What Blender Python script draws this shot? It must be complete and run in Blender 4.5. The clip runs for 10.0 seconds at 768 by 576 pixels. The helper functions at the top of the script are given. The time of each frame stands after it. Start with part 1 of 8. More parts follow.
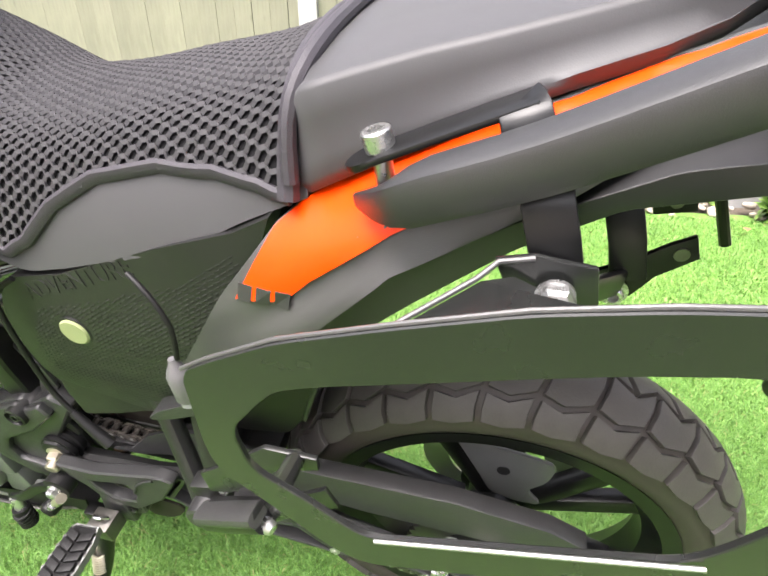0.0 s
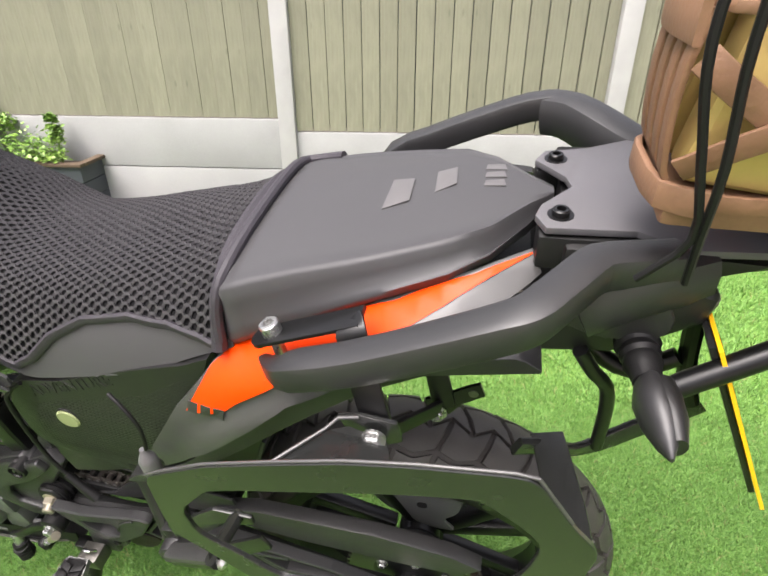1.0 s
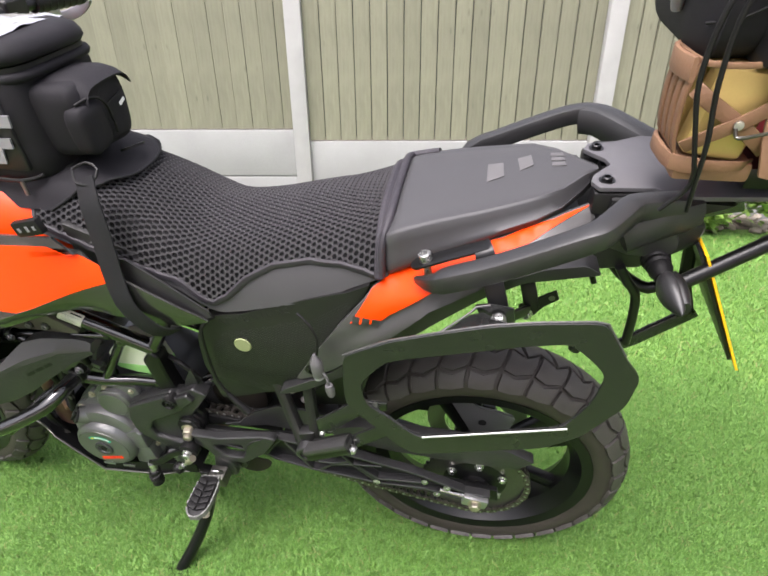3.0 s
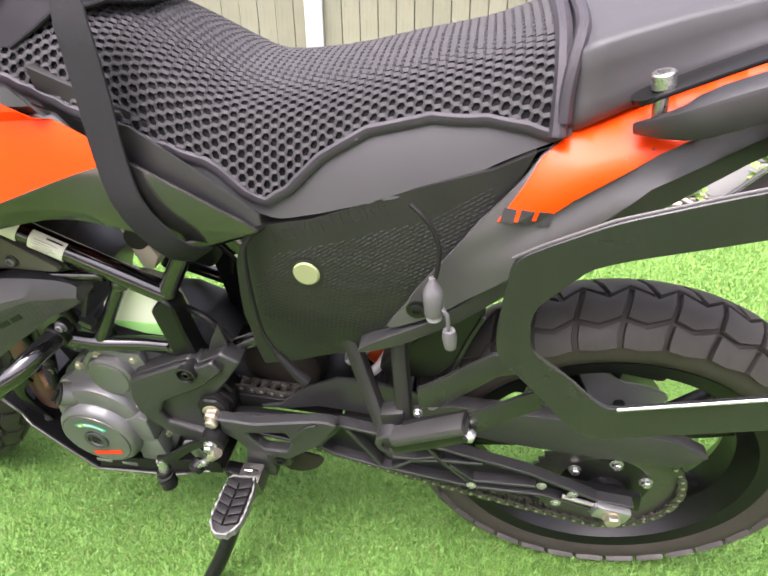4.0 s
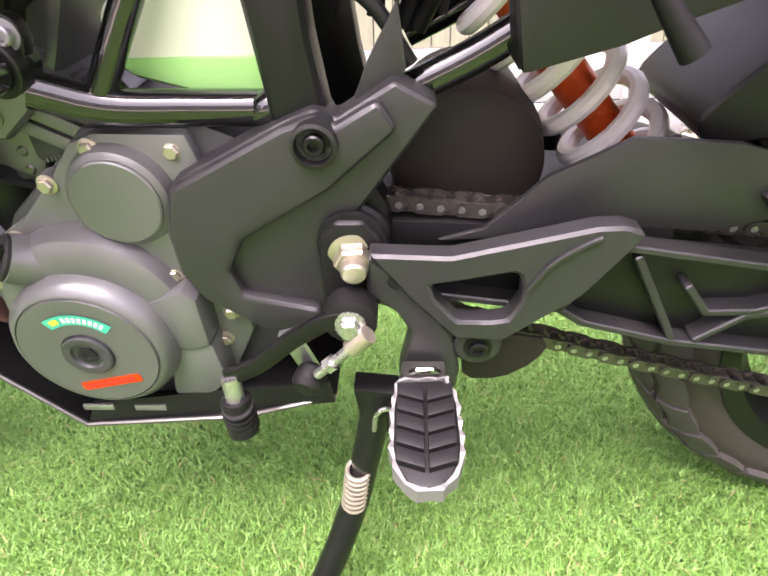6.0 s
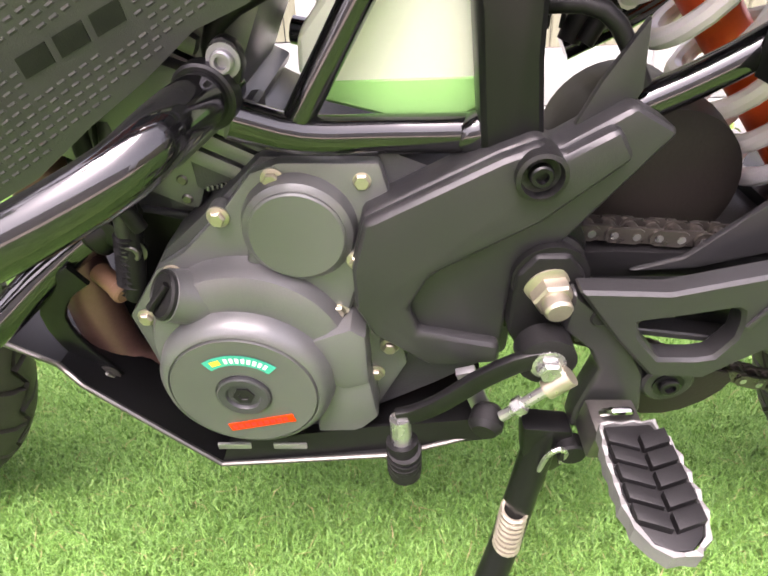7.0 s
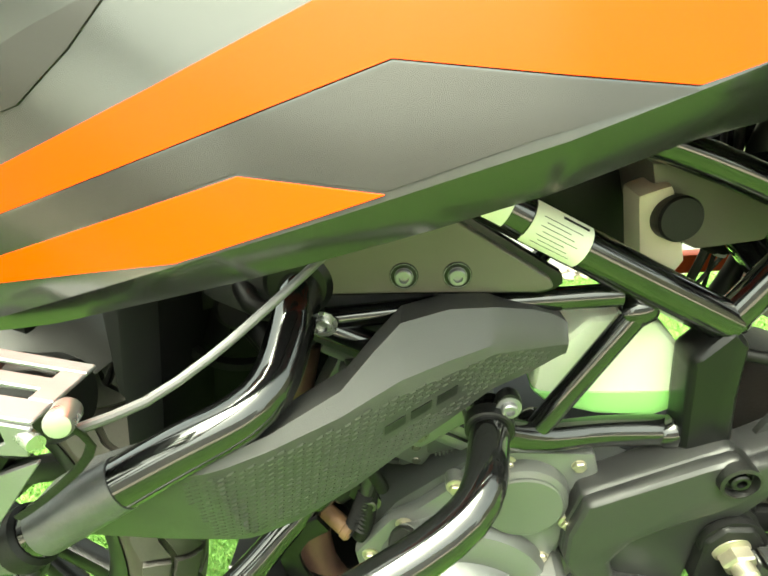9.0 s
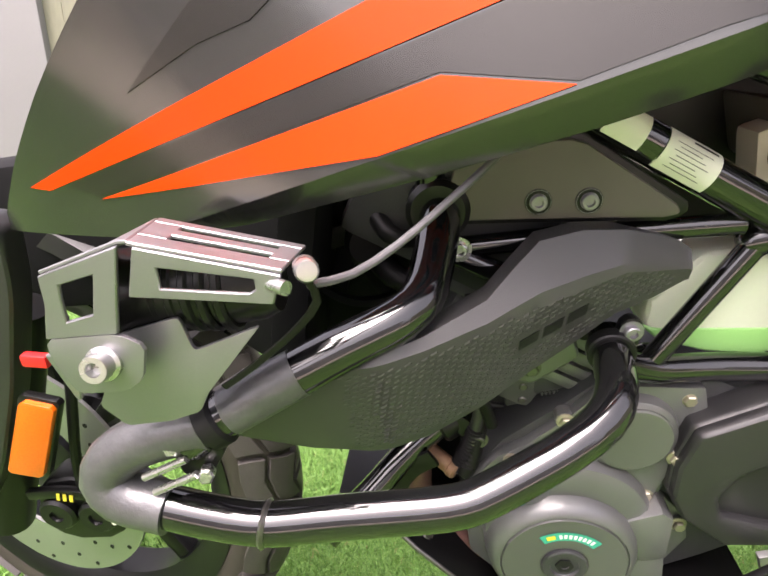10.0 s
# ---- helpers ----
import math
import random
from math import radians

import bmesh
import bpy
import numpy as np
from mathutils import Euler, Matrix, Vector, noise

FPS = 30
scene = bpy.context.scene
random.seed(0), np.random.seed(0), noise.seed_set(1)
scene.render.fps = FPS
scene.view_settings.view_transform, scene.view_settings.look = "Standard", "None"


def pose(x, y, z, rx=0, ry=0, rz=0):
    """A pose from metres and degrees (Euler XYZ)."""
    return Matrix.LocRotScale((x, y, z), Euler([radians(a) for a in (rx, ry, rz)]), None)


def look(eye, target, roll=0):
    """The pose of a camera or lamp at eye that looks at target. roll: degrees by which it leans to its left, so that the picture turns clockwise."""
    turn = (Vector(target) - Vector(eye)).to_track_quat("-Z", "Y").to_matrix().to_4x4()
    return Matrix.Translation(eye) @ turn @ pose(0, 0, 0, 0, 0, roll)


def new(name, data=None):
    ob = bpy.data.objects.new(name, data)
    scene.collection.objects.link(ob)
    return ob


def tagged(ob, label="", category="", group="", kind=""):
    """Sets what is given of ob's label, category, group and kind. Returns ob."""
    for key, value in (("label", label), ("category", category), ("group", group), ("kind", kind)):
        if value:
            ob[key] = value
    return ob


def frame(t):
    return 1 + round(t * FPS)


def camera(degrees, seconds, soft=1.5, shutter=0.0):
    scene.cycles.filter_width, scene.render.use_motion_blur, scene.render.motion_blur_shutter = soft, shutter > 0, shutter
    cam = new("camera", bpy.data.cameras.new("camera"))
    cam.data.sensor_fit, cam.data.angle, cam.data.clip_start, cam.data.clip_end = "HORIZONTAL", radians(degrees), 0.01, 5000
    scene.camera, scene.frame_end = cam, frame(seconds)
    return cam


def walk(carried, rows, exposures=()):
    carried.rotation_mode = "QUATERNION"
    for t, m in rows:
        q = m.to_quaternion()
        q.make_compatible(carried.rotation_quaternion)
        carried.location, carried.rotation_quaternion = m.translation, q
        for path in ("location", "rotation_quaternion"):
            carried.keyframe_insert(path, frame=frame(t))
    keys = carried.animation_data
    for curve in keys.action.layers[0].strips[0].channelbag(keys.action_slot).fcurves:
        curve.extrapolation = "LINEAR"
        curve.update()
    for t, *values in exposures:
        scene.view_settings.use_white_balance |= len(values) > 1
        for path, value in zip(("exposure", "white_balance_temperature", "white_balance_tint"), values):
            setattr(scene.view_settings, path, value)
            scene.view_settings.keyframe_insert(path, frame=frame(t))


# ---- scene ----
cam = camera(72.5, 10.0, 1.8)
# seconds, eye, target, roll
PATH = [
    (0, (-0.027, -0.618, 0.941), (-0.45, 1.101, 0.01), 0.1),
    (0.5, (-0.006, -0.661, 1.024), (-0.398, 1.065, 0.092), 0.3),
    (1, (0.069, -0.681, 1.108), (-0.305, 1.05, 0.178), 0.0),
    (1.5, (0.152, -0.735, 1.173), (-0.173, 1.005, 0.242), -0.3),
    (2, (0.191, -0.854, 1.233), (-0.122, 0.889, 0.304), -0.4),
    (2.5, (0.128, -0.948, 1.227), (-0.186, 0.804, 0.314), -0.5),
    (3, (-0.038, -0.961, 1.147), (-0.361, 0.796, 0.248), -0.6),
    (3.2, (-0.09, -0.95, 1.109), (-0.413, 0.808, 0.212), -0.6),
    (4.3, (-0.248, -0.708, 0.834), (-0.572, 1.058, -0.046), -0.5),
    (4.5, (-0.262, -0.673, 0.78), (-0.585, 1.093, -0.102), -0.6),
    (5, (-0.343, -0.616, 0.645), (-0.642, 1.145, -0.253), -0.9),
    (5.2, (-0.392, -0.603, 0.602), (-0.623, 1.185, -0.265), -0.5),
    (6.3, (-0.592, -0.548, 0.541), (-0.679, 1.25, -0.33), -1.8),
    (6.5, (-0.621, -0.54, 0.539), (-0.708, 1.255, -0.338), -1.9),
    (7, (-0.682, -0.531, 0.558), (-0.782, 1.27, -0.305), -2.2),
    (7.5, (-0.716, -0.509, 0.619), (-0.812, 1.3, -0.228), -2.2),
    (8, (-0.728, -0.508, 0.677), (-0.83, 1.329, -0.108), -2.3),
    (8.5, (-0.773, -0.539, 0.739), (-0.888, 1.349, 0.09), -2.4),
    (9, (-0.839, -0.58, 0.733), (-0.971, 1.346, 0.209), -2.4),
    (9.5, (-0.883, -0.608, 0.711), (-1.055, 1.328, 0.238), -2.6),
    (10, (-0.913, -0.633, 0.682), (-1.158, 1.296, 0.216), -2.6),
]
EXPOSURES = [(0.0, 2.75, 6550, 16), (0.5, 2.25, 6550, 18), (1.0, 2.12, 6600, 16), (2.0, 2.0, 6450, 18), (3.0, 2.0, 6400, 18), (3.2, 2.05, 6400, 18), (4.5, 3.0, 6450, 31), (5.2, 3.18, 6250, 39), (6.5, 2.95, 6720, 31), (7.5, 3.3, 6600, 32), (8.1, 3.8, 6900, 22), (8.5, 3.68, 7500, 2), (9.0, 3.35, 7500, -14), (9.5, 3.1, 7300, -6), (10.0, 2.58, 6750, 25)]
walk(cam, [(t, look(eye, target, roll)) for t, eye, target, roll in PATH], EXPOSURES)

# ---- light ----
world = bpy.data.worlds.new("sky")
scene.world = world
world.use_nodes = True
wn = world.node_tree.nodes
wl = world.node_tree.links
sky = wn.new("ShaderNodeTexSky")
sky.sky_type = "NISHITA"
sky.sun_disc = False
sky.sun_elevation = radians(60)
sky.sun_rotation = radians(200)
sky.dust_density = 5.0
pale = wn.new("ShaderNodeHueSaturation")
pale.inputs["Saturation"].default_value = 0.28
wl.new(sky.outputs[0], pale.inputs["Color"])
wl.new(pale.outputs[0], wn["Background"].inputs["Color"])
wn["Background"].inputs["Strength"].default_value = 0.095

sun_lamp = new("sun", bpy.data.lights.new("sun", "SUN"))
sun_lamp.data.energy = 1.5
sun_lamp.data.angle = radians(42)
sun_lamp.data.color = (1.0, 0.97, 0.92)
sun_lamp.matrix_world = look((0, 0, 6), (1.0, 2.2, 0))


# ---- materials ----
def surf(name, color, rough=0.5, metal=0.0, var=0.2, scale=30.0, bump=0.0, fine=400.0, coat=0.0, rvar=0.1, stretch=(1, 1, 1), spec=0.5):
    """A painted, moulded or metal surface: colour that varies at two scales, uneven gloss and a fine relief."""
    m = bpy.data.materials.new(name)
    m.use_nodes = True
    nt, ln = m.node_tree.nodes, m.node_tree.links
    b = nt["Principled BSDF"]
    co = nt.new("ShaderNodeTexCoord")
    mp = nt.new("ShaderNodeMapping")
    mp.inputs["Scale"].default_value = stretch
    ln.new(co.outputs["Object"], mp.inputs[0])
    n1 = nt.new("ShaderNodeTexNoise")
    n1.inputs["Scale"].default_value, n1.inputs["Detail"].default_value = scale, 6
    n2 = nt.new("ShaderNodeTexNoise")
    n2.inputs["Scale"].default_value, n2.inputs["Detail"].default_value = fine, 3
    ln.new(mp.outputs[0], n1.inputs["Vector"])
    ln.new(mp.outputs[0], n2.inputs["Vector"])
    mix = nt.new("ShaderNodeMix")
    mix.data_type = "RGBA"
    mix.inputs[6].default_value = (*[max(0.0, c * (1 - var)) for c in color], 1)
    mix.inputs[7].default_value = (*[min(1.0, c * (1 + var)) for c in color], 1)
    add = nt.new("ShaderNodeMath")
    add.operation = "MULTIPLY_ADD"
    add.inputs[1].default_value, add.inputs[2].default_value = 0.35, 0.0
    ln.new(n2.outputs["Fac"], add.inputs[0])
    both = nt.new("ShaderNodeMath")
    both.operation = "MULTIPLY_ADD"
    both.inputs[1].default_value = 0.75
    ln.new(n1.outputs["Fac"], both.inputs[0])
    ln.new(add.outputs[0], both.inputs[2])
    ln.new(both.outputs[0], mix.inputs[0])
    ln.new(mix.outputs[2], b.inputs["Base Color"])
    rr = nt.new("ShaderNodeMapRange")
    rr.inputs["To Min"].default_value, rr.inputs["To Max"].default_value = max(0.02, rough - rvar), min(1.0, rough + rvar)
    ln.new(n1.outputs["Fac"], rr.inputs["Value"])
    ln.new(rr.outputs[0], b.inputs["Roughness"])
    b.inputs["Metallic"].default_value = metal
    b.inputs["Specular IOR Level"].default_value = spec
    b.inputs["Coat Weight"].default_value = coat
    b.inputs["Coat Roughness"].default_value = 0.12
    if bump:
        bu = nt.new("ShaderNodeBump")
        bu.inputs["Strength"].default_value, bu.inputs["Distance"].default_value = bump, 0.001
        ln.new(n2.outputs["Fac"], bu.inputs["Height"])
        ln.new(bu.outputs[0], b.inputs["Normal"])
    return m


M = {}
M["plastic"] = surf("black textured plastic", (0.0062, 0.0061, 0.006), 0.45, bump=0.2, fine=1400, var=0.25, spec=0.48)
M["plastic_grey"] = surf("dark grey textured plastic", (0.016, 0.0158, 0.0163), 0.42, bump=0.22, fine=1500, var=0.15, spec=0.6)
M["paint_dark"] = surf("dark metallic paint", (0.088, 0.088, 0.083), 0.17, 0.8, var=0.08, rvar=0.03, coat=0.25, spec=0.5)
M["graphic_grey"] = surf("grey metallic graphic", (0.052, 0.049, 0.045), 0.24, 0.75, var=0.06, rvar=0.03, coat=0.2, spec=0.5)
M["orange"] = surf("orange gloss paint", (0.8, 0.046, 0.0), 0.4, var=0.04, rvar=0.04, coat=0.08, spec=0.15)
M["frame_black"] = surf("black gloss frame paint", (0.004, 0.004, 0.0044), 0.07, var=0.2, rvar=0.03, coat=0.6, spec=0.7)
M["powder"] = surf("black powder coat", (0.0045, 0.0045, 0.0047), 0.33, bump=0.04, fine=900, rvar=0.06, spec=0.33)
M["loop_black"] = surf("satin black powder coated steel", (0.0125, 0.013, 0.0125), 0.26, bump=0.05, fine=700, rvar=0.05, spec=0.52)
M["engine"] = surf("grey cast engine paint", (0.155, 0.158, 0.156), 0.36, 0.55, bump=0.16, fine=900, var=0.15)
M["engine_face"] = surf("satin grey engine cap", (0.14, 0.143, 0.138), 0.33, 0.5, bump=0.06, fine=900, var=0.08)
M["case"] = surf("dark grey crankcase casting", (0.06, 0.061, 0.064), 0.45, 0.4, bump=0.3, fine=600, var=0.3)
M["alu"] = surf("cast aluminium", (0.42, 0.42, 0.42), 0.38, 0.9, bump=0.1, fine=600, var=0.15)
M["alu_dark"] = surf("grey anodised aluminium sheet", (0.28, 0.275, 0.29), 0.42, 0.82, bump=0.05, fine=900, var=0.12, stretch=(1, 4, 1))
M["zinc"] = surf("zinc plated steel", (0.46, 0.46, 0.45), 0.28, 0.9, var=0.15, scale=90)
M["zinc_yellow"] = surf("yellow passivated steel", (0.42, 0.38, 0.3), 0.32, 0.8, var=0.2, scale=90)
M["chrome"] = surf("bare polished steel", (0.5, 0.5, 0.5), 0.2, 1.0, var=0.12, rvar=0.08, scale=60)
M["steel_dark"] = surf("worn dark steel", (0.13, 0.125, 0.115), 0.33, 0.85, var=0.35, scale=120)
M["rubber"] = surf("black rubber", (0.0062, 0.006, 0.0062), 0.5, bump=0.15, fine=500, var=0.3, spec=0.25)
M["tread"] = surf("dusty tyre rubber", (0.05, 0.0455, 0.042), 0.5, bump=0.25, fine=350, var=0.3, scale=45, spec=0.3)
# Darker than the dusty blocks: groove shade is put into the carcass colour.
M["carcass"] = surf("tyre carcass rubber with groove shade", (0.036, 0.0305, 0.0265), 0.5, bump=0.15, fine=500, var=0.3, spec=0.3)
M["chamber"] = surf("matt brown black exhaust chamber", (0.018, 0.0145, 0.0125), 0.5, bump=0.2, var=0.25, spec=0.2)
M["peg_metal"] = surf("worn cast peg metal", (0.13, 0.13, 0.125), 0.6, 0.2, bump=0.3, var=0.3)
M["leather"] = surf("dark grey seat vinyl", (0.043, 0.0425, 0.0445), 0.52, bump=0.1, fine=1100, var=0.08, rvar=0.05, spec=0.35)
M["net"] = surf("grey black spacer mesh cord", (0.037, 0.0355, 0.038), 0.45, var=0.3, scale=200, spec=0.32)
# Mesh backing; also puts deep shade into the colour of inner front parts.
M["net_and_shade"] = surf("near black for mesh backing and shaded inner parts", (0.005, 0.005, 0.0055), 0.8, var=0.3, spec=0.15)
M["piping"] = surf("dark violet grey edge binding", (0.022, 0.019, 0.0245), 0.6, bump=0.5, fine=1200, var=0.25)
M["fabric"] = surf("black nylon fabric", (0.014, 0.0132, 0.0155), 0.62, bump=0.5, fine=1600, var=0.3, spec=0.15)
M["fabric_grey"] = surf("dark grey coated fabric", (0.0135, 0.0132, 0.0145), 0.48, bump=0.3, fine=1500, var=0.15, spec=0.3)
M["webbing"] = surf("grey black webbing", (0.01, 0.01, 0.0115), 0.62, bump=0.8, fine=1300, var=0.25, stretch=(1, 1, 3), spec=0.22)
M["red_pvc"] = surf("red coated tarpaulin", (0.5, 0.005, 0.016), 0.38, bump=0.15, fine=180, var=0.12, spec=0.35)
M["canvas"] = surf("tan waxed leather", (0.2, 0.108, 0.06), 0.6, bump=0.5, fine=300, var=0.3, scale=22)
M["canvas_dark"] = surf("worn brown leather strap", (0.17, 0.088, 0.046), 0.6, bump=0.5, fine=300, var=0.3, scale=30)
M["tin"] = surf("brass yellow tin", (0.5, 0.36, 0.13), 0.34, 0.35, var=0.12)
M["cord_blue"] = surf("blue elastic cord", (0.03, 0.045, 0.42), 0.6, bump=0.5, fine=1500)
M["cord_white"] = surf("white cord fleck", (0.75, 0.76, 0.8), 0.6)
M["white_paint"] = surf("white print", (0.78, 0.78, 0.77), 0.45, var=0.04)
M["window_film"] = surf("clear khaki film window", (0.26, 0.255, 0.17), 0.14, var=0.12, scale=12, bump=0.1, fine=40)
M["plate_yellow"] = surf("yellow reflective sheet", (0.85, 0.47, 0.01), 0.35, var=0.05)
M["print_black"] = surf("black print", (0.012, 0.012, 0.012), 0.45, spec=0.22)
M["print_green"] = surf("teal print", (0.02, 0.4, 0.27), 0.4, var=0.05)
M["print_yellow"] = surf("yellow print", (0.7, 0.6, 0.05), 0.4, var=0.05)
M["milky"] = surf("milky plastic tank", (0.72, 0.76, 0.62), 0.35, var=0.05)
M["coolant"] = surf("green coolant behind plastic", (0.3, 0.62, 0.2), 0.35, var=0.06)
M["amber"] = surf("amber reflector lens", (0.6, 0.105, 0.003), 0.2, var=0.25, scale=420, bump=0.4, fine=900, coat=0.6)
M["header"] = surf("heat browned exhaust steel", (0.16, 0.085, 0.07), 0.42, 0.5, var=0.45, scale=25, bump=0.1)
M["spring"] = surf("white coil spring paint", (0.72, 0.69, 0.66), 0.3, var=0.06, coat=0.4)
M["damper"] = surf("orange damper body", (0.62, 0.08, 0.012), 0.3, 0.2)
M["glass_dark"] = surf("smoked lens", (0.03, 0.03, 0.032), 0.08, coat=1.0)
M["lamp_glass"] = surf("lamp lens", (0.5, 0.5, 0.54), 0.1, 0.6, bump=0.3, fine=90)
M["disc_green"] = surf("pale green cover cap", (0.2, 0.225, 0.11), 0.35, var=0.08)
M["red"] = surf("red plastic", (0.6, 0.02, 0.02), 0.35)
M["rack_grey"] = surf("grey powder coated sheet", (0.085, 0.082, 0.086), 0.42, bump=0.15, fine=900, var=0.1)
M["chain"] = surf("oiled chain steel", (0.12, 0.108, 0.095), 0.3, 0.8, var=0.4, scale=150)
M["cover_grey"] = surf("matt olive grey cover", (0.09, 0.082, 0.067), 0.43, bump=0.1, fine=900, var=0.1, spec=0.4)
M["taped"] = surf("worn silver grey sleeve", (0.1, 0.1, 0.102), 0.36, 0.5, bump=0.4, fine=250, var=0.4, scale=60)
M["print_grey"] = surf("pale grey print", (0.085, 0.082, 0.082), 0.5, var=0.1)
M["cream"] = surf("cream plastic bottle", (0.5, 0.45, 0.34), 0.4, var=0.08)
M["dusty"] = surf("dusty grey black plastic", (0.024, 0.0235, 0.0235), 0.42, bump=0.3, fine=900, var=0.3, spec=0.5)
M["cowl_grey"] = surf("mid grey textured plastic", (0.043, 0.042, 0.042), 0.4, bump=0.22, fine=1500, var=0.12, spec=0.6)
M["silver"] = surf("silver grey reflective cloth", (0.24, 0.235, 0.26), 0.42, 0.2, bump=0.3, fine=900, var=0.2)
M["dry"] = surf("dry straw coloured fibre", (0.27, 0.23, 0.1), 0.6)
M["flap_grey"] = surf("grey coated cloth flap", (0.036, 0.036, 0.04), 0.42, bump=0.15, fine=700, var=0.12, spec=0.4)
M["rim_wood"] = surf("weathered brown timber", (0.075, 0.05, 0.03), 0.8, bump=0.6, fine=160, var=0.5, scale=14, stretch=(1, 1, 5))
M["grey_wall"] = surf("grey wall render", (0.17, 0.168, 0.166), 0.85, bump=0.4, fine=150, var=0.12, scale=3)
M["label"] = surf("white paper label", (0.75, 0.76, 0.66), 0.4, var=0.05)
M["concrete"] = surf("pale concrete", (0.275, 0.277, 0.272), 0.85, bump=0.5, fine=220, var=0.3, scale=3)
M["post"] = surf("weathered concrete post", (0.325, 0.322, 0.315), 0.85, bump=0.4, fine=260, var=0.22, scale=8)
M["stone"] = surf("pale pebble", (0.3, 0.26, 0.215), 0.8, var=0.45, scale=20, bump=0.3, fine=200)
M["soil"] = surf("damp soil", (0.07, 0.055, 0.04), 0.9, bump=0.8, fine=120, var=0.4)
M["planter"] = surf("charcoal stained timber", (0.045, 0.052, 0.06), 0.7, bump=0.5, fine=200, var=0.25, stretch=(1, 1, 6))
M["white_wall"] = surf("off white wall render", (0.6, 0.59, 0.58), 0.85, bump=0.5, fine=150, var=0.08, scale=4)
M["paving"] = surf("beige paving stone", (0.46, 0.4, 0.33), 0.8, bump=0.4, fine=180, var=0.15, scale=9)


def wood():
    m = surf("grey green stained fence board", (0.183, 0.181, 0.127), 0.8, bump=0.6, fine=55, var=0.4, scale=4.5, stretch=(12, 12, 1.6))
    nt, ln = m.node_tree.nodes, m.node_tree.links
    info = nt.new("ShaderNodeObjectInfo")
    hs = nt.new("ShaderNodeHueSaturation")
    rng = nt.new("ShaderNodeMapRange")
    rng.inputs["To Min"].default_value, rng.inputs["To Max"].default_value = 0.9, 1.08
    ln.new(info.outputs["Random"], rng.inputs["Value"])
    ln.new(rng.outputs[0], hs.inputs["Value"])
    b = nt["Principled BSDF"]
    src = b.inputs["Base Color"].links[0].from_socket
    ln.new(src, hs.inputs["Color"])
    knot = nt.new("ShaderNodeTexVoronoi")
    knot.inputs["Scale"].default_value = 3.1
    geo = nt.new("ShaderNodeTexCoord")
    mp = nt.new("ShaderNodeMapping")
    mp.inputs["Scale"].default_value = (3.5, 1, 1.2)
    off = nt.new("ShaderNodeVectorMath")
    off.operation = "ADD"
    ln.new(geo.outputs["Object"], mp.inputs[0])
    ln.new(mp.outputs[0], off.inputs[0])
    ln.new(info.outputs["Location"], off.inputs[1])
    ln.new(off.outputs[0], knot.inputs["Vector"])
    ramp = nt.new("ShaderNodeMapRange")
    ramp.inputs["From Min"].default_value, ramp.inputs["From Max"].default_value = 0.03, 0.1
    ramp.inputs["To Min"].default_value, ramp.inputs["To Max"].default_value = 0.76, 1.0
    ln.new(knot.outputs["Distance"], ramp.inputs["Value"])
    dark = nt.new("ShaderNodeMix")
    dark.data_type = "RGBA"
    dark.blend_type = "MULTIPLY"
    dark.inputs[0].default_value = 1.0
    ln.new(hs.outputs[0], dark.inputs[6])
    ln.new(ramp.outputs[0], dark.inputs[7])
    ln.new(dark.outputs[2], b.inputs["Base Color"])
    return m


M["wood"] = wood()


def leafy(name, low, mid, high, scale, rough=0.5, trans=0.25):
    m = bpy.data.materials.new(name)
    m.use_nodes = True
    nt, ln = m.node_tree.nodes, m.node_tree.links
    b = nt["Principled BSDF"]
    co = nt.new("ShaderNodeTexCoord")
    n1 = nt.new("ShaderNodeTexNoise")
    n1.inputs["Scale"].default_value, n1.inputs["Detail"].default_value = scale, 2
    n2 = nt.new("ShaderNodeTexNoise")
    n2.inputs["Scale"].default_value, n2.inputs["Detail"].default_value = 5.0, 3
    ln.new(co.outputs["Object"], n1.inputs["Vector"])
    ln.new(co.outputs["Object"], n2.inputs["Vector"])
    s = nt.new("ShaderNodeMath")
    s.operation = "MULTIPLY_ADD"
    s.inputs[1].default_value = 0.35
    ln.new(n2.outputs["Fac"], s.inputs[0])
    t = nt.new("ShaderNodeMath")
    t.operation = "MULTIPLY"
    t.inputs[1].default_value = 0.7
    ln.new(n1.outputs["Fac"], t.inputs[0])
    ln.new(t.outputs[0], s.inputs[2])
    r = nt.new("ShaderNodeValToRGB")
    r.color_ramp.elements[0].position, r.color_ramp.elements[0].color = 0.34, (*low, 1)
    r.color_ramp.elements[1].position, r.color_ramp.elements[1].color = 0.7, (*high, 1)
    e = r.color_ramp.elements.new(0.52)
    e.color = (*mid, 1)
    ln.new(s.outputs[0], r.inputs[0])
    ln.new(r.outputs[0], b.inputs["Base Color"])
    b.inputs["Roughness"].default_value = rough
    return m


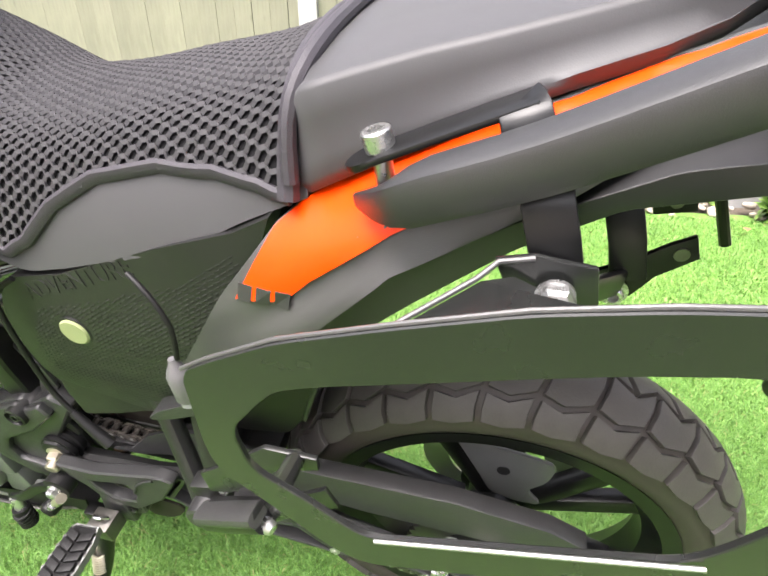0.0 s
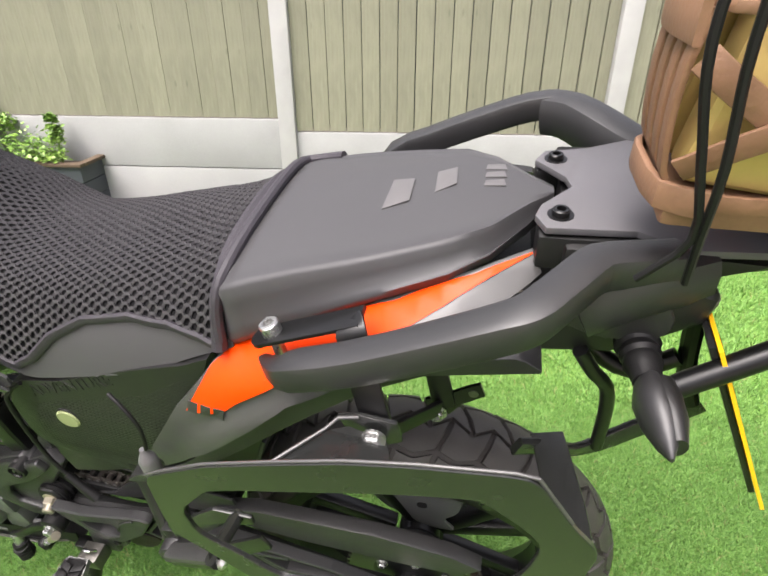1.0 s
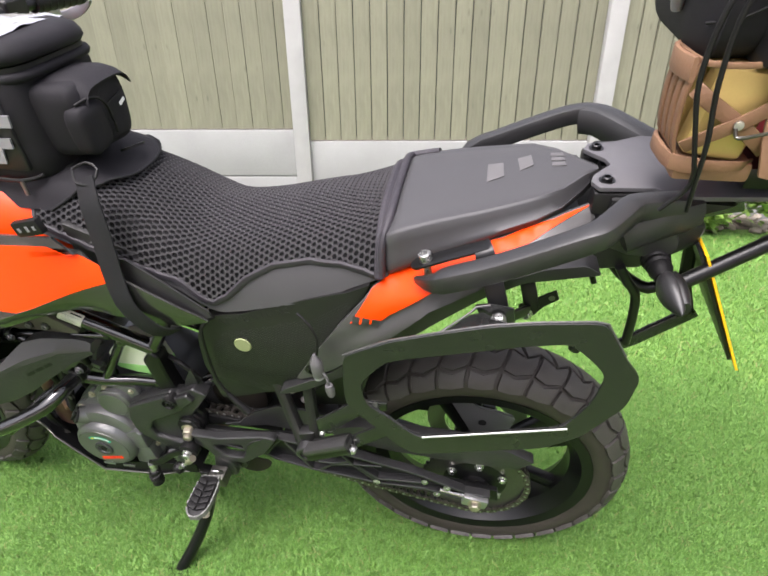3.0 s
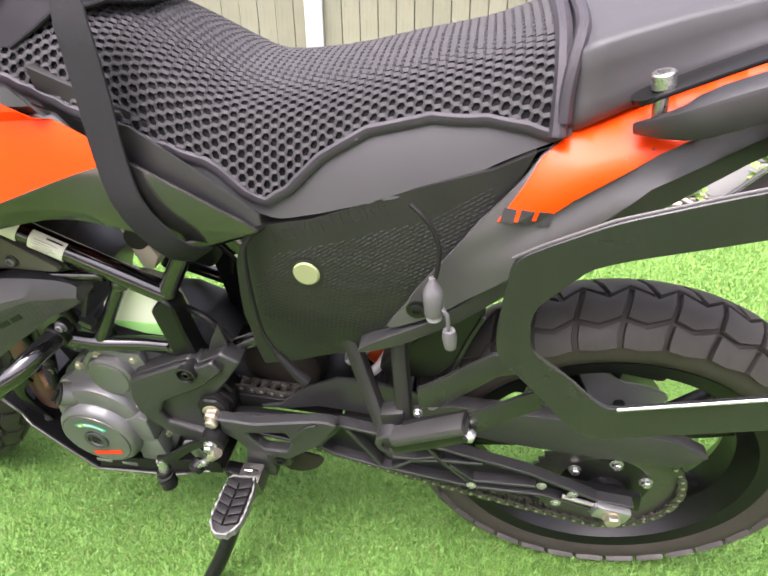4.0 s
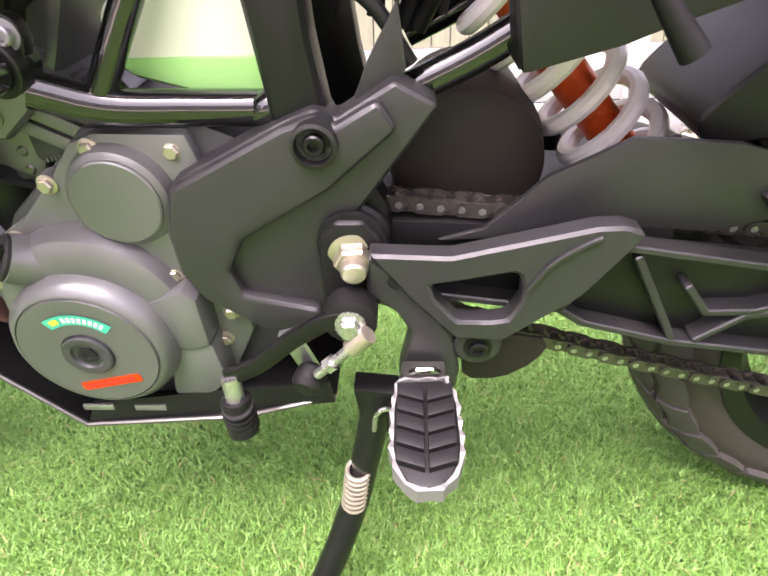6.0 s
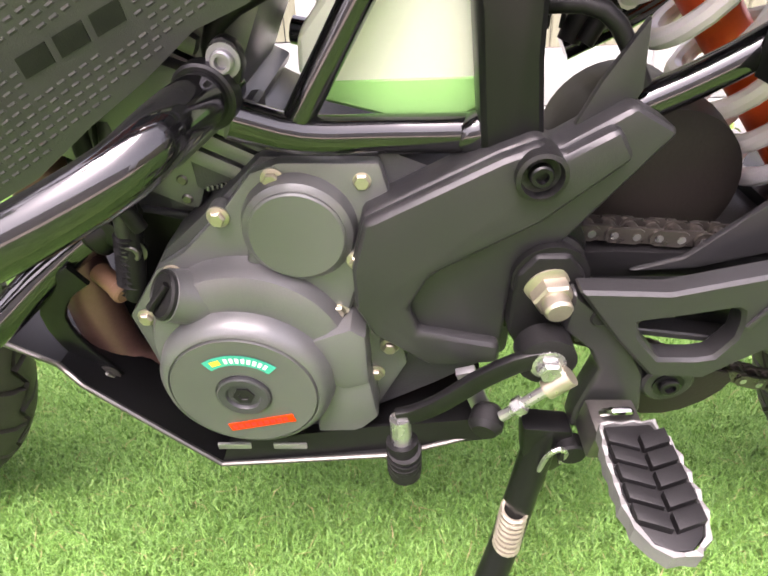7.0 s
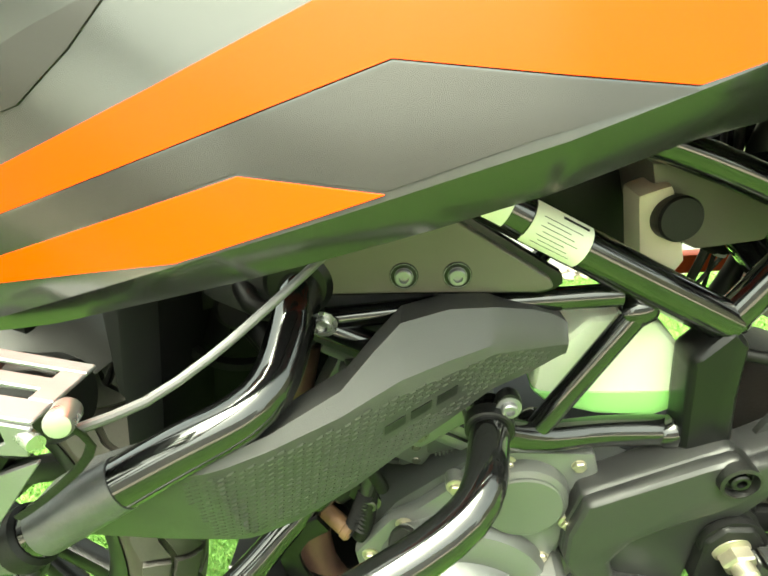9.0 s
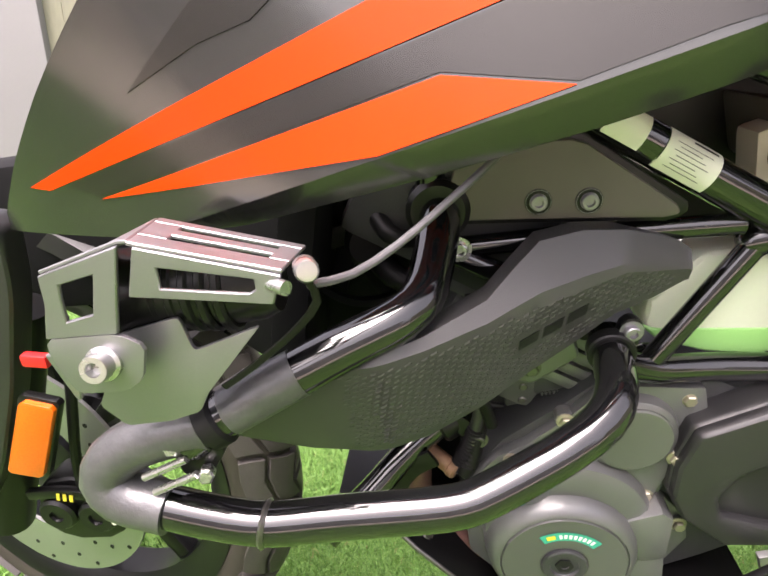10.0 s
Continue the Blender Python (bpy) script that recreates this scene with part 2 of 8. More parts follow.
def fibres(name, stops):
    """Turf whose fibres each take their own tone along the stops, with broad soft patches."""
    m = leafy(name, *[c for _, c in stops], 420, 0.55)
    nt, ln = m.node_tree.nodes, m.node_tree.links
    ramp = next(n for n in nt if n.type == "VALTORGB")
    for e, (at, _) in zip(ramp.color_ramp.elements, stops):
        e.position = at
    geo = nt.new("ShaderNodeNewGeometry")
    add = nt.new("ShaderNodeMath")
    add.operation = "MULTIPLY_ADD"
    add.inputs[1].default_value = 0.8
    half = nt.new("ShaderNodeMath")
    half.operation = "MULTIPLY"
    half.inputs[1].default_value = 0.3
    ln.new(ramp.inputs[0].links[0].from_socket, half.inputs[0])
    ln.new(geo.outputs["Random Per Island"], add.inputs[0])
    ln.new(half.outputs[0], add.inputs[2])
    ln.new(add.outputs[0], ramp.inputs[0])
    return m


M["grass"] = fibres("artificial turf fibre", ((0.15, (0.057, 0.145, 0.019)), (0.55, (0.118, 0.275, 0.042)), (0.98, (0.215, 0.385, 0.094))))
M["lawn_base"] = leafy("green turf backing", (0.05, 0.11, 0.015), (0.095, 0.19, 0.028), (0.15, 0.26, 0.05), 90, 0.8)
M["leaf"] = leafy("fresh green leaf", (0.06, 0.14, 0.02), (0.14, 0.26, 0.04), (0.28, 0.4, 0.09), 40, 0.45)


# ---- shaping helpers ----
LEAN = radians(12.3)
BIKE = Matrix.Translation((0, 0.008, 0)) @ Matrix.Rotation(LEAN, 4, "X")
ORIGIN = {}


def thing(name, label, category, base=(0, 0, 0), m=BIKE, group="", kind=""):
    e = new(name)
    e.matrix_world = m @ Matrix.Translation(base)
    ORIGIN[e.name] = Vector(base)
    return tagged(e, label, category, group, kind)


def finish(bm, sharp=32):
    bmesh.ops.recalc_face_normals(bm, faces=bm.faces)
    for f in bm.faces:
        f.smooth = True
    for e in bm.edges:
        if len(e.link_faces) == 2 and e.calc_face_angle(0) > radians(sharp):
            e.smooth = False
    me = bpy.data.meshes.new("mesh")
    bm.to_mesh(me)
    bm.free()
    return me


def part(name, bm, mat, parent, label="", sharp=32, kind=""):
    """Links a bmesh, in the coordinates of the frame that its thing stands in, as one mesh under a thing or a part."""
    o = ORIGIN[parent.name]
    bmesh.ops.translate(bm, vec=-o, verts=bm.verts)
    me = finish(bm, sharp)
    me.materials.append(M[mat])
    ob = new(name, me)
    ob.parent = parent
    ORIGIN[ob.name] = o
    return tagged(ob, label, kind=kind)


def piece(name, me, m, parent):
    """One of many alike pieces that share a mesh."""
    ob = new(name, me)
    ob.parent = parent
    ob.matrix_basis = Matrix.Translation(-ORIGIN[parent.name]) @ m
    ORIGIN[ob.name] = ORIGIN[parent.name]
    return ob


def setting(name, bm, mat, label, sharp=32):
    me = finish(bm, sharp)
    me.materials.append(M[mat])
    ob = new(name, me)
    ORIGIN[ob.name] = Vector((0, 0, 0))
    return tagged(ob, label, kind="structure")


def soften(bm, r, seg=2, sharp=25):
    if r > 0:
        edges = [e for e in bm.edges if len(e.link_faces) == 2 and e.calc_face_angle(0) > radians(sharp)]
        bmesh.ops.bevel(bm, geom=edges, offset=r, segments=seg, profile=0.6, affect="EDGES", clamp_overlap=True)
    return bm


def join(*some):
    bm = bmesh.new()
    for b in some:
        me = bpy.data.meshes.new("tmp")
        b.to_mesh(me)
        b.free()
        bm.from_mesh(me)
        bpy.data.meshes.remove(me)
    return bm


def plate(outline, v0, v1, bevel=0.0015, seg=2):
    """A sheet or block: an outline of (x, w) between two planes across the bike."""
    bm = bmesh.new()
    f = bm.faces.new([bm.verts.new((x, v0, w)) for x, w in outline])
    out = bmesh.ops.extrude_face_region(bm, geom=[f])
    bmesh.ops.translate(bm, vec=(0, v1 - v0, 0), verts=[g for g in out["geom"] if isinstance(g, bmesh.types.BMVert)])
    bmesh.ops.recalc_face_normals(bm, faces=bm.faces)
    return soften(bm, bevel, seg)


def slab(outline, w0, w1, bevel=0.002):
    """The same lying flat: an outline of (x, v) between two heights."""
    bm = plate([(x, v) for x, v in outline], w0, w1, bevel)
    for p in bm.verts:
        p.co.y, p.co.z = p.co.z, p.co.y
    bmesh.ops.recalc_face_normals(bm, faces=bm.faces)
    return bm


def rim(outer, inner, v0, v1, bevel=0.001):
    """A flat closed loop of sheet between two outlines of equal count."""
    bm = bmesh.new()
    n = len(outer)
    rings = [[bm.verts.new((x, v, w)) for x, w in line] for v in (v0, v1) for line in (outer, inner)]
    for i in range(n):
        j = (i + 1) % n
        for a, b in ((0, 1), (1, 3), (3, 2), (2, 0)):
            bm.faces.new((rings[a][i], rings[a][j], rings[b][j], rings[b][i]))
    bmesh.ops.recalc_face_normals(bm, faces=bm.faces)
    return soften(bm, bevel, 1, 40)


def skin(outline, place, thick=0.003, cut=0.02, folds=()):
    """A bent panel: an outline of (x, w) laid on the surface v = place(x, w)."""
    bm = bmesh.new()
    bm.faces.new([bm.verts.new((x, 0, w)) for x, w in outline])
    xs, ws = [p[0] for p in outline], [p[1] for p in outline]
    for axis, lo, hi in ((0, min(xs), max(xs)), (2, min(ws), max(ws))):
        k = lo + cut
        while k < hi - 0.002:
            co, no = [0, 0, 0], [0, 0, 0]
            co[axis], no[axis] = k, 1
            bmesh.ops.bisect_plane(bm, geom=bm.verts[:] + bm.edges[:] + bm.faces[:], plane_co=co, plane_no=no)
            k += cut
    for co, no in folds:
        bmesh.ops.bisect_plane(bm, geom=bm.verts[:] + bm.edges[:] + bm.faces[:], plane_co=co, plane_no=no)
    for p in bm.verts:
        p.co.y = place(p.co.x, p.co.z)
    out = bmesh.ops.extrude_face_region(bm, geom=bm.faces[:])
    bmesh.ops.translate(bm, vec=(0, thick, 0), verts=[g for g in out["geom"] if isinstance(g, bmesh.types.BMVert)])
    return bm


def loft(rings, cap=True, closed=True):
    bm = bmesh.new()
    rows = [[bm.verts.new(p) for p in ring] for ring in rings]
    n = len(rows[0])
    for a, b in zip(rows, rows[1:]):
        for i in range(n if closed else n - 1):
            j = (i + 1) % n
            bm.faces.new((a[i], a[j], b[j], b[i]))
    if cap:
        bm.faces.new(rows[0])
        bm.faces.new(rows[-1])
    bmesh.ops.recalc_face_normals(bm, faces=bm.faces)
    return bm


def path_of(pts, step=0.01, bend=True):
    pts = [Vector(p) for p in pts]
    if not bend or len(pts) < 3:
        return pts
    ext = [2 * pts[0] - pts[1], *pts, 2 * pts[-1] - pts[-2]]
    out = []
    for i in range(1, len(ext) - 2):
        a, b, c, d = ext[i - 1 : i + 3]
        n = max(2, int((c - b).length / step))
        for k in range(n):
            t = k / n
            out.append(0.5 * (2 * b + (c - a) * t + (2 * a - 5 * b + 4 * c - d) * t * t + (3 * b - a - 3 * c + d) * t ** 3))
    return out + [pts[-1]]


def tube(pts, r, seg=12, bend=True, step=0.012, flat=(1, 1), side=None):
    """A round or flattened bar swept along points. r: one radius, or one at each end. flat: its half height and half width in r."""
    p = path_of(pts, step, bend)
    ra, rb = r if isinstance(r, tuple) else (r, r)
    up = Vector(side) if side else None
    rings = []
    for i, q in enumerate(p):
        d = (p[min(i + 1, len(p) - 1)] - p[max(i - 1, 0)]).normalized()
        if side:
            n = (Vector(side) - d * d.dot(Vector(side))).normalized()
        else:
            if up is None or abs(up.dot(d)) > 0.98:
                up = Vector((0, 0, 1)) if abs(d.z) < 0.9 else Vector((1, 0, 0))
            n = (up - d * d.dot(up)).normalized()
            up = n
        s = d.cross(n)
        k = ra + (rb - ra) * i / max(1, len(p) - 1)
        rings.append([q + k * (flat[0] * math.cos(a) * n + flat[1] * math.sin(a) * s) for a in [2 * math.pi * j / seg for j in range(seg)]])
    return loft(rings)


def bar(pts, h, b, bend=True, step=0.015, side=(0, 0, 1), round_=0.3, taper=0.0):
    """A moulded bar of rounded rectangular section, h high along side and b wide."""
    p = path_of(pts, step, bend)
    rings = []
    for i, q in enumerate(p):
        d = (p[min(i + 1, len(p) - 1)] - p[max(i - 1, 0)]).normalized()
        n = (Vector(side) - d * d.dot(Vector(side))).normalized()
        s = d.cross(n)
        k = 1.0 if not taper else min(1.0, 0.3 + 0.7 * (q - p[0]).length / taper)
        ring = []
        for cx, cy, a0 in ((1, 1, 0), (-1, 1, 90), (-1, -1, 180), (1, -1, 270)):
            for a in (0, 45, 90):
                t = radians(a0 + a)
                rr = round_ * min(h, b)
                ring.append(q + n * k * (cy * (h / 2 - rr) + rr * math.sin(t)) + s * k * (cx * (b / 2 - rr) + rr * math.cos(t)))
        rings.append(ring)
    return loft(rings)


def beam(points, width, v0, v1, bevel=0.0015):
    """A rib of sheet along points of (x, w)."""
    out = []
    for (x0, w0), (x1, w1) in zip(points, points[1:]):
        d = Vector((x1 - x0, w1 - w0)).normalized() * width / 2
        n = Vector((-d.y, d.x))
        out.append(plate([(x0 - d.x * 0.5 + n.x, w0 - d.y * 0.5 + n.y), (x1 + d.x * 0.5 + n.x, w1 + d.y * 0.5 + n.y),
                          (x1 + d.x * 0.5 - n.x, w1 + d.y * 0.5 - n.y), (x0 - d.x * 0.5 - n.x, w0 - d.y * 0.5 - n.y)], v0, v1, bevel, 1))
    return join(*out)


def lathe(profile, at, seg=48, axis=(0, -1, 0), ring=False):
    """A turned body: (radius, height along axis) rows, at a place. ring: the profile closes on itself."""
    z = Vector(axis).normalized()
    x = Vector((1, 0, 0)) if abs(z.x) < 0.8 else Vector((0, 0, 1))
    x = (x - z * x.dot(z)).normalized()
    y = z.cross(x)
    at = Vector(at)
    bm = bmesh.new()
    rows = []
    for r, h in profile:
        if r < 1e-6:
            rows.append([bm.verts.new(at + z * h)])
        else:
            rows.append([bm.verts.new(at + z * h + r * (math.cos(a) * x + math.sin(a) * y)) for a in [2 * math.pi * i / seg for i in range(seg)]])
    pairs = list(zip(rows, rows[1:])) + ([(rows[-1], rows[0])] if ring else [])
    for a, b in pairs:
        for i in range(seg):
            j = (i + 1) % seg
            if len(a) == 1 and len(b) > 1:
                bm.faces.new((a[0], b[j], b[i]))
            elif len(b) == 1 and len(a) > 1:
                bm.faces.new((a[i], a[j], b[0]))
            elif len(a) > 1:
                bm.faces.new((a[i], a[j], b[j], b[i]))
    if not ring:
        for row in (rows[0], rows[-1]):
            if len(row) > 1:
                bm.faces.new(row)
    bmesh.ops.recalc_face_normals(bm, faces=bm.faces)
    return bm


def box(at, size, turn=(0, 0, 0), bevel=0.003, seg=2):
    bm = bmesh.new()
    bmesh.ops.create_cube(bm, size=1, matrix=Matrix.Diagonal((*size, 1)))
    soften(bm, bevel, seg)
    bmesh.ops.transform(bm, matrix=pose(*at, *turn), verts=bm.verts)
    return bm


def sheet(pts, thick=0.003):
    """A flat piece of sheet metal through points in space."""
    bm = bmesh.new()
    f = bm.faces.new([bm.verts.new(p) for p in pts])
    bm.normal_update()
    n = f.normal.copy()
    out = bmesh.ops.extrude_face_region(bm, geom=[f])
    bmesh.ops.translate(bm, vec=n * thick, verts=[g for g in out["geom"] if isinstance(g, bmesh.types.BMVert)])
    bmesh.ops.recalc_face_normals(bm, faces=bm.faces)
    return soften(bm, thick * 0.25, 1)


def ridges(rows, place, long, wide, high, slope):
    """Small raised dashes at (x, w) on the surface v = place(x, w), each with a sharp crest."""
    bm = bmesh.new()
    c, s = math.cos(slope), math.sin(slope)
    for x, w in rows:
        spot = lambda a, b, h: bm.verts.new((x + c * a - s * b, place(x + c * a - s * b, w + s * a + c * b) - h, w + s * a + c * b))
        foot = [spot(-long / 2, -wide / 2, -0.0003), spot(long / 2, -wide / 2, -0.0003), spot(long / 2, wide / 2, -0.0003), spot(-long / 2, wide / 2, -0.0003)]
        top = [spot(-long * 0.3, -wide * 0.12, high), spot(long * 0.3, -wide * 0.12, high)]
        for f in ((foot[0], foot[1], top[1], top[0]), (foot[2], foot[3], top[0], top[1]), (foot[1], foot[2], top[1]), (foot[3], foot[0], top[0])):
            bm.faces.new(f)
    return bm


def lettering(words, size, place, deep=0.0007):
    """Raised letters of the built-in font; place takes (along, up) to a point and its outward direction."""
    cu = bpy.data.curves.new("words", "FONT")
    cu.body, cu.size, cu.resolution_u = words, size, 3
    ob = bpy.data.objects.new("words", cu)
    me = ob.to_mesh()
    bm = bmesh.new()
    bm.from_mesh(me)
    ob.to_mesh_clear()
    bpy.data.objects.remove(ob)
    out = bmesh.ops.extrude_face_region(bm, geom=bm.faces[:])
    lifted = {g for g in out["geom"] if isinstance(g, bmesh.types.BMVert)}
    for p in bm.verts:
        at, n = place(p.co.x, p.co.y)
        p.co = Vector(at) + Vector(n) * (deep if p in lifted else -0.0005)
    return bm


def smooth(table):
    """The rows of a table joined by a soft curve."""
    return [(p.x, p.y) for p in path_of([(x, y, 0) for x, y in table], 0.008)]


def rounded(poly, d):
    """An outline with its corners cut back by up to d."""
    out = []
    for a, b, c in zip(poly[-1:] + poly[:-1], poly, poly[1:] + poly[:1]):
        for q in (a, c):
            n = math.hypot(q[0] - b[0], q[1] - b[1])
            k = min(d, 0.3 * n) / n
            out.append((b[0] + (q[0] - b[0]) * k, b[1] + (q[1] - b[1]) * k))
    return out


def hexbolt(at, r=0.006, h=0.005, axis=(0, -1, 0), flange=1.5):
    """A flanged hexagon head with a chamfered crown."""
    head = lathe([(r * 1.12, 0.0015), (r * 1.12, h * 0.8), (r * 0.9, h), (0, h)], at, 6, axis)
    wash = lathe([(r * flange, 0), (r * flange, 0.0012), (r * 1.1, 0.0022), (0, 0.0022)], at, 20, axis)
    return join(head, wash)


def socket(at, r=0.006, h=0.006, axis=(0, -1, 0)):
    """A cap screw with its socket."""
    return lathe([(r * 1.5, 0), (r * 1.5, 0.001), (r, 0.001), (r, h * 0.85), (r * 0.85, h), (r * 0.55, h), (r * 0.5, h * 0.4), (0, h * 0.4)], at, 20, axis)


def bolt(parent, at, r=0.006, h=0.006, axis=(0, -1, 0), mat="zinc", hexa=True):
    return part("bolt", (hexbolt if hexa else socket)(at, r, h, axis), mat, parent)


def lerp(table, x):
    """Straight lines between the rows (x, value, ...) of a table."""
    if x <= table[0][0]:
        return table[0][1]
    for (x0, a), (x1, b) in zip(table, table[1:]):
        if x <= x1:
            return a + (b - a) * (x - x0) / (x1 - x0)
    return table[-1][1]


def inside(x, w, poly):
    hit = False
    for (x0, w0), (x1, w1) in zip(poly, poly[1:] + poly[:1]):
        if (w0 > w) != (w1 > w) and x < (x1 - x0) * (w - w0) / (w1 - w0) + x0:
            hit = not hit
    return hit


# ---- the garden ----
def ground():
    bm = bmesh.new()
    bmesh.ops.create_grid(bm, x_segments=40, y_segments=40, size=60)
    for p in bm.verts:
        p.co.z = -0.05 + 0.01 * noise.noise(p.co * 0.3)
    setting("ground", bm, "soil", "bare earth that runs on beyond the lawn")
    bm = bmesh.new()
    bm.faces.new([bm.verts.new(p) for p in ((-6, -5, -0.006), (5, -5, -0.006), (5, 2.78, -0.006), (-6, 1.66, -0.006))])
    setting("lawn_backing", bm, "lawn_base", "green backing of the artificial lawn")


def turf():
    """Tufts of bent fibres, thick where the camera comes near."""
    rng = np.random.default_rng(5)

    def field(x0, x1, y0, y1, count, high, wide, blend=0):
        x, y = rng.uniform(x0, x1, count), rng.uniform(y0, y1, count)
        keep = y < 2.18 + 0.1 * x + 0.012 * np.sin(x * 31)
        line = 0.6 + 0.3 * rng.uniform(0, 1, count)
        keep &= (y < line) if blend > 0 else (y > line) if blend < 0 else True
        x, y = x[keep], y[keep]
        n = len(x)
        a, h = rng.uniform(0, 2 * np.pi, n), high * rng.uniform(0.55, 1.15, n)
        lean_to, off = rng.uniform(0, 2 * np.pi, n), high * rng.uniform(0.5, 2.3, n)
        w = wide * rng.uniform(0.7, 1.3, n)
        dx, dy = np.cos(a) * w, np.sin(a) * w
        ox, oy = np.cos(lean_to) * off, np.sin(lean_to) * off
        curl = lean_to + rng.uniform(-1.6, 1.6, n)
        tx, ty = ox * 0.4 + np.cos(curl) * off * 0.8, oy * 0.4 + np.sin(curl) * off * 0.8
        z0 = np.full(n, -0.006)
        p = np.stack([
            np.stack([x - dx, y - dy, z0], 1), np.stack([x + dx, y + dy, z0], 1),
            np.stack([x + ox * 0.4 + dx * 0.8, y + oy * 0.4 + dy * 0.8, h * 0.7], 1), np.stack([x + ox * 0.4 - dx * 0.8, y + oy * 0.4 - dy * 0.8, h * 0.7], 1),
            np.stack([x + tx, y + ty, h * np.clip(1.25 - 0.25 * off / high, 0.6, 1.2)], 1)], 1)
        return p.reshape(-1, 3)

    pts = np.concatenate([
        field(-1.4, 0.95, -0.5, 0.9, 480000, 0.0095, 0.00068, 1),
        field(-3.0, 2.6, 0.6, 2.5, 240000, 0.0125, 0.0012, -1),
        field(-2.97, 5.0, -5.0, -0.55, 110000, 0.022, 0.0042),
        field(2.6, 5.0, -0.55, 2.4, 25000, 0.022, 0.0042),
        field(-5.4, -3.0, -5.0, 1.5, 60000, 0.022, 0.0042),
        field(0.95, 2.6, -0.75, 0.75, 110000, 0.0115, 0.001),
        field(-3.2, -1.4, -0.75, 0.75, 70000, 0.013, 0.0013)])
    blades("artificial_grass", pts, "grass", "short bright green artificial grass with bent fibres")
    pts = np.concatenate([field(-1.45, 1.0, -0.55, 0.75, 4200, 0.014, 0.0007), field(-3.0, 2.6, 0.75, 2.5, 4000, 0.018, 0.0012)])
    blades("dry_grass", pts, "dry", "dry straw-coloured fibres scattered in the lawn")


def blades(name, pts, mat, label):
    n = len(pts) // 5
    base = np.arange(n)[:, None] * 5
    loops = np.concatenate([base + [0, 1, 2, 3], base + [3, 2, 4]], 1).ravel()
    starts = (np.arange(n)[:, None] * 7 + [0, 4]).ravel()
    me = bpy.data.meshes.new("turf")
    me.vertices.add(len(pts))
    me.vertices.foreach_set("co", pts.ravel())
    me.loops.add(len(loops))
    me.loops.foreach_set("vertex_index", loops)
    me.polygons.add(2 * n)
    me.polygons.foreach_set("loop_start", starts)
    me.update(calc_edges=True)
    me.materials.append(M[mat])
    tagged(new(name, me), label, "grass", kind="stuff")


FENCE = pose(-1.165, 2.31, 0, 0, 0, 7.67)
BAY = 1.865


def fence():
    boards = [bpy.data.meshes.new("board") for _ in range(3)]
    for k, me in enumerate(boards):
        bm = loft([[(0, -0.004, z), (0.095, 0.005, z), (0.095, 0.013, z), (0, 0.02, z)] for z in (0, 0.4, 0.8, 1.2, 1.5)])
        for p in bm.verts:
            p.co.x += 0.0015 * noise.noise((p.co.z * 3, k * 7, 0))
            p.co.y += 0.002 * noise.noise((p.co.z * 2, k * 5 + 3, p.co.x * 8))
        soften(bm, 0.0012, 1)
        bm.to_mesh(me)
        bm.free()
        me.materials.append(M["wood"])
    for bay in range(-1, 4):
        u = bay * BAY
        top, joint = (0.55, 0.25) if bay < 0 else (0.478, 0.19)
        panel = thing("fence_panel", "grey-green stained close-board timber fence panel", "fence panel", (0, 0, 0), FENCE, "fence bays", "structure")
        # Charcoal sheet added behind the boards so the gaps look shaded.
        part("backing", box((u + BAY / 2, 0.078, top + 0.76), (BAY - 0.1, 0.01, 1.48)), "planter", panel, "added dark sheet that gives the board gaps their shade")
        for z in (top + 0.1, top + 1.35):
            part("rail", box((u + BAY / 2, 0.1, z), (BAY - 0.1, 0.03, 0.05)), "wood", panel)
        x, i = u + 0.052, 0
        while x < u + BAY - 0.06:
            s = min(1.0, (u + BAY - 0.05 - x) / 0.0965)
            m = Matrix.Translation((x, 0.04 + 0.004 * (i % 2), top + 0.004)) @ Matrix.Rotation(0.04, 4, "Z") @ Matrix.Diagonal((s, 1, 1, 1))
            piece("board", boards[(i * 7 + bay) % 3], m, panel)
            x += 0.1
            i += 1
        # Black strip set behind the gravel board gap in place of its shade.
        part("joint", box((u + BAY / 2, 0.085, joint), (BAY - 0.1, 0.01, 0.06), bevel=0), "rubber", panel, "added black strip for the shade between the gravel boards")
        for z0, z1 in ((joint, top), (joint - 0.3, joint)):
            b = thing("gravel_board", "pale weathered concrete gravel board", "gravel board", (0, 0, 0), FENCE, "gravel boards", "structure")
            bm = box((u + BAY / 2, 0.05, (z0 + z1) / 2), (BAY - 0.1, 0.04, z1 - z0 - 0.006), bevel=0.004)
            part("slab", bm, "concrete", b)
    for k in range(-1, 5):
        p = thing("fence_post", "pale slotted concrete fence post", "fence post", (0, 0, 0), FENCE, "fence posts", "structure")
        part("shaft", plate([(k * BAY - 0.05, -0.3), (k * BAY + 0.05, -0.3), (k * BAY + 0.05, 2.1), (k * BAY - 0.05, 2.1)], 0, 0.09, 0.006), "post", p)


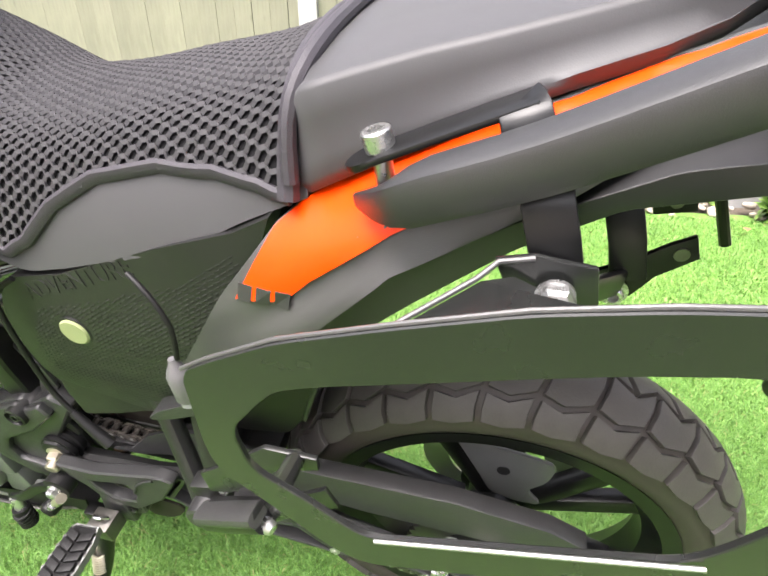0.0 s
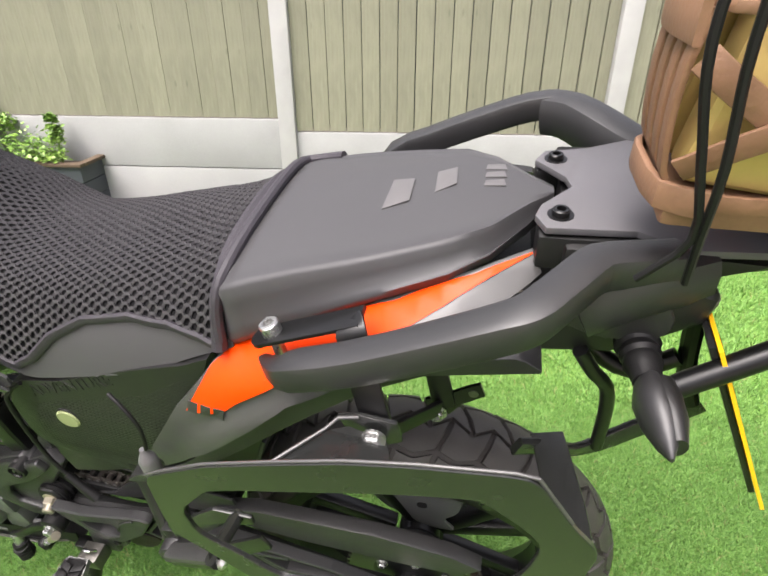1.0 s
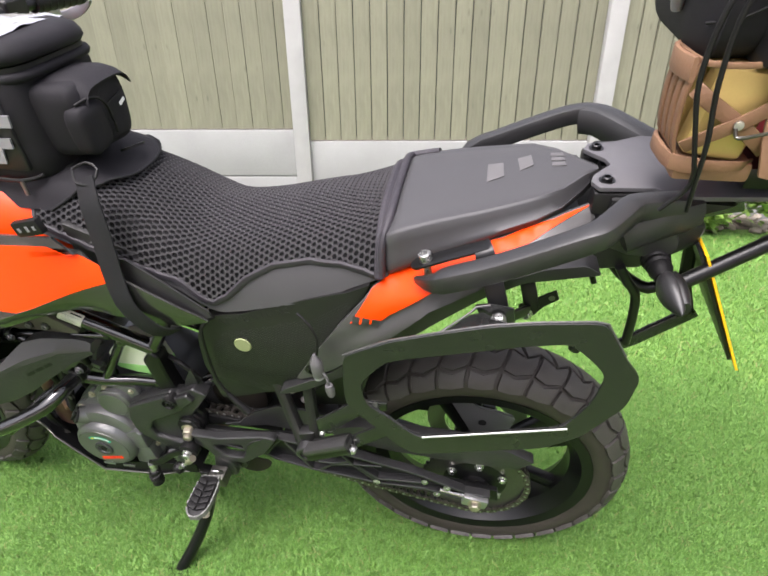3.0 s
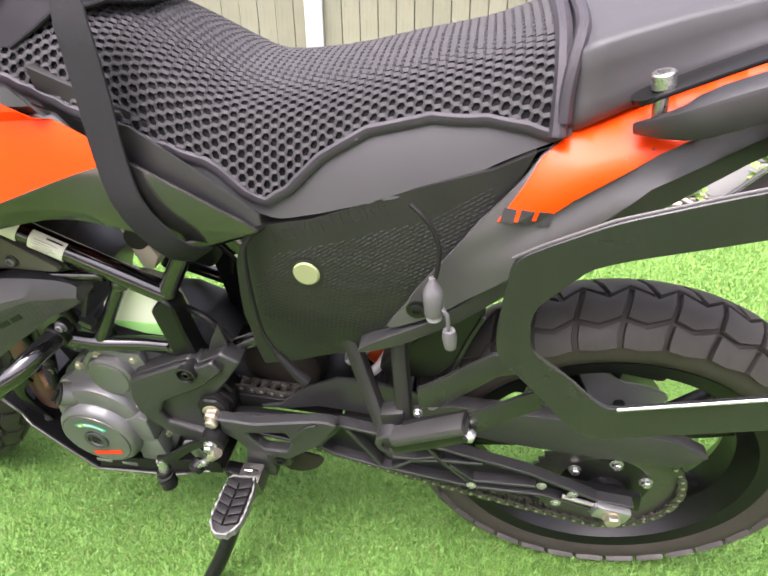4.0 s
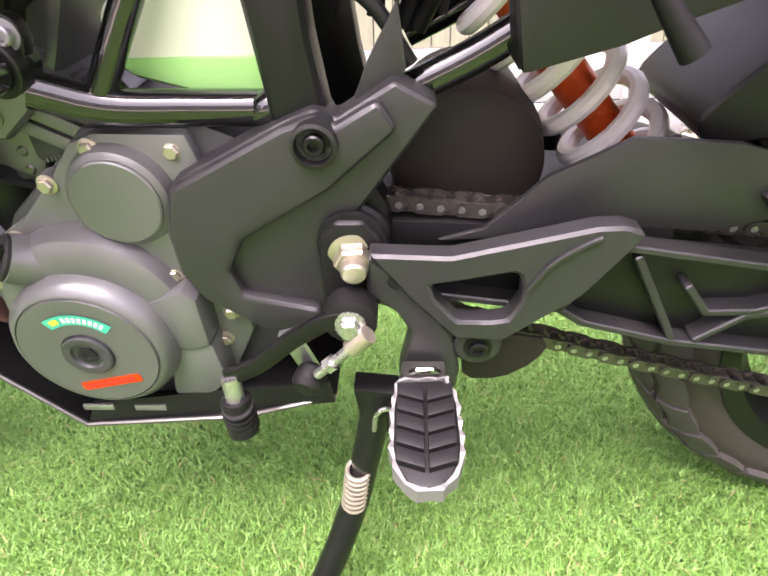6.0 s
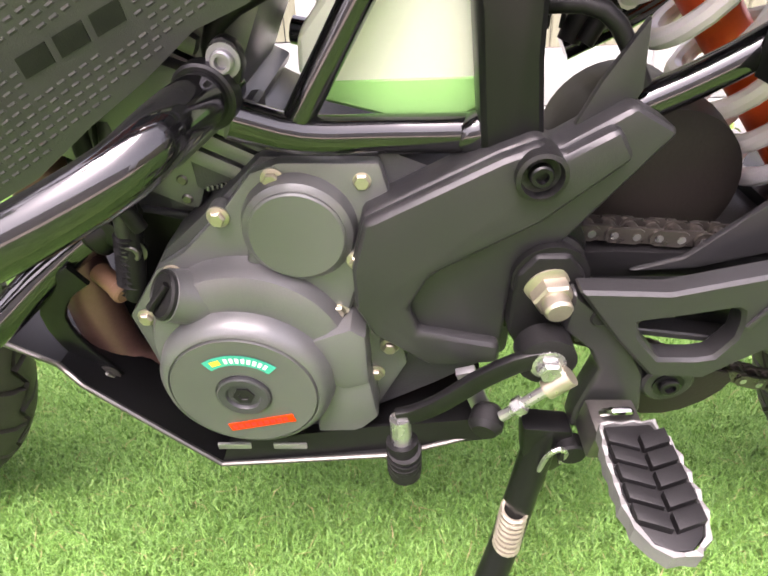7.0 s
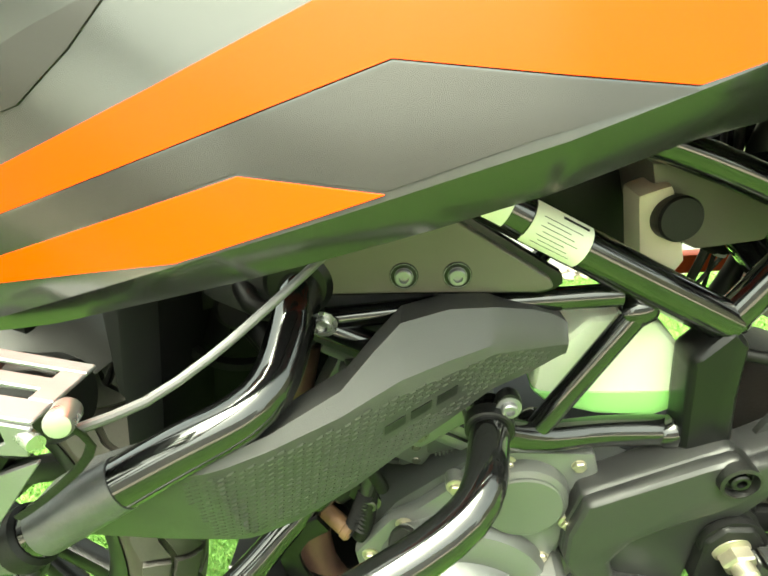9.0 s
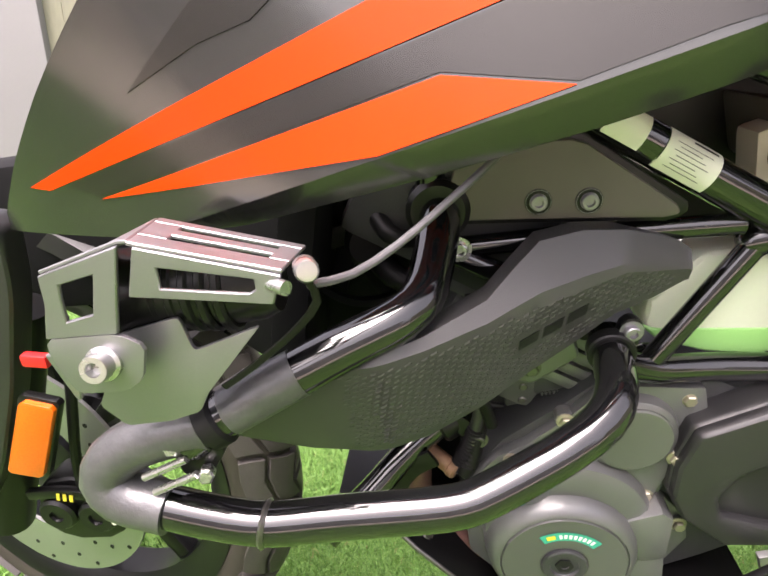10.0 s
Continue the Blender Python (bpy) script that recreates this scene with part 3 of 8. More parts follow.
def pebbles():
    rng = random.Random(3)
    meshes = []
    for k in range(4):
        bm = bmesh.new()
        bmesh.ops.create_icosphere(bm, subdivisions=2, radius=1)
        for p in bm.verts:
            p.co *= 1 + 0.22 * noise.noise(p.co * 1.3 + Vector((k * 9, 0, 0)))
            p.co.z *= 0.6
        me = finish(bm, 180)
        me.materials.append(M["stone"])
        meshes.append(me)
    strip = thing("pebble_border", "pale pebbles in a strip along the fence", "pebbles", (0, 0, 0), Matrix.Identity(4), kind="stuff")
    for i in range(290):
        x = rng.uniform(-2.4, 2.2)
        y0, y1 = 2.19 + 0.1 * x, 2.44 + 0.1347 * x
        r = rng.uniform(0.014, 0.034)
        m = Matrix.Translation((x, rng.uniform(y0, y1), r * 0.35)) @ Euler((rng.uniform(-0.4, 0.4), rng.uniform(-0.4, 0.4), rng.uniform(0, 6))).to_matrix().to_4x4() @ Matrix.Diagonal((r * rng.uniform(0.9, 1.5), r, r, 1))
        piece("pebble", meshes[i % 4], m, strip)


def leaf_mesh(size):
    """A small lobed leaf, folded along its midrib."""
    pts = [(0, 0), (0.3, 0.28), (0.62, 0.36), (0.72, 0.2), (1.0, 0)]
    bm = bmesh.new()
    mid = [bm.verts.new((x * size, 0, -0.1 * size * x * x)) for x, _ in pts]
    for sgn in (1, -1):
        side = [bm.verts.new((x * size, sgn * y * size, (0.12 * abs(y) - 0.1 * x * x) * size)) for x, y in pts[1:-1]]
        line = [mid[0], *side, mid[-1]]
        for i in range(len(pts) - 1):
            face = [mid[i], mid[i + 1], line[i + 1], line[i]]
            face = [v for j, v in enumerate(face) if v not in face[:j]]
            if len(face) > 2:
                bm.faces.new(face)
    return bm


def bush(name, label, at, spots, count, leaf, seed, mat="leaf"):
    """A plant: stems and many leaves gathered round spots (x, y, z, radius)."""
    rng = random.Random(seed)
    plant = thing(name, label, "plant", at, Matrix.Identity(4))
    stems = [tube([at, tuple((a + b) / 2 + rng.uniform(-0.02, 0.02) for a, b in zip(at, s[:3])), s[:3]], (0.004, 0.0015), 6) for s in spots]
    part("stem", join(*stems), mat, plant)
    verts, faces = [], []
    base = leaf_mesh(leaf)
    base.verts.index_update()
    proto = [v.co.copy() for v in base.verts]
    pf = [[v.index for v in f.verts] for f in base.faces]
    base.free()
    for _ in range(count):
        x, y, z, r = rng.choice(spots)
        d = Vector((rng.gauss(0, 1), rng.gauss(0, 1), rng.gauss(0, 0.8))).normalized() * r * rng.random() ** 0.5
        m = Matrix.Translation(Vector((x, y, z)) + d) @ Euler((rng.uniform(-0.7, 0.7), rng.uniform(-0.9, 0.5), rng.uniform(0, 6.28))).to_matrix().to_4x4() @ Matrix.Scale(rng.uniform(0.5, 1.3), 4)
        k = len(verts)
        verts += [m @ p - Vector(at) for p in proto]
        faces += [[k + i for i in f] for f in pf]
    me = bpy.data.meshes.new("leaves")
    me.from_pydata(verts, [], faces)
    me.materials.append(M[mat])
    ob = new("leaves", me)
    ob.parent = plant
    tagged(ob, kind="stuff")


def planter():
    at = (-2.56, 2.06, 0)
    box_ = thing("planter", "charcoal wooden planter with a timber rim", "planter", at, Matrix.Identity(4))
    m = pose(*at, 0, 0, 7.67)
    for x0, x1, y0, y1 in ((-0.2, 0.2, -0.14, -0.125), (-0.2, 0.2, 0.125, 0.14), (-0.2, -0.185, -0.125, 0.125), (0.185, 0.2, -0.125, 0.125)):
        for z in (0.05, 0.15, 0.25):
            bm = box(((x0 + x1) / 2, (y0 + y1) / 2, z), (x1 - x0, y1 - y0, 0.096))
            bmesh.ops.transform(bm, matrix=m, verts=bm.verts)
            part("plank", bm, "planter", box_)
    for x, y, sx, sy in ((0, -0.135, 0.44, 0.05), (0, 0.135, 0.44, 0.05), (-0.2, 0, 0.05, 0.22), (0.2, 0, 0.05, 0.22)):
        bm = box((x, y, 0.31), (sx, sy, 0.02))
        bmesh.ops.transform(bm, matrix=m, verts=bm.verts)
        part("rim", bm, "rim_wood", box_, "weathered brown timber rim")
    bm = box((0, 0, 0.25), (0.36, 0.24, 0.05))
    bmesh.ops.transform(bm, matrix=m, verts=bm.verts)
    part("soil", bm, "soil", box_)
    x, y, z = at
    bush("bushy_plant", "bright green trailing plant growing in the planter", (x, y, 0.27),
         [(x - 0.16, y - 0.08, 0.37, 0.12), (x - 0.05, y - 0.12, 0.35, 0.1), (x + 0.05, y - 0.1, 0.35, 0.08), (x - 0.27, y - 0.02, 0.38, 0.15), (x - 0.1, y, 0.38, 0.12), (x + 0.02, y - 0.02, 0.44, 0.05), (x + 0.03, y - 0.02, 0.5, 0.04), (x + 0.02, y - 0.02, 0.56, 0.03),
          (x - 0.28, y - 0.14, 0.28, 0.14), (x - 0.12, y - 0.2, 0.27, 0.1), (x - 0.38, y - 0.08, 0.42, 0.13), (x - 0.33, y, 0.52, 0.06)], 1900, 0.028, 4)


def round_about():
    """What closes the garden: side fences, the house behind, the pale wall past the front wheel."""
    bm = plate([(-5.6, -0.1), (-5.45, -0.1), (-5.45, 2.4), (-5.6, 2.4)], -5, 1.6, 0.01)
    setting("wall_west", bm, "white_wall", "pale rendered garden wall")
    bm = plate([(-2.9, -0.1), (0.06 - BAY, -0.1), (0.06 - BAY, 2.1), (-2.9, 2.1)], -0.02, 0.035, 0.006)
    bmesh.ops.transform(bm, matrix=FENCE, verts=bm.verts)
    setting("wall_corner", bm, "grey_wall", "pale grey rendered wall beyond the last fence panel")
    bm = plate([(5.1, -0.1), (5.2, -0.1), (5.2, 1.9), (5.1, 1.9)], -5, 4.5, 0.01)
    setting("wall_east", bm, "wood", "grey-green timber garden fence")
    bm = plate([(-5.2, -0.1), (5.2, -0.1), (5.2, 2.7), (-5.2, 2.7)], -7.2, -7.0, 0.01)
    setting("wall_south", bm, "white_wall", "pale rendered house wall")
    rng = random.Random(8)
    path = thing("paving", "beige riven paving slabs beside the lawn", "paving", (0, 0, 0), Matrix.Identity(4), kind="structure")
    for i in range(10):
        for j in range(6):
            bm = box((-4.5 + i * 0.97, -6.7 + j * 0.77, 0.005), (0.955, 0.755, 0.06), (0, 0, rng.uniform(-0.4, 0.4)), 0.006)
            part("slab", bm, "paving", path)
    for i in range(2):
        for j in range(5):
            s = 0.44
            bm = box((1.95 + i * 0.46, 0.2 + j * 0.46, 0.005), (s, s, 0.04), (0, 0, rng.uniform(-1, 1)), 0.006)
            part("slab", bm, "paving", path)


def fallen_leaves():
    rng = random.Random(2)
    for x, y, r in ((0.675, 1.684, 0.03), (-1.75, 2.12, 0.035), (-2.02, 2.1, 0.03), (-1.55, 2.14, 0.028), (1.1, 2.1, 0.025)):
        bm = leaf_mesh(r * 2)
        bmesh.ops.transform(bm, matrix=pose(x, y, 0.03, rng.uniform(-15, 15), rng.uniform(-15, 15), rng.uniform(0, 360)), verts=bm.verts)
        me = finish(bm, 180)
        me.materials.append(M["canvas"])
        tagged(new("fallen_leaf", me), "dry curled brown leaf on the ground", "leaf", "fallen leaves")


ground()
turf()
fence()
pebbles()
planter()
bush("shrub", "leafy green shrub growing by the fence", (1.42, 2.42, 0), [(1.35, 2.32, 0.15, 0.13), (1.5, 2.3, 0.25, 0.16), (1.62, 2.36, 0.18, 0.18), (1.42, 2.38, 0.34, 0.14), (1.3, 2.3, 0.08, 0.07), (1.7, 2.3, 0.3, 0.2)], 700, 0.07, 6)
bush("weed", "small green weed in the pebbles", (1.0, 2.5, 0), [(1.0, 2.5, 0.09, 0.06), (1.05, 2.5, 0.05, 0.05)], 60, 0.05, 9)
round_about()
fallen_leaves()


# ---- the motorcycle: x to its tail, v to its right, w up, standing on its side stand ----
bike = thing("motorcycle", "orange and black adventure motorcycle leaning on its side stand", "motorcycle")


def tyre_point(s, lift, ang, wheel):
    """A place on a tyre: s from -1 to 1 across the tread, ang round the wheel."""
    x0, w0, crown, half = wheel
    a = s * radians(66)
    r = crown - 0.058 + 0.058 * math.cos(a) + lift * math.cos(a)
    v = (half + lift) * math.sin(a)
    return (x0 + r * math.cos(ang), v, w0 + r * math.sin(ang))


def wheel(parent, name, x0, w0, crown, half, rim_r, pitches, turn=None, left_disc=False):
    """Tyre with carcass and blocks, rim, ten cast spokes, hub."""
    turn = turn or Matrix.Identity(4)
    wh = (x0, w0, crown - 0.0075, half)
    n = 96
    prof = [(rim_r - 0.004, half * 0.62), (rim_r + 0.008, half * 0.82), (rim_r + 0.025, half * 0.965)]
    hub = part(name, lathe([(0.034, -0.06), (0.05, -0.058), (0.05, -0.03), (0.036, -0.02), (0.036, 0.02), (0.05, 0.03), (0.05, 0.055), (0.034, 0.058)], (x0, 0, w0), 40), "powder", parent)
    rings = []
    for i in range(n):
        a = 2 * math.pi * i / n
        ring = [(x0 + r * math.cos(a), -v, w0 + r * math.sin(a)) for r, v in prof]
        ring += [tyre_point(-1 + 2 * k / 14, 0, a, wh) for k in range(15)]
        ring += [(x0 + r * math.cos(a), v, w0 + r * math.sin(a)) for r, v in prof[::-1]]
        rings.append(ring)
    bm = bmesh.new()
    rows = [[bm.verts.new(p) for p in ring] for ring in rings]
    m = len(rows[0])
    for i in range(n):
        for k in range(m - 1):
            bm.faces.new((rows[i][k], rows[i][k + 1], rows[(i + 1) % n][k + 1], rows[(i + 1) % n][k]))
    parts = [part("tyre", bm, "carcass", hub, "black dual-sport tyre with zigzag blocks", sharp=60)]
    shapes = [
        [(0.05, -0.06), (0.5, 0.15), (0.95, -0.06), (1.05, 0.2), (1.2, 0.5), (0.8, 0.6), (0.3, 0.48), (0.15, 0.2)],
        [(0.33, 0.56), (0.8, 0.68), (1.22, 0.58), (1.3, 0.8), (1.32, 1.0), (0.9, 1.05), (0.44, 1.0), (0.42, 0.8)]]
    shapes += [[(p + 0.5, -s) for p, s in shape][::-1] for shape in shapes]
    step = 2 * math.pi / pitches
    tyre = parts[0]
    meshes = []
    for shape in shapes:
        b = bmesh.new()
        mid = (sum(p for p, _ in shape) / len(shape), sum(s for _, s in shape) / len(shape))
        ctr = Vector((x0, 0, w0))
        grow = lambda q, k: (mid[0] + (q[0] - mid[0]) * k, mid[1] + (q[1] - mid[1]) * k)
        rows3 = []
        for k, lift in ((0.99, -0.002), (0.98, 0.0066), (0.955, 0.0075), (0.5, 0.0077)):
            rows3.append([b.verts.new(Vector(tyre_point(grow(q, k)[1], lift, grow(q, k)[0] * step, wh)) - ctr) for q in shape])
        c = b.verts.new(Vector(tyre_point(mid[1], 0.0078, mid[0] * step, wh)) - ctr)
        ln = len(shape)
        for i in range(ln):
            j = (i + 1) % ln
            for lo, hi in zip(rows3, rows3[1:]):
                b.faces.new((lo[i], lo[j], hi[j], hi[i]))
            b.faces.new((rows3[-1][i], rows3[-1][j], c))
        me = finish(b, 40)
        me.materials.append(M["tread"])
        meshes.append(me)
    for i in range(pitches):
        for me in meshes:
            parts.append(piece("tread_block", me, Matrix.Translation((x0, 0, w0)) @ Matrix.Rotation(-i * step, 4, "Y"), tyre))
    b = half * 0.8
    parts.append(part("rim", lathe([(rim_r - 0.012, -b), (rim_r + 0.01, -b - 0.004), (rim_r + 0.01, -b + 0.006), (rim_r - 0.006, -b + 0.014), (rim_r - 0.022, -0.02), (rim_r - 0.022, 0.02),
                                    (rim_r - 0.006, b - 0.014), (rim_r + 0.01, b - 0.006), (rim_r + 0.01, b + 0.004), (rim_r - 0.012, b), (rim_r - 0.032, 0.022), (rim_r - 0.032, -0.022)],
                                   (x0, 0, w0), 96, ring=True), "powder", hub, "black cast rim"))
    for i in range(5):
        a = 2 * math.pi * (i + 0.45) / 5
        spoke = []
        for d in (-0.2, 0.2):
            p0 = (x0 + 0.045 * math.cos(a), 0, w0 + 0.045 * math.sin(a))
            p1 = (x0 + 0.12 * math.cos(a + d * 0.8), 0, w0 + 0.12 * math.sin(a + d * 0.8))
            p2 = (x0 + (rim_r - 0.02) * math.cos(a + d), 0, w0 + (rim_r - 0.02) * math.sin(a + d))
            spoke.append(bar([p0, p1, p2], 0.026, 0.03, side=(0, 1, 0)))
        parts.append(part("spoke", join(*spoke), "powder", hub))
    if turn != Matrix.Identity(4):
        hub.matrix_basis = turn
    return hub


rear = wheel(bike, "rear_wheel", 0.0, 0.312, 0.314, 0.066, 0.228, 33)
# brake disc on the far side, with its holes
part("brake_disc", lathe([(0.075, 0), (0.115, 0), (0.115, 0.004), (0.075, 0.004)], (0, 0.075, 0.312), 64, ring=True), "alu", rear)
# caliper and its carrier on the far side
cal = part("hub_flange", plate(rounded([(-0.0612, 0.4902), (-0.0220, 0.4934), (-0.0027, 0.4763), (0.0398, 0.4683), (0.0707, 0.4566), (0.0632, 0.4197), (0.0400, 0.3930), (0.0630, 0.3634), (0.0274, 0.3625), (-0.0068, 0.3755), (-0.0262, 0.4180)], 0.006), -0.022, -0.016, 0.002), "engine", rear, "grey cast hub flange")
part("hole", lathe([(0.0085, 0), (0.0085, 0.001), (0, 0.0008)], (0.0064, -0.022, 0.4315), 20), "print_black", cal)
part("caliper", box((0.055, 0.088, 0.425), (0.1, 0.05, 0.05), (0, 10, 0), 0.008), "case", bike, "dark brake caliper beyond the wheel")
# sprocket and its carrier
teeth = []
for i in range(90):
    r = 0.112 if i % 2 else 0.105
    a = 2 * math.pi * i / 90
    teeth.append((r * math.cos(a), 0.312 + r * math.sin(a)))
inner = [(0.062 * math.cos(2 * math.pi * i / 90), 0.312 + 0.062 * math.sin(2 * math.pi * i / 90)) for i in range(90)]
part("sprocket", rim(teeth, inner, -0.083, -0.078, 0), "steel_dark", rear)
part("carrier", lathe([(0.07, 0.055), (0.075, 0.078), (0.06, 0.086), (0.03, 0.09), (0.03, 0.1), (0, 0.1)], (0, 0, 0.312), 40), "powder", rear)
for i in range(6):
    a = 2 * math.pi * (i + 0.4) / 6
    bolt(rear, (0.06 * math.cos(a), -0.086, 0.312 + 0.06 * math.sin(a)), 0.0065, 0.008)


# chain: two straight runs and the turns round the sprockets
def chain():
    v = -0.081
    run = []
    front_c, fr, rr = (-0.665, 0.437), 0.034, 0.108
    for k in range(60):
        t = k / 59
        run.append((front_c[0] + (0 - front_c[0]) * t, front_c[1] + fr + (0.312 + rr - front_c[1] - fr) * t - 0.008 * math.sin(math.pi * t)))
    for k in range(1, 30):
        a = math.pi / 2 - math.pi * k / 30
        run.append((rr * math.cos(a), 0.312 + rr * math.sin(a)))
    for k in range(60):
        t = k / 59
        run.append((front_c[0] * t, 0.312 - rr + (front_c[1] - fr - 0.312 + rr) * t - 0.018 * math.sin(math.pi * t)))
    for k in range(1, 10):
        a = -math.pi / 2 - math.pi * k / 10
        run.append((front_c[0] + fr * math.cos(a), front_c[1] + fr * math.sin(a)))
    pts = [Vector((x, v, w)) for x, w in run] + [Vector((run[0][0], v, run[0][1]))]
    step, at, along = 0.0159, [], 0.0
    for a, b in zip(pts, pts[1:]):
        d = (b - a).length
        while along <= d:
            at.append(a + (b - a) * (along / d) if d else a)
            along += step
        along -= d
    holder = part("chain", lathe([(0.03, -0.004), (0.034, -0.004), (0.034, 0.004), (0.03, 0.004)], (front_c[0], v, front_c[1]), 24, ring=True), "steel_dark", bike, "greased steel drive chain")
    links = []
    for wide in (0.0085, 0.0062):
        outs = []
        for s in (-1, 1):
            pl = [(0.0159 * u + 0.0065 * math.cos(a) * (1 if u else -1) * 1, 0.0062 * math.sin(a)) for u, rng in ((1, range(-80, 81, 40)), (0, range(80, -81, -40))) for a in [radians(q) for q in rng]]
            outs.append(plate(pl, s * wide - 0.0012, s * wide + 0.0012, 0))
        for u in (0, 0.0159):
            outs.append(lathe([(0, -wide - 0.0024), (0.003, -wide - 0.002), (0.003, wide + 0.002), (0, wide + 0.0024)], (u, 0, 0), 8))
            outs.append(lathe([(0.0048, -0.005), (0.0048, 0.005)], (u, 0, 0), 10))
        me = finish(join(*outs), 40)
        me.materials.append(M["chain"])
        me.materials.append(M["zinc"])
        for face in me.polygons:
            if abs(face.center.y) > wide + 0.0016:
                face.material_index = 1
        links.append(me)
    for i, (a, b) in enumerate(zip(at, at[1:] + at[:1])):
        d = b - a
        piece("link", links[i % 2], Matrix.Translation(a) @ Matrix.Rotation(-math.atan2(d.z, d.x), 4, "Y"), holder)


chain()


# swinging arm: a black web stiffened by ribs
def swingarm():
    arm = part("swingarm", plate([(-0.6, 0.43), (-0.45, 0.428), (-0.39, 0.438), (-0.275, 0.424), (-0.09, 0.35), (0.045, 0.332), (0.05, 0.296), (-0.05, 0.306), (-0.2, 0.31), (-0.33, 0.342), (-0.445, 0.386), (-0.57, 0.4)],
                                 -0.112, -0.1, 0.002), "powder", bike, "black cast swingarm with ribs")
    lines = [[(-0.5700, 0.4240), (-0.4500, 0.4300), (-0.3943, 0.4422), (-0.2648, 0.4204), (-0.1207, 0.3821), (-0.0200, 0.3360), (0.0300, 0.3300)],
             [(-0.5600, 0.4050), (-0.4310, 0.3855), (-0.4108, 0.3715), (-0.3368, 0.3510), (-0.1937, 0.3298), (-0.1017, 0.3325), (-0.0200, 0.3090), (0.0300, 0.3020)],
             [(-0.3825, 0.4334), (-0.3373, 0.3555)],
             [(-0.3183, 0.3528), (-0.2882, 0.3779), (-0.2433, 0.3861), (-0.1880, 0.3909)],
             [(-0.3395, 0.4070), (-0.3189, 0.3820), (-0.2831, 0.3826), (-0.2563, 0.3933)],
             [(-0.2659, 0.4126), (-0.2473, 0.3857), (-0.2001, 0.3360)],
             [(-0.2329, 0.3785), (-0.1981, 0.3462), (-0.1088, 0.3510)],
             [(-0.4310, 0.3855), (-0.3930, 0.4412)]]
    # Ribs paler than the web: worn edges, plus sky highlight put into the colour.
    for line in lines:
        part("rib", beam(line, 0.0062, -0.128, -0.11, 0.0012), "plastic_grey", arm)
    part("far_arm", plate([(-0.6, 0.46), (-0.3, 0.44), (0.04, 0.34), (0.05, 0.29), (-0.2, 0.31), (-0.58, 0.4)], 0.09, 0.12, 0.004), "powder", arm)
    part("bridge", box((-0.37, 0.0, 0.42), (0.05, 0.2, 0.05), bevel=0.01), "powder", arm)
    part("adjuster", box((0.002, -0.131, 0.318), (0.05, 0.014, 0.028), (0, 12, 0), 0.004), "alu", arm, "bright aluminium chain adjuster block")
    part("axle_nut", hexbolt((0.002, -0.138, 0.318), 0.0105, 0.012, flange=1.35), "zinc_yellow", arm)
    part("adjuster_bolt", tube([(-0.02, -0.127, 0.325), (-0.07, -0.127, 0.337)], 0.0045, 10), "chrome", arm)
    for x, w in ((-0.055, 0.345), (-0.075, 0.318), (-0.1, 0.357), (-0.2, 0.335)):
        bolt(arm, (x, -0.127, w), 0.005, 0.004)


swingarm()

part("chain_slider", plate([(-0.615, 0.428), (-0.6, 0.449), (-0.5, 0.444), (-0.4, 0.436), (-0.4, 0.42), (-0.5, 0.424), (-0.6, 0.415)], -0.094, -0.07, 0.002), "rubber", bike, "black rubber chain slider")
part("swingarm_bridge", plate([(-0.62, 0.45), (-0.4, 0.436), (-0.3, 0.42), (-0.3, 0.39), (-0.45, 0.395), (-0.62, 0.395)], -0.06, 0.06, 0.006), "plastic", bike, "black swingarm cross piece")
# chain guard, mudguard behind the seat tube
part("chain_guard", plate([(-0.525, 0.432), (-0.49, 0.442), (-0.449, 0.484), (-0.395, 0.512), (-0.325, 0.507), (-0.27, 0.492), (-0.26, 0.455), (-0.32, 0.438), (-0.43, 0.447), (-0.48, 0.434)], -0.1, -0.094, 0.002), "plastic_grey", bike, "dark grey plastic chain guard")
part("rear_chain_guard", plate([(-0.3, 0.47), (-0.23, 0.488), (-0.05, 0.483), (0.06, 0.462), (0.105, 0.437), (0.075, 0.408), (-0.02, 0.41), (-0.16, 0.42), (-0.27, 0.438)], -0.108, -0.085, 0.003), "dusty", bike, "dusty black plastic chain guard over the wheel")
part("mudflap", plate(rounded(rounded([(-0.222, 0.6465), (-0.209, 0.641), (-0.2, 0.629), (-0.2015, 0.62), (-0.216, 0.584), (-0.23, 0.541), (-0.26, 0.5), (-0.33, 0.49), (-0.345, 0.51), (-0.328, 0.532), (-0.29, 0.57), (-0.268, 0.602), (-0.244, 0.632)], 0.006), 0.003), -0.07, 0.06, 0.008, 3), "plastic", bike, "black plastic mudflap")
part("flap_rib", bar([(-0.203, -0.0705, 0.622), (-0.218, -0.0708, 0.582), (-0.232, -0.071, 0.541)], 0.006, 0.006), "plastic_grey", bike)
part("inner_fender", plate([(-0.33, 0.66), (-0.2, 0.78), (0.02, 0.86), (0.12, 0.9), (0.13, 0.93), (-0.05, 0.92), (-0.2, 0.9), (-0.33, 0.8)], -0.085, 0.085, 0.01), "plastic", bike, "black plastic underseat tray")


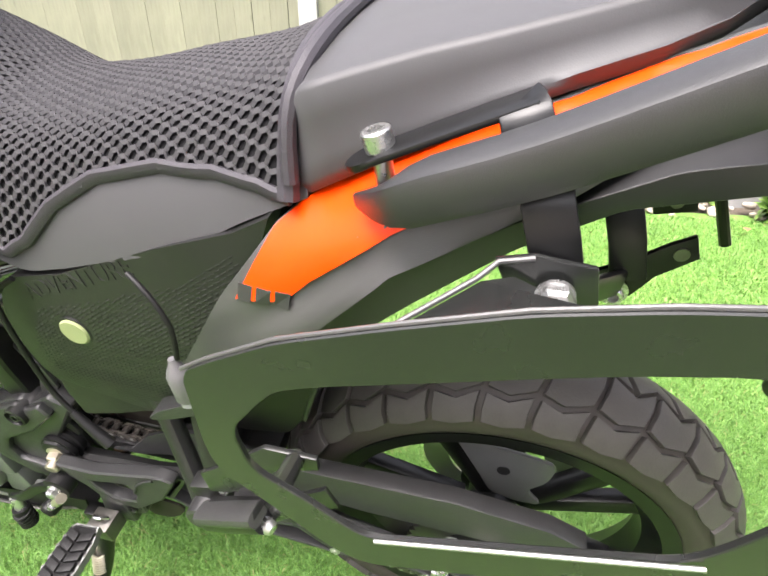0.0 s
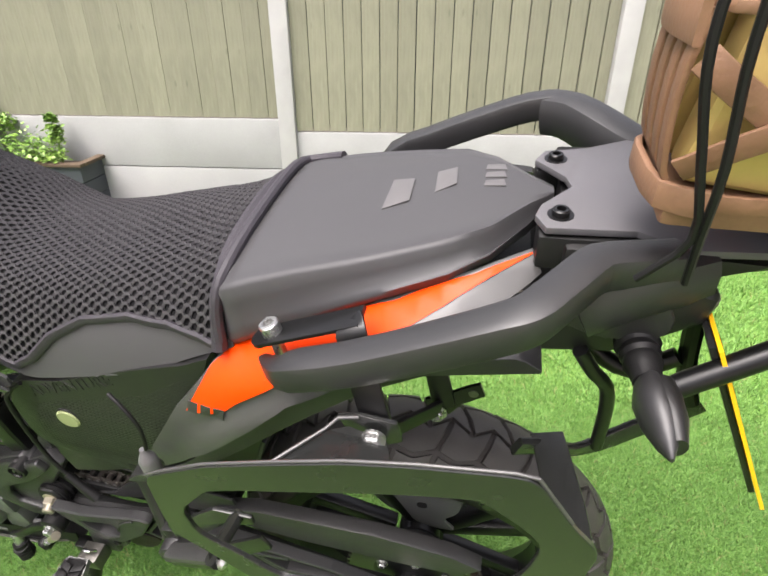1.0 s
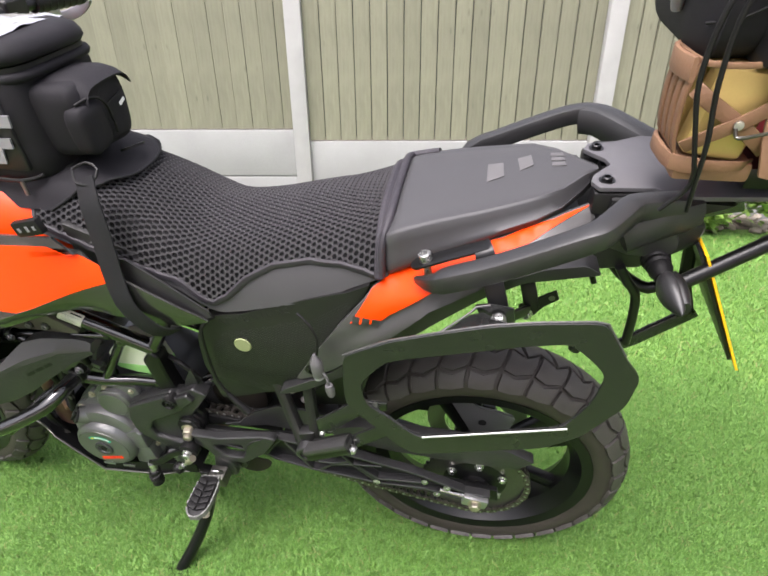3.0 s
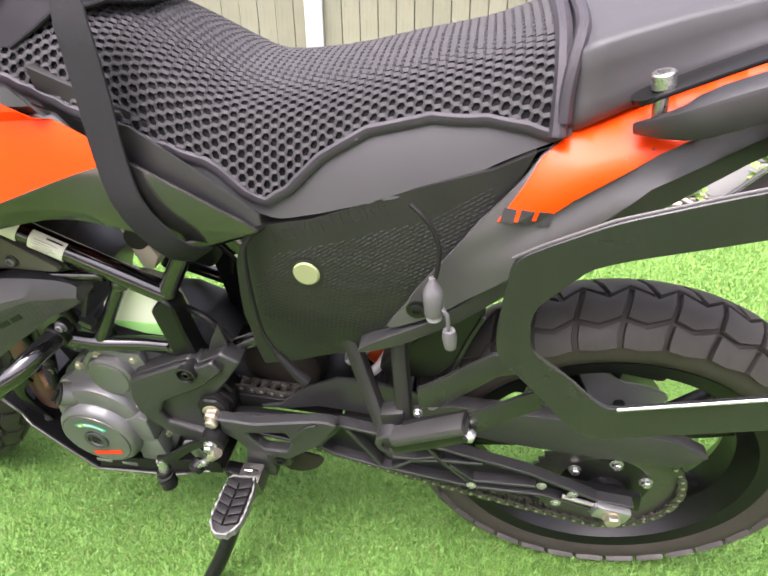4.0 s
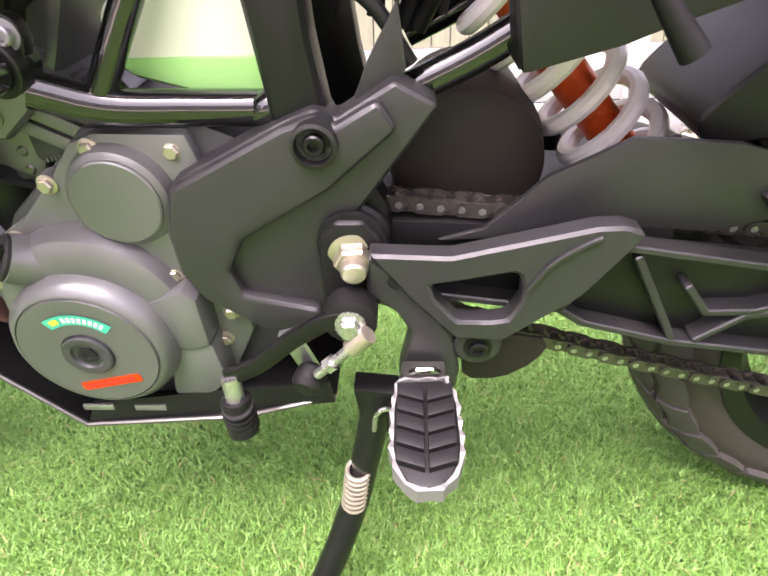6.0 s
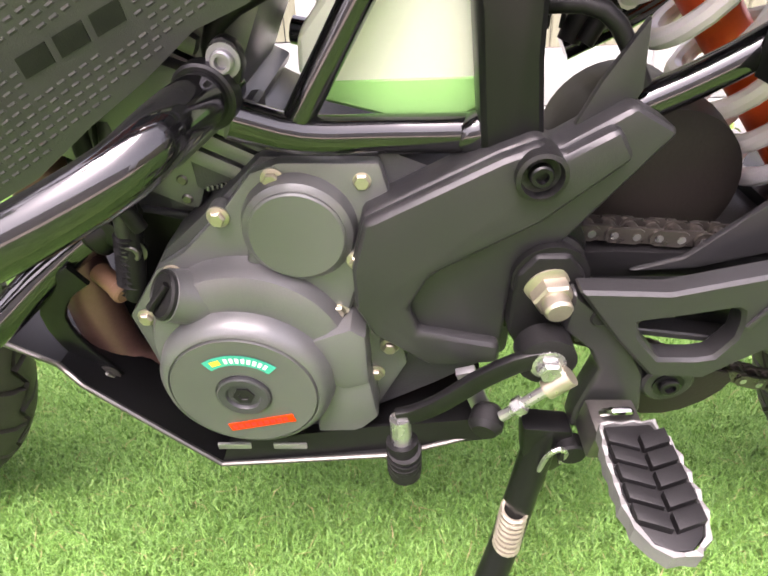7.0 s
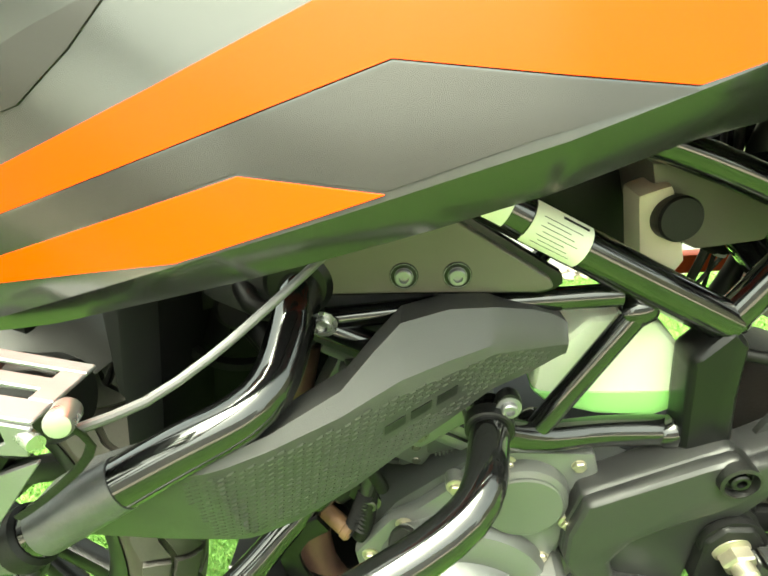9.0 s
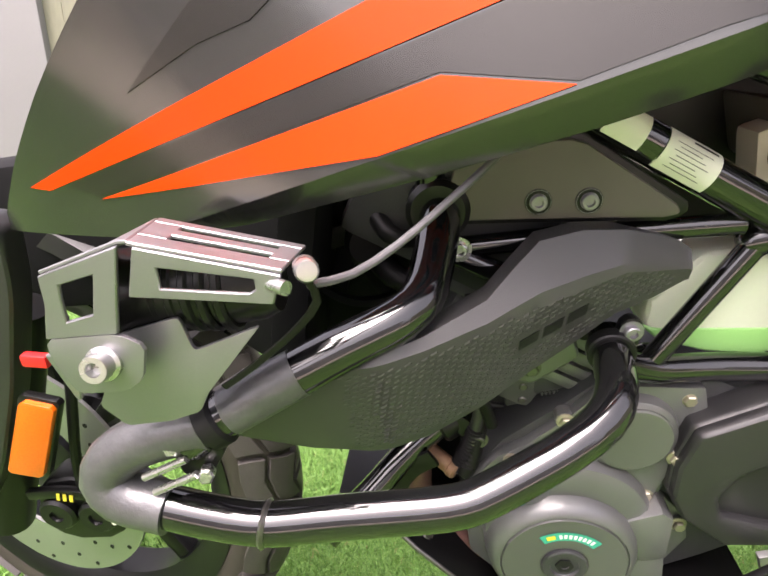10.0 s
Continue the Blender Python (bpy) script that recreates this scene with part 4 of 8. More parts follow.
# shock absorber
def shock():
    low, up = Vector((-0.408, 0.01, 0.512)), Vector((-0.66, 0.0, 0.75)).normalized()
    at = lambda k: low + up * k
    body = part("shock_absorber", tube([at(0.26), at(0.14)], 0.034, 24, False), "frame_black", bike, "black shock absorber with a white spring")
    part("collar", tube([at(0.155), at(0.135)], 0.044, 28, False), "spring", body)
    part("rod", tube([at(0.12), at(-0.1)], 0.017, 16, False), "damper", body, "orange damper body")
    for k, mat in enumerate(("white_paint", "white_paint", "red")):
        part("label_bar", tube([at(0.197) + Vector((-0.006 + 0.009 * k, -0.0325, 0.003 * k)), at(0.187) + Vector((-0.004 + 0.009 * k, -0.0325, -0.006))], 0.003, 6, False), mat, body)
    n = up.cross(Vector((0, 1, 0))).normalized()
    side_ = Vector((0, 1, 0))
    pts = [at(0.135 - 0.235 * k / 130) + 0.038 * (math.cos(k * 2 * math.pi * 6.5 / 130) * n + math.sin(k * 2 * math.pi * 6.5 / 130) * side_) for k in range(131)]
    part("coil_spring", tube(pts, 0.0078, 10, False), "spring", body, "white coil spring")


shock()


# ---- frame ----
def frame_tubes():
    f = part("frame", tube([(-0.64, -0.085, 0.532), (-0.695, -0.088, 0.534), (-0.748, -0.1, 0.54), (-0.785, -0.112, 0.556)], 0.0125, 18), "frame_black", bike, "gloss black tubular steel frame")
    runs = [([(-0.754, -0.1, 0.54), (-0.683, -0.09, 0.65)], 0.0095), ([(-0.62, -0.088, 0.635), (-0.74, -0.095, 0.704), (-0.83, -0.1, 0.757)], 0.015),
            ([(-0.62, -0.088, 0.638), (-0.572, -0.085, 0.712)], 0.0125), ([(-0.57, -0.085, 0.713), (-0.67, -0.085, 0.757), (-0.75, -0.085, 0.785)], 0.0115),
            ([(-0.7, -0.092, 0.662), (-0.82, -0.095, 0.657), (-0.905, -0.1, 0.652)], 0.0085), ([(-0.925, -0.1, 0.74), (-0.925, -0.1, 0.665), (-0.895, -0.1, 0.64), (-0.85, -0.1, 0.62)], 0.0095),
            ([(-0.548, -0.08, 0.54), (-0.48, -0.08, 0.575), (-0.36, -0.09, 0.66)], 0.0115), ([(-0.572, -0.085, 0.715), (-0.45, -0.09, 0.76), (-0.2, -0.11, 0.85), (0.1, -0.09, 0.95)], 0.012)]
    for pts, r in runs:
        part("tube", tube(pts, r, 16, len(pts) > 2), "frame_black", f)
        part("tube", tube([(x, -v, w) for x, v, w in pts], r, 12, len(pts) > 2), "frame_black", f)
    part("tube", tube([(-0.64, 0.085, 0.532), (-0.785, 0.112, 0.556)], 0.0125, 12), "frame_black", f)
    part("pivot_plate", plate([(-0.647, 0.612), (-0.622, 0.64), (-0.608, 0.625), (-0.606, 0.58), (-0.6, 0.535), (-0.56, 0.46), (-0.56, 0.38), (-0.625, 0.38), (-0.635, 0.46), (-0.638, 0.53)], -0.105, -0.07, 0.009, 3), "powder", f)
    part("far_pivot_plate", plate([(-0.647, 0.612), (-0.603, 0.625), (-0.592, 0.535), (-0.56, 0.38), (-0.625, 0.38), (-0.638, 0.53)], 0.07, 0.1, 0.004), "powder", f)
    for x, w in ((-0.62, 0.637), (-0.684, 0.648), (-0.75, 0.542), (-0.572, 0.714), (-0.64, 0.533), (-0.92, 0.66)):
        part("weld", lathe([(0.0, -0.014), (0.009, -0.012), (0.013, -0.005), (0.013, 0.005), (0.009, 0.012), (0, 0.014)], (x, -0.088, w), 14, (0.8, 0.1, 0.5)), "frame_black", f)
    # the label wrapped round the large tube
    along = (Vector((-0.62, -0.088, 0.635)) - Vector((-0.74, -0.095, 0.704))).normalized()
    n1 = (Vector((0, -1, 0)) - along * along.dot(Vector((0, -1, 0)))).normalized()
    n2 = along.cross(n1)
    n2 = n2 if n2.z > 0 else -n2

    def wrap(s0, s1, a0, a1, r, mat, name, label=""):
        base = Vector((-0.74, -0.095, 0.704))
        row = lambda s, rr: [base + along * s + rr * (math.cos(radians(a)) * n1 + math.sin(radians(a)) * n2) for a in [a0 + (a1 - a0) * k / 12 for k in range(13)]]
        return part(name, loft([row(s0, r), row(s1, r), row(s1, r - 0.001), row(s0, r - 0.001)], False, False), mat, f, label)

    wrap(-0.036, 0.007, -48, 78, 0.0156, "label", "type_label", "white printed type label")
    wrap(-0.08, -0.051, -30, 70, 0.0156, "label", "type_label", "white printed type label")
    for i in range(7):
        wrap(-0.03 + 0.003 * (i % 2), -0.001 - 0.004 * (i % 3), -28 + 11 * i, -26 + 11 * i, 0.01585, "rack_grey", "print_bar")
    wrap(-0.017, 0.003, 56, 64, 0.01585, "print_black", "print_bar")
    return f


frame_tubes()


# ---- engine ----
def engine():
    block = plate([(-0.905, 0.345), (-0.9, 0.4), (-0.865, 0.45), (-0.81, 0.495), (-0.78, 0.522), (-0.69, 0.522), (-0.64, 0.5), (-0.6, 0.43), (-0.6, 0.34), (-0.66, 0.3), (-0.72, 0.265), (-0.83, 0.25)], -0.088, 0.09, 0.008)
    en = part("engine", block, "case", bike, "grey cast single-cylinder engine")
    # cylinder leaning forward, with its head
    for k in range(7):
        part("cylinder_rib", box((-0.815 - 0.012 * k, -0.0, 0.51 + 0.022 * k), (0.15, 0.15, 0.012), (0, 28, 0), 0.004), "engine", en)
    part("cylinder", box((-0.85, 0, 0.575), (0.12, 0.135, 0.18), (0, 28, 0), 0.01), "engine", en)
    part("cylinder_head", box((-0.91, 0, 0.67), (0.16, 0.17, 0.1), (0, 28, 0), 0.012), "case", en)
    # flange under the covers
    part("side_flange", plate([(-0.9, 0.36), (-0.905, 0.395), (-0.87, 0.44), (-0.845, 0.455), (-0.81, 0.487), (-0.785, 0.515), (-0.765, 0.522), (-0.7, 0.52), (-0.695, 0.5), (-0.703, 0.45), (-0.72, 0.4), (-0.69, 0.37), (-0.685, 0.34), (-0.72, 0.27), (-0.78, 0.245), (-0.85, 0.26), (-0.895, 0.31)],
                              -0.1, -0.086, 0.004), "engine", en)
    # large round cover with a raised lid
    c = (-0.811, -0.1, 0.352)
    part("alternator_cover", lathe([(0.072, 0), (0.071, 0.016), (0.067, 0.034), (0.061, 0.041), (0.058, 0.042), (0.0575, 0.0405), (0.026, 0.0405), (0.025, 0.0385), (0.0, 0.0385)], c, 72), "engine", en, "grey round alternator cover")
    part("alternator_lid", lathe([(0.057, 0.0405), (0.056, 0.0432), (0.022, 0.0435), (0.0205, 0.0425), (0, 0.0425)], c, 72), "engine_face", en)
    part("plug_ring", lathe([(0.0205, 0.0425), (0.0205, 0.046), (0.019, 0.047), (0.0135, 0.0466), (0.0125, 0.044), (0, 0.044)], c, 36), "case", en)
    part("plug", lathe([(0.0085, 0.044), (0.0085, 0.0455), (0.0045, 0.0455), (0.004, 0.0445), (0, 0.0445)], c, 6), "print_black", en)
    part("cover_shoulder", lathe([(0.08, 0), (0.0795, 0.012), (0.075, 0.022), (0.066, 0.0265), (0.05, 0.0275), (0, 0.0275)], (-0.806, -0.098, 0.372), 64), "engine", en)
    part("cover_web", plate([(-0.8, 0.44), (-0.79, 0.487), (-0.755, 0.51), (-0.72, 0.49), (-0.715, 0.44), (-0.73, 0.395), (-0.77, 0.39)], -0.108, -0.096, 0.006, 3), "engine", en)
    part("lug", plate([(-0.757, 0.392), (-0.726, 0.404), (-0.715, 0.395), (-0.715, 0.345), (-0.735, 0.338), (-0.757, 0.35)], -0.128, -0.095, 0.005), "engine", en)
    part("foot", plate([(-0.755, 0.34), (-0.715, 0.345), (-0.71, 0.3), (-0.73, 0.278), (-0.765, 0.28)], -0.125, -0.095, 0.005), "engine", en)
    # small round cover
    part("filter_cover", lathe([(0.041, 0), (0.04, 0.01), (0.0375, 0.018), (0.034, 0.0205), (0.0332, 0.0208), (0.033, 0.0225), (0.0315, 0.0235), (0, 0.024)], (-0.757, -0.092, 0.475), 64), "engine_face", en, "satin grey round filter cover")
    part("filler_neck", lathe([(0.024, -0.02), (0.021, 0.0), (0.0195, 0.014), (0.0195, 0.018), (0.017, 0.019), (0, 0.019)], (-0.844, -0.112, 0.424), 32, (-0.62, -0.55, 0.55)), "engine", en)
    cap = part("filler_cap", lathe([(0.0185, 0.018), (0.0185, 0.021), (0.0165, 0.0225), (0.0155, 0.0215), (0, 0.0215)], (-0.844, -0.112, 0.424), 28, (-0.62, -0.55, 0.55)), "print_black", en)
    part("grip", bar([(-0.866, -0.13, 0.428), (-0.8505, -0.1245, 0.445)], 0.006, 0.006, False, side=(-0.62, -0.55, 0.55)), "rubber", cap)
    for x, v, w in ((-0.77, -0.1, 0.511), (-0.712, -0.098, 0.508), (-0.718, -0.11, 0.453), (-0.812, -0.1, 0.484), (-0.857, -0.1, 0.437), (-0.89, -0.1, 0.395), (-0.736, -0.106, 0.406), (-0.699, -0.103, 0.364), (-0.712, -0.1, 0.33)):
        part("boss", lathe([(0.0085, 0), (0.0085, 0.012), (0, 0.012)], (x, v + 0.012, w), 16), "engine", en)
        bolt(en, (x, v, w), 0.0052, 0.006, mat="zinc_yellow")
    # stickers
    def arc(r0, r1, a0, a1, h, name, mat, label):
        bm = bmesh.new()
        k = 14
        lo = [bm.verts.new((c[0] + r0 * math.cos(radians(a0 + (a1 - a0) * i / k)), c[1] - h, c[2] + r0 * math.sin(radians(a0 + (a1 - a0) * i / k)))) for i in range(k + 1)]
        hi = [bm.verts.new((c[0] + r1 * math.cos(radians(a0 + (a1 - a0) * i / k)), c[1] - h, c[2] + r1 * math.sin(radians(a0 + (a1 - a0) * i / k)))) for i in range(k + 1)]
        for i in range(k):
            bm.faces.new((lo[i], lo[i + 1], hi[i + 1], hi[i]))
        return part(name, bm, mat, en, label)
    arc(0.033, 0.043, 45, 125, 0.0442, "sticker", "print_green", "teal sticker with white bars")
    for i in range(8):
        arc(0.0355, 0.0405, 101 - 6.4 * i, 97 - 6.4 * i, 0.0446, "sticker_bar", "white_paint", "")
    arc(0.0355, 0.0405, 118, 106, 0.0446, "sticker_mark", "print_yellow", "")
    m = Matrix.Translation(Vector((-0.803, -0.1441, 0.319))) @ Matrix.Rotation(radians(-13), 4, "Y")
    bm = box((0, 0, 0), (0.056, 0.0006, 0.0085), bevel=0)
    bmesh.ops.transform(bm, matrix=m, verts=bm.verts)
    part("sticker", bm, "orange", en, "orange-red sticker with dark bars")
    for i in range(9):
        bm = box((-0.0235 + 0.0055 * i, -0.0004, 0.0), (0.0038, 0.0006, 0.0045), bevel=0)
        bmesh.ops.transform(bm, matrix=m, verts=bm.verts)
        part("sticker_bar", bm, "red", en)
    # finned cylinder, hose and front of the engine
    cyl = part("cylinder", plate([(-0.91, 0.55), (-0.81, 0.56), (-0.79, 0.5), (-0.85, 0.44), (-0.9, 0.455)], -0.04, 0.06, 0.005), "case", en, "dark finned cylinder block")
    for k in range(5):
        part("fin", bar([(-0.895 + 0.004 * k, -0.042, 0.46 + 0.018 * k), (-0.84 + 0.004 * k, -0.042, 0.45 + 0.018 * k)], 0.005, 0.006, False), "case", cyl)
    part("boss", plate(rounded([(-0.845, 0.535), (-0.815, 0.54), (-0.805, 0.5), (-0.835, 0.485)], 0.006), -0.055, -0.04, 0.003), "case", cyl)
    bolt(cyl, (-0.872, -0.045, 0.528), 0.006, 0.005, mat="alu_dark")
    part("water_jacket", plate(rounded([(-0.8351, 0.5347), (-0.8085, 0.5356), (-0.7972, 0.4970), (-0.8355, 0.4866)], 0.004), -0.068, -0.05, 0.003, 2), "case", cyl)
    part("cast_column", plate(rounded([(-0.8613, 0.5219), (-0.8408, 0.5248), (-0.8371, 0.4768), (-0.8608, 0.4693)], 0.003), -0.064, -0.045, 0.003, 2), "case", cyl)
    part("head_joint", plate(rounded([(-0.8391, 0.5461), (-0.7808, 0.5506), (-0.7815, 0.5315), (-0.8429, 0.5282)], 0.003), -0.062, -0.04, 0.002), "case", cyl)
    for x, w in [(-0.8080, 0.5290), (-0.8069, 0.5252), (-0.8057, 0.5215), (-0.8045, 0.5176), (-0.8033, 0.5138), (-0.8021, 0.5098), (-0.8009, 0.5059), (-0.7996, 0.5019)]:
        part("tooth", box((x, -0.066, w), (0.0045, 0.006, 0.0016), (0, 25, 0), 0), "engine", cyl)
    for x, w in [(-0.8270, 0.4895), (-0.8235, 0.4901), (-0.8199, 0.4908), (-0.8164, 0.4915), (-0.8129, 0.4922), (-0.8094, 0.4928), (-0.8059, 0.4935)]:
        part("tooth", box((x, -0.066, w), (0.0016, 0.006, 0.004), (0, 10, 0), 0), "engine", cyl)
    for x, w in [(-0.8500, 0.5230), (-0.8465, 0.5143), (-0.8447, 0.4962), (-0.8451, 0.4809)]:
        part("stud", lathe([(0.0042, -0.012), (0.0042, 0.002), (0.003, 0.003), (0, 0.003)], (x, -0.066, w), 10), "steel_dark", cyl)
    part("cast_front", plate([(-0.86, 0.55), (-0.985, 0.55), (-0.98, 0.46), (-0.955, 0.36), (-0.9, 0.3), (-0.85, 0.4)], 0.0, 0.06, 0.008), "powder", en, "black front of the engine")
    pipe = part("breather_hose", tube([(-0.877, -0.08, 0.545), (-0.879, -0.085, 0.525), (-0.885, -0.088, 0.49), (-0.89, -0.088, 0.463), (-0.896, -0.087, 0.438), (-0.908, -0.083, 0.408)], 0.0062, 14), "dusty", en, "grey breather hose in a ribbed sleeve")
    for k in range(14):
        t = k / 13
        part("ring", lathe([(0.0062, -0.0014), (0.0086, 0), (0.0062, 0.0014)], (-0.89 - 0.017 * t, -0.088 + 0.004 * t, 0.463 - 0.053 * t), 14, (-0.3, 0.05, -1)), "rubber", pipe)
    # exhaust header
    part("exhaust_header", tube([(-0.95, -0.02, 0.58), (-0.965, -0.045, 0.5), (-0.955, -0.062, 0.41), (-0.955, -0.065, 0.36), (-0.945, -0.067, 0.315), (-0.9, -0.067, 0.283), (-0.82, -0.06, 0.272), (-0.7, -0.05, 0.275), (-0.6, 0.02, 0.29)], 0.021, 20), "header", en, "brown heat-stained exhaust pipe")
    sens = part("exhaust_sensor", lathe([(0.0085, -0.02), (0.0085, 0.004), (0.0095, 0.005), (0.0095, 0.011), (0.0075, 0.013), (0, 0.013)], (-0.918, -0.082, 0.413), 20, (0.75, -0.5, -0.3)), "canvas", en, "beige sensor in the exhaust pipe")
    part("sheath", tube([(-0.884, -0.08, 0.5), (-0.886, -0.085, 0.462), (-0.893, -0.09, 0.425), (-0.9, -0.09, 0.408)], 0.0075, 12), "rubber", sens)
    for k in range(12):
        part("sheath_ring", lathe([(0.007, -0.0015), (0.009, 0), (0.007, 0.0015)], (-0.8845 - 0.0011 * k, -0.082 - 0.0007 * k, 0.475 - 0.005 * k), 14, (0.2, 0.1, 1)), "rubber", sens)
    part("lead", tube([(-0.884, -0.08, 0.5), (-0.882, -0.075, 0.54), (-0.89, -0.07, 0.6)], 0.011, 12), "rubber", sens)
    part("cam_cover", plate([(-0.9, 0.53), (-0.87, 0.6), (-0.81, 0.575), (-0.8, 0.54), (-0.84, 0.51)], -0.085, -0.07, 0.006, 3), "engine", en)
    bolt(en, (-0.842, -0.085, 0.53), 0.006, 0.006, mat="steel_dark")
    part("hose", tube([(-0.88, -0.08, 0.6), (-0.89, -0.095, 0.53), (-0.875, -0.09, 0.47)], 0.006, 12), "rubber", en)
    return en


en = engine()

# sprocket cover: dark plastic with a raised border
cover = part("sprocket_cover", plate([(-0.722, 0.455), (-0.712, 0.492), (-0.628, 0.533), (-0.607, 0.541), (-0.595, 0.533), (-0.555, 0.557), (-0.527, 0.541), (-0.578, 0.472), (-0.61, 0.435), (-0.614, 0.365), (-0.668, 0.362), (-0.71, 0.395), (-0.722, 0.42)], -0.116, -0.085, 0.006, 3), "plastic_grey", bike, "dark grey plastic sprocket cover")
part("raised_border", plate([(-0.721, 0.455), (-0.711, 0.491), (-0.628, 0.532), (-0.607, 0.54), (-0.595, 0.532), (-0.565, 0.549), (-0.553, 0.53), (-0.6, 0.489), (-0.668, 0.449), (-0.683, 0.422), (-0.676, 0.399), (-0.616, 0.385), (-0.615, 0.366), (-0.667, 0.363), (-0.709, 0.395), (-0.721, 0.42)], -0.127, -0.112, 0.0065, 3), "plastic_grey", cover)
part("fin", plate([(-0.585, 0.535), (-0.572, 0.565), (-0.553, 0.598), (-0.548, 0.56), (-0.553, 0.548)], -0.1, -0.094, 0.001), "plastic_grey", cover)
part("screw_well", lathe([(0.0155, -0.01), (0.015, 0.012), (0.0125, 0.013), (0.0115, 0.005), (0, 0.005)], (-0.606, -0.121, 0.523), 32), "plastic", cover)
part("bolt", socket((-0.606, -0.126, 0.523), 0.007, 0.007), "powder", cover)

# skid plate
skid = part("skid_plate", loft([[(x, v0, w), (x, v1, w), (x, v1, w + 0.004), (x, v0, w + 0.004)] for x, w, v0, v1 in
            ((-1.034, 0.357, -0.09, 0.09), (-0.97, 0.355, -0.115, 0.115), (-0.95, 0.341, -0.125, 0.125), (-0.914, 0.308, -0.13, 0.13), (-0.853, 0.248, -0.135, 0.135), (-0.7, 0.262, -0.135, 0.135), (-0.615, 0.272, -0.12, 0.12))]), "powder", bike, "black aluminium skid plate")
part("lip", tube([(-1.034, -0.092, 0.361), (-0.97, -0.117, 0.359), (-0.95, -0.127, 0.345), (-0.914, -0.132, 0.312), (-0.853, -0.138, 0.252), (-0.7, -0.138, 0.266), (-0.615, -0.122, 0.276)], 0.0025, 8, False), "steel_dark", skid, "bare metal edge")
part("side_wall", skin([(-0.853, 0.252), (-0.7, 0.266), (-0.615, 0.275), (-0.62, 0.294), (-0.72, 0.286), (-0.845, 0.272)], lambda x, w: -0.135 + 0.35 * (w - 0.255), 0.003), "powder", skid)
part("bracket", bar([(-0.93, -0.1, 0.437), (-0.952, -0.1, 0.422), (-0.966, -0.1, 0.398), (-0.964, -0.1, 0.372), (-0.953, -0.1, 0.345), (-0.94, -0.1, 0.322)], 0.005, 0.02, side=(0, 1, 0)), "powder", skid)
for x in (-0.84, -0.79):
    part("slot", box((x, -0.13, 0.268), (0.03, 0.003, 0.007), bevel=0.001), "alu", skid)
bolt(skid, (-0.944, -0.103, 0.332), 0.007, 0.006, mat="steel_dark")

# gear lever and linkage
lever = part("gear_lever", bar([(-0.592, -0.155, 0.402), (-0.61, -0.156, 0.398), (-0.635, -0.157, 0.382), (-0.66, -0.158, 0.36), (-0.68, -0.158, 0.347), (-0.693, -0.158, 0.343)], 0.008, 0.015, side=(0, 1, 0)), "powder", bike, "black gear lever")
part("pad", tube([(-0.691, -0.158, 0.342), (-0.69, -0.162, 0.318)], 0.008, 14, False), "zinc", lever)
part("rubber", tube([(-0.69, -0.162, 0.32), (-0.688, -0.168, 0.285)], 0.0125, 16, False), "rubber", lever, "ribbed rubber toe piece")
for k in range(5):
    part("rib", lathe([(0.0132, 0), (0.0138, 0.0015), (0.0132, 0.003)], (-0.6885, -0.1655, 0.288 + 0.006 * k), 16, (0, -0.15, 1)), "rubber", lever)
part("collar", lathe([(0.02, 0), (0.02, 0.018), (0.016, 0.02), (0, 0.02)], (-0.59, -0.138, 0.398), 24), "rubber", lever)
part("bolt", hexbolt((-0.59, -0.158, 0.398), 0.008, 0.01), "zinc", lever)
part("link_rod", tube([(-0.578, -0.165, 0.393), (-0.618, -0.165, 0.352)], 0.004, 10, False), "zinc", lever)
part("rod_end", tube([(-0.576, -0.165, 0.395), (-0.59, -0.165, 0.381)], 0.0075, 12, False), "zinc_yellow", lever)
part("rod_nut", tube([(-0.604, -0.165, 0.3665), (-0.609, -0.165, 0.3615)], 0.0068, 6, False), "zinc", lever)
part("joint", lathe([(0.009, -0.012), (0.0125, -0.008), (0.013, 0.004), (0.009, 0.009), (0, 0.009)], (-0.627, -0.16, 0.34), 18, (-0.3, -0.9, -0.2)), "rubber", lever)
part("shift_arm", plate([(-0.636, 0.335), (-0.62, 0.332), (-0.636, 0.378), (-0.65, 0.374)], -0.145, -0.138, 0.001), "alu", lever)

# swingarm pivot and foot peg bracket
piv = part("pivot_collar", lathe([(0.027, 0), (0.027, 0.01), (0.024, 0.012), (0.024, 0.016), (0.026, 0.018), (0.026, 0.024), (0, 0.024)], (-0.588, -0.1, 0.444), 32), "rubber", bike)
part("pivot_bolt", join(lathe([(0.0185, 0), (0.0185, 0.004), (0.014, 0.006), (0, 0.006)], (-0.588, -0.122, 0.438), 28, (0.1, -1, -0.15)), lathe([(0.0145, 0.005), (0.0145, 0.014), (0.013, 0.016), (0, 0.016)], (-0.588, -0.122, 0.438), 6, (0.1, -1, -0.15)), lathe([(0.0095, 0.015), (0.0095, 0.024), (0.008, 0.026), (0, 0.026)], (-0.588, -0.122, 0.438), 18, (0.1, -1, -0.15))), "zinc_yellow", piv, "pale zinc swingarm bolt")
part("carrier", plate([(-0.612, 0.45), (-0.6, 0.466), (-0.578, 0.466), (-0.566, 0.45), (-0.562, 0.4), (-0.575, 0.385), (-0.605, 0.385), (-0.613, 0.4)], -0.128, -0.1, 0.005, 3), "rubber", piv)
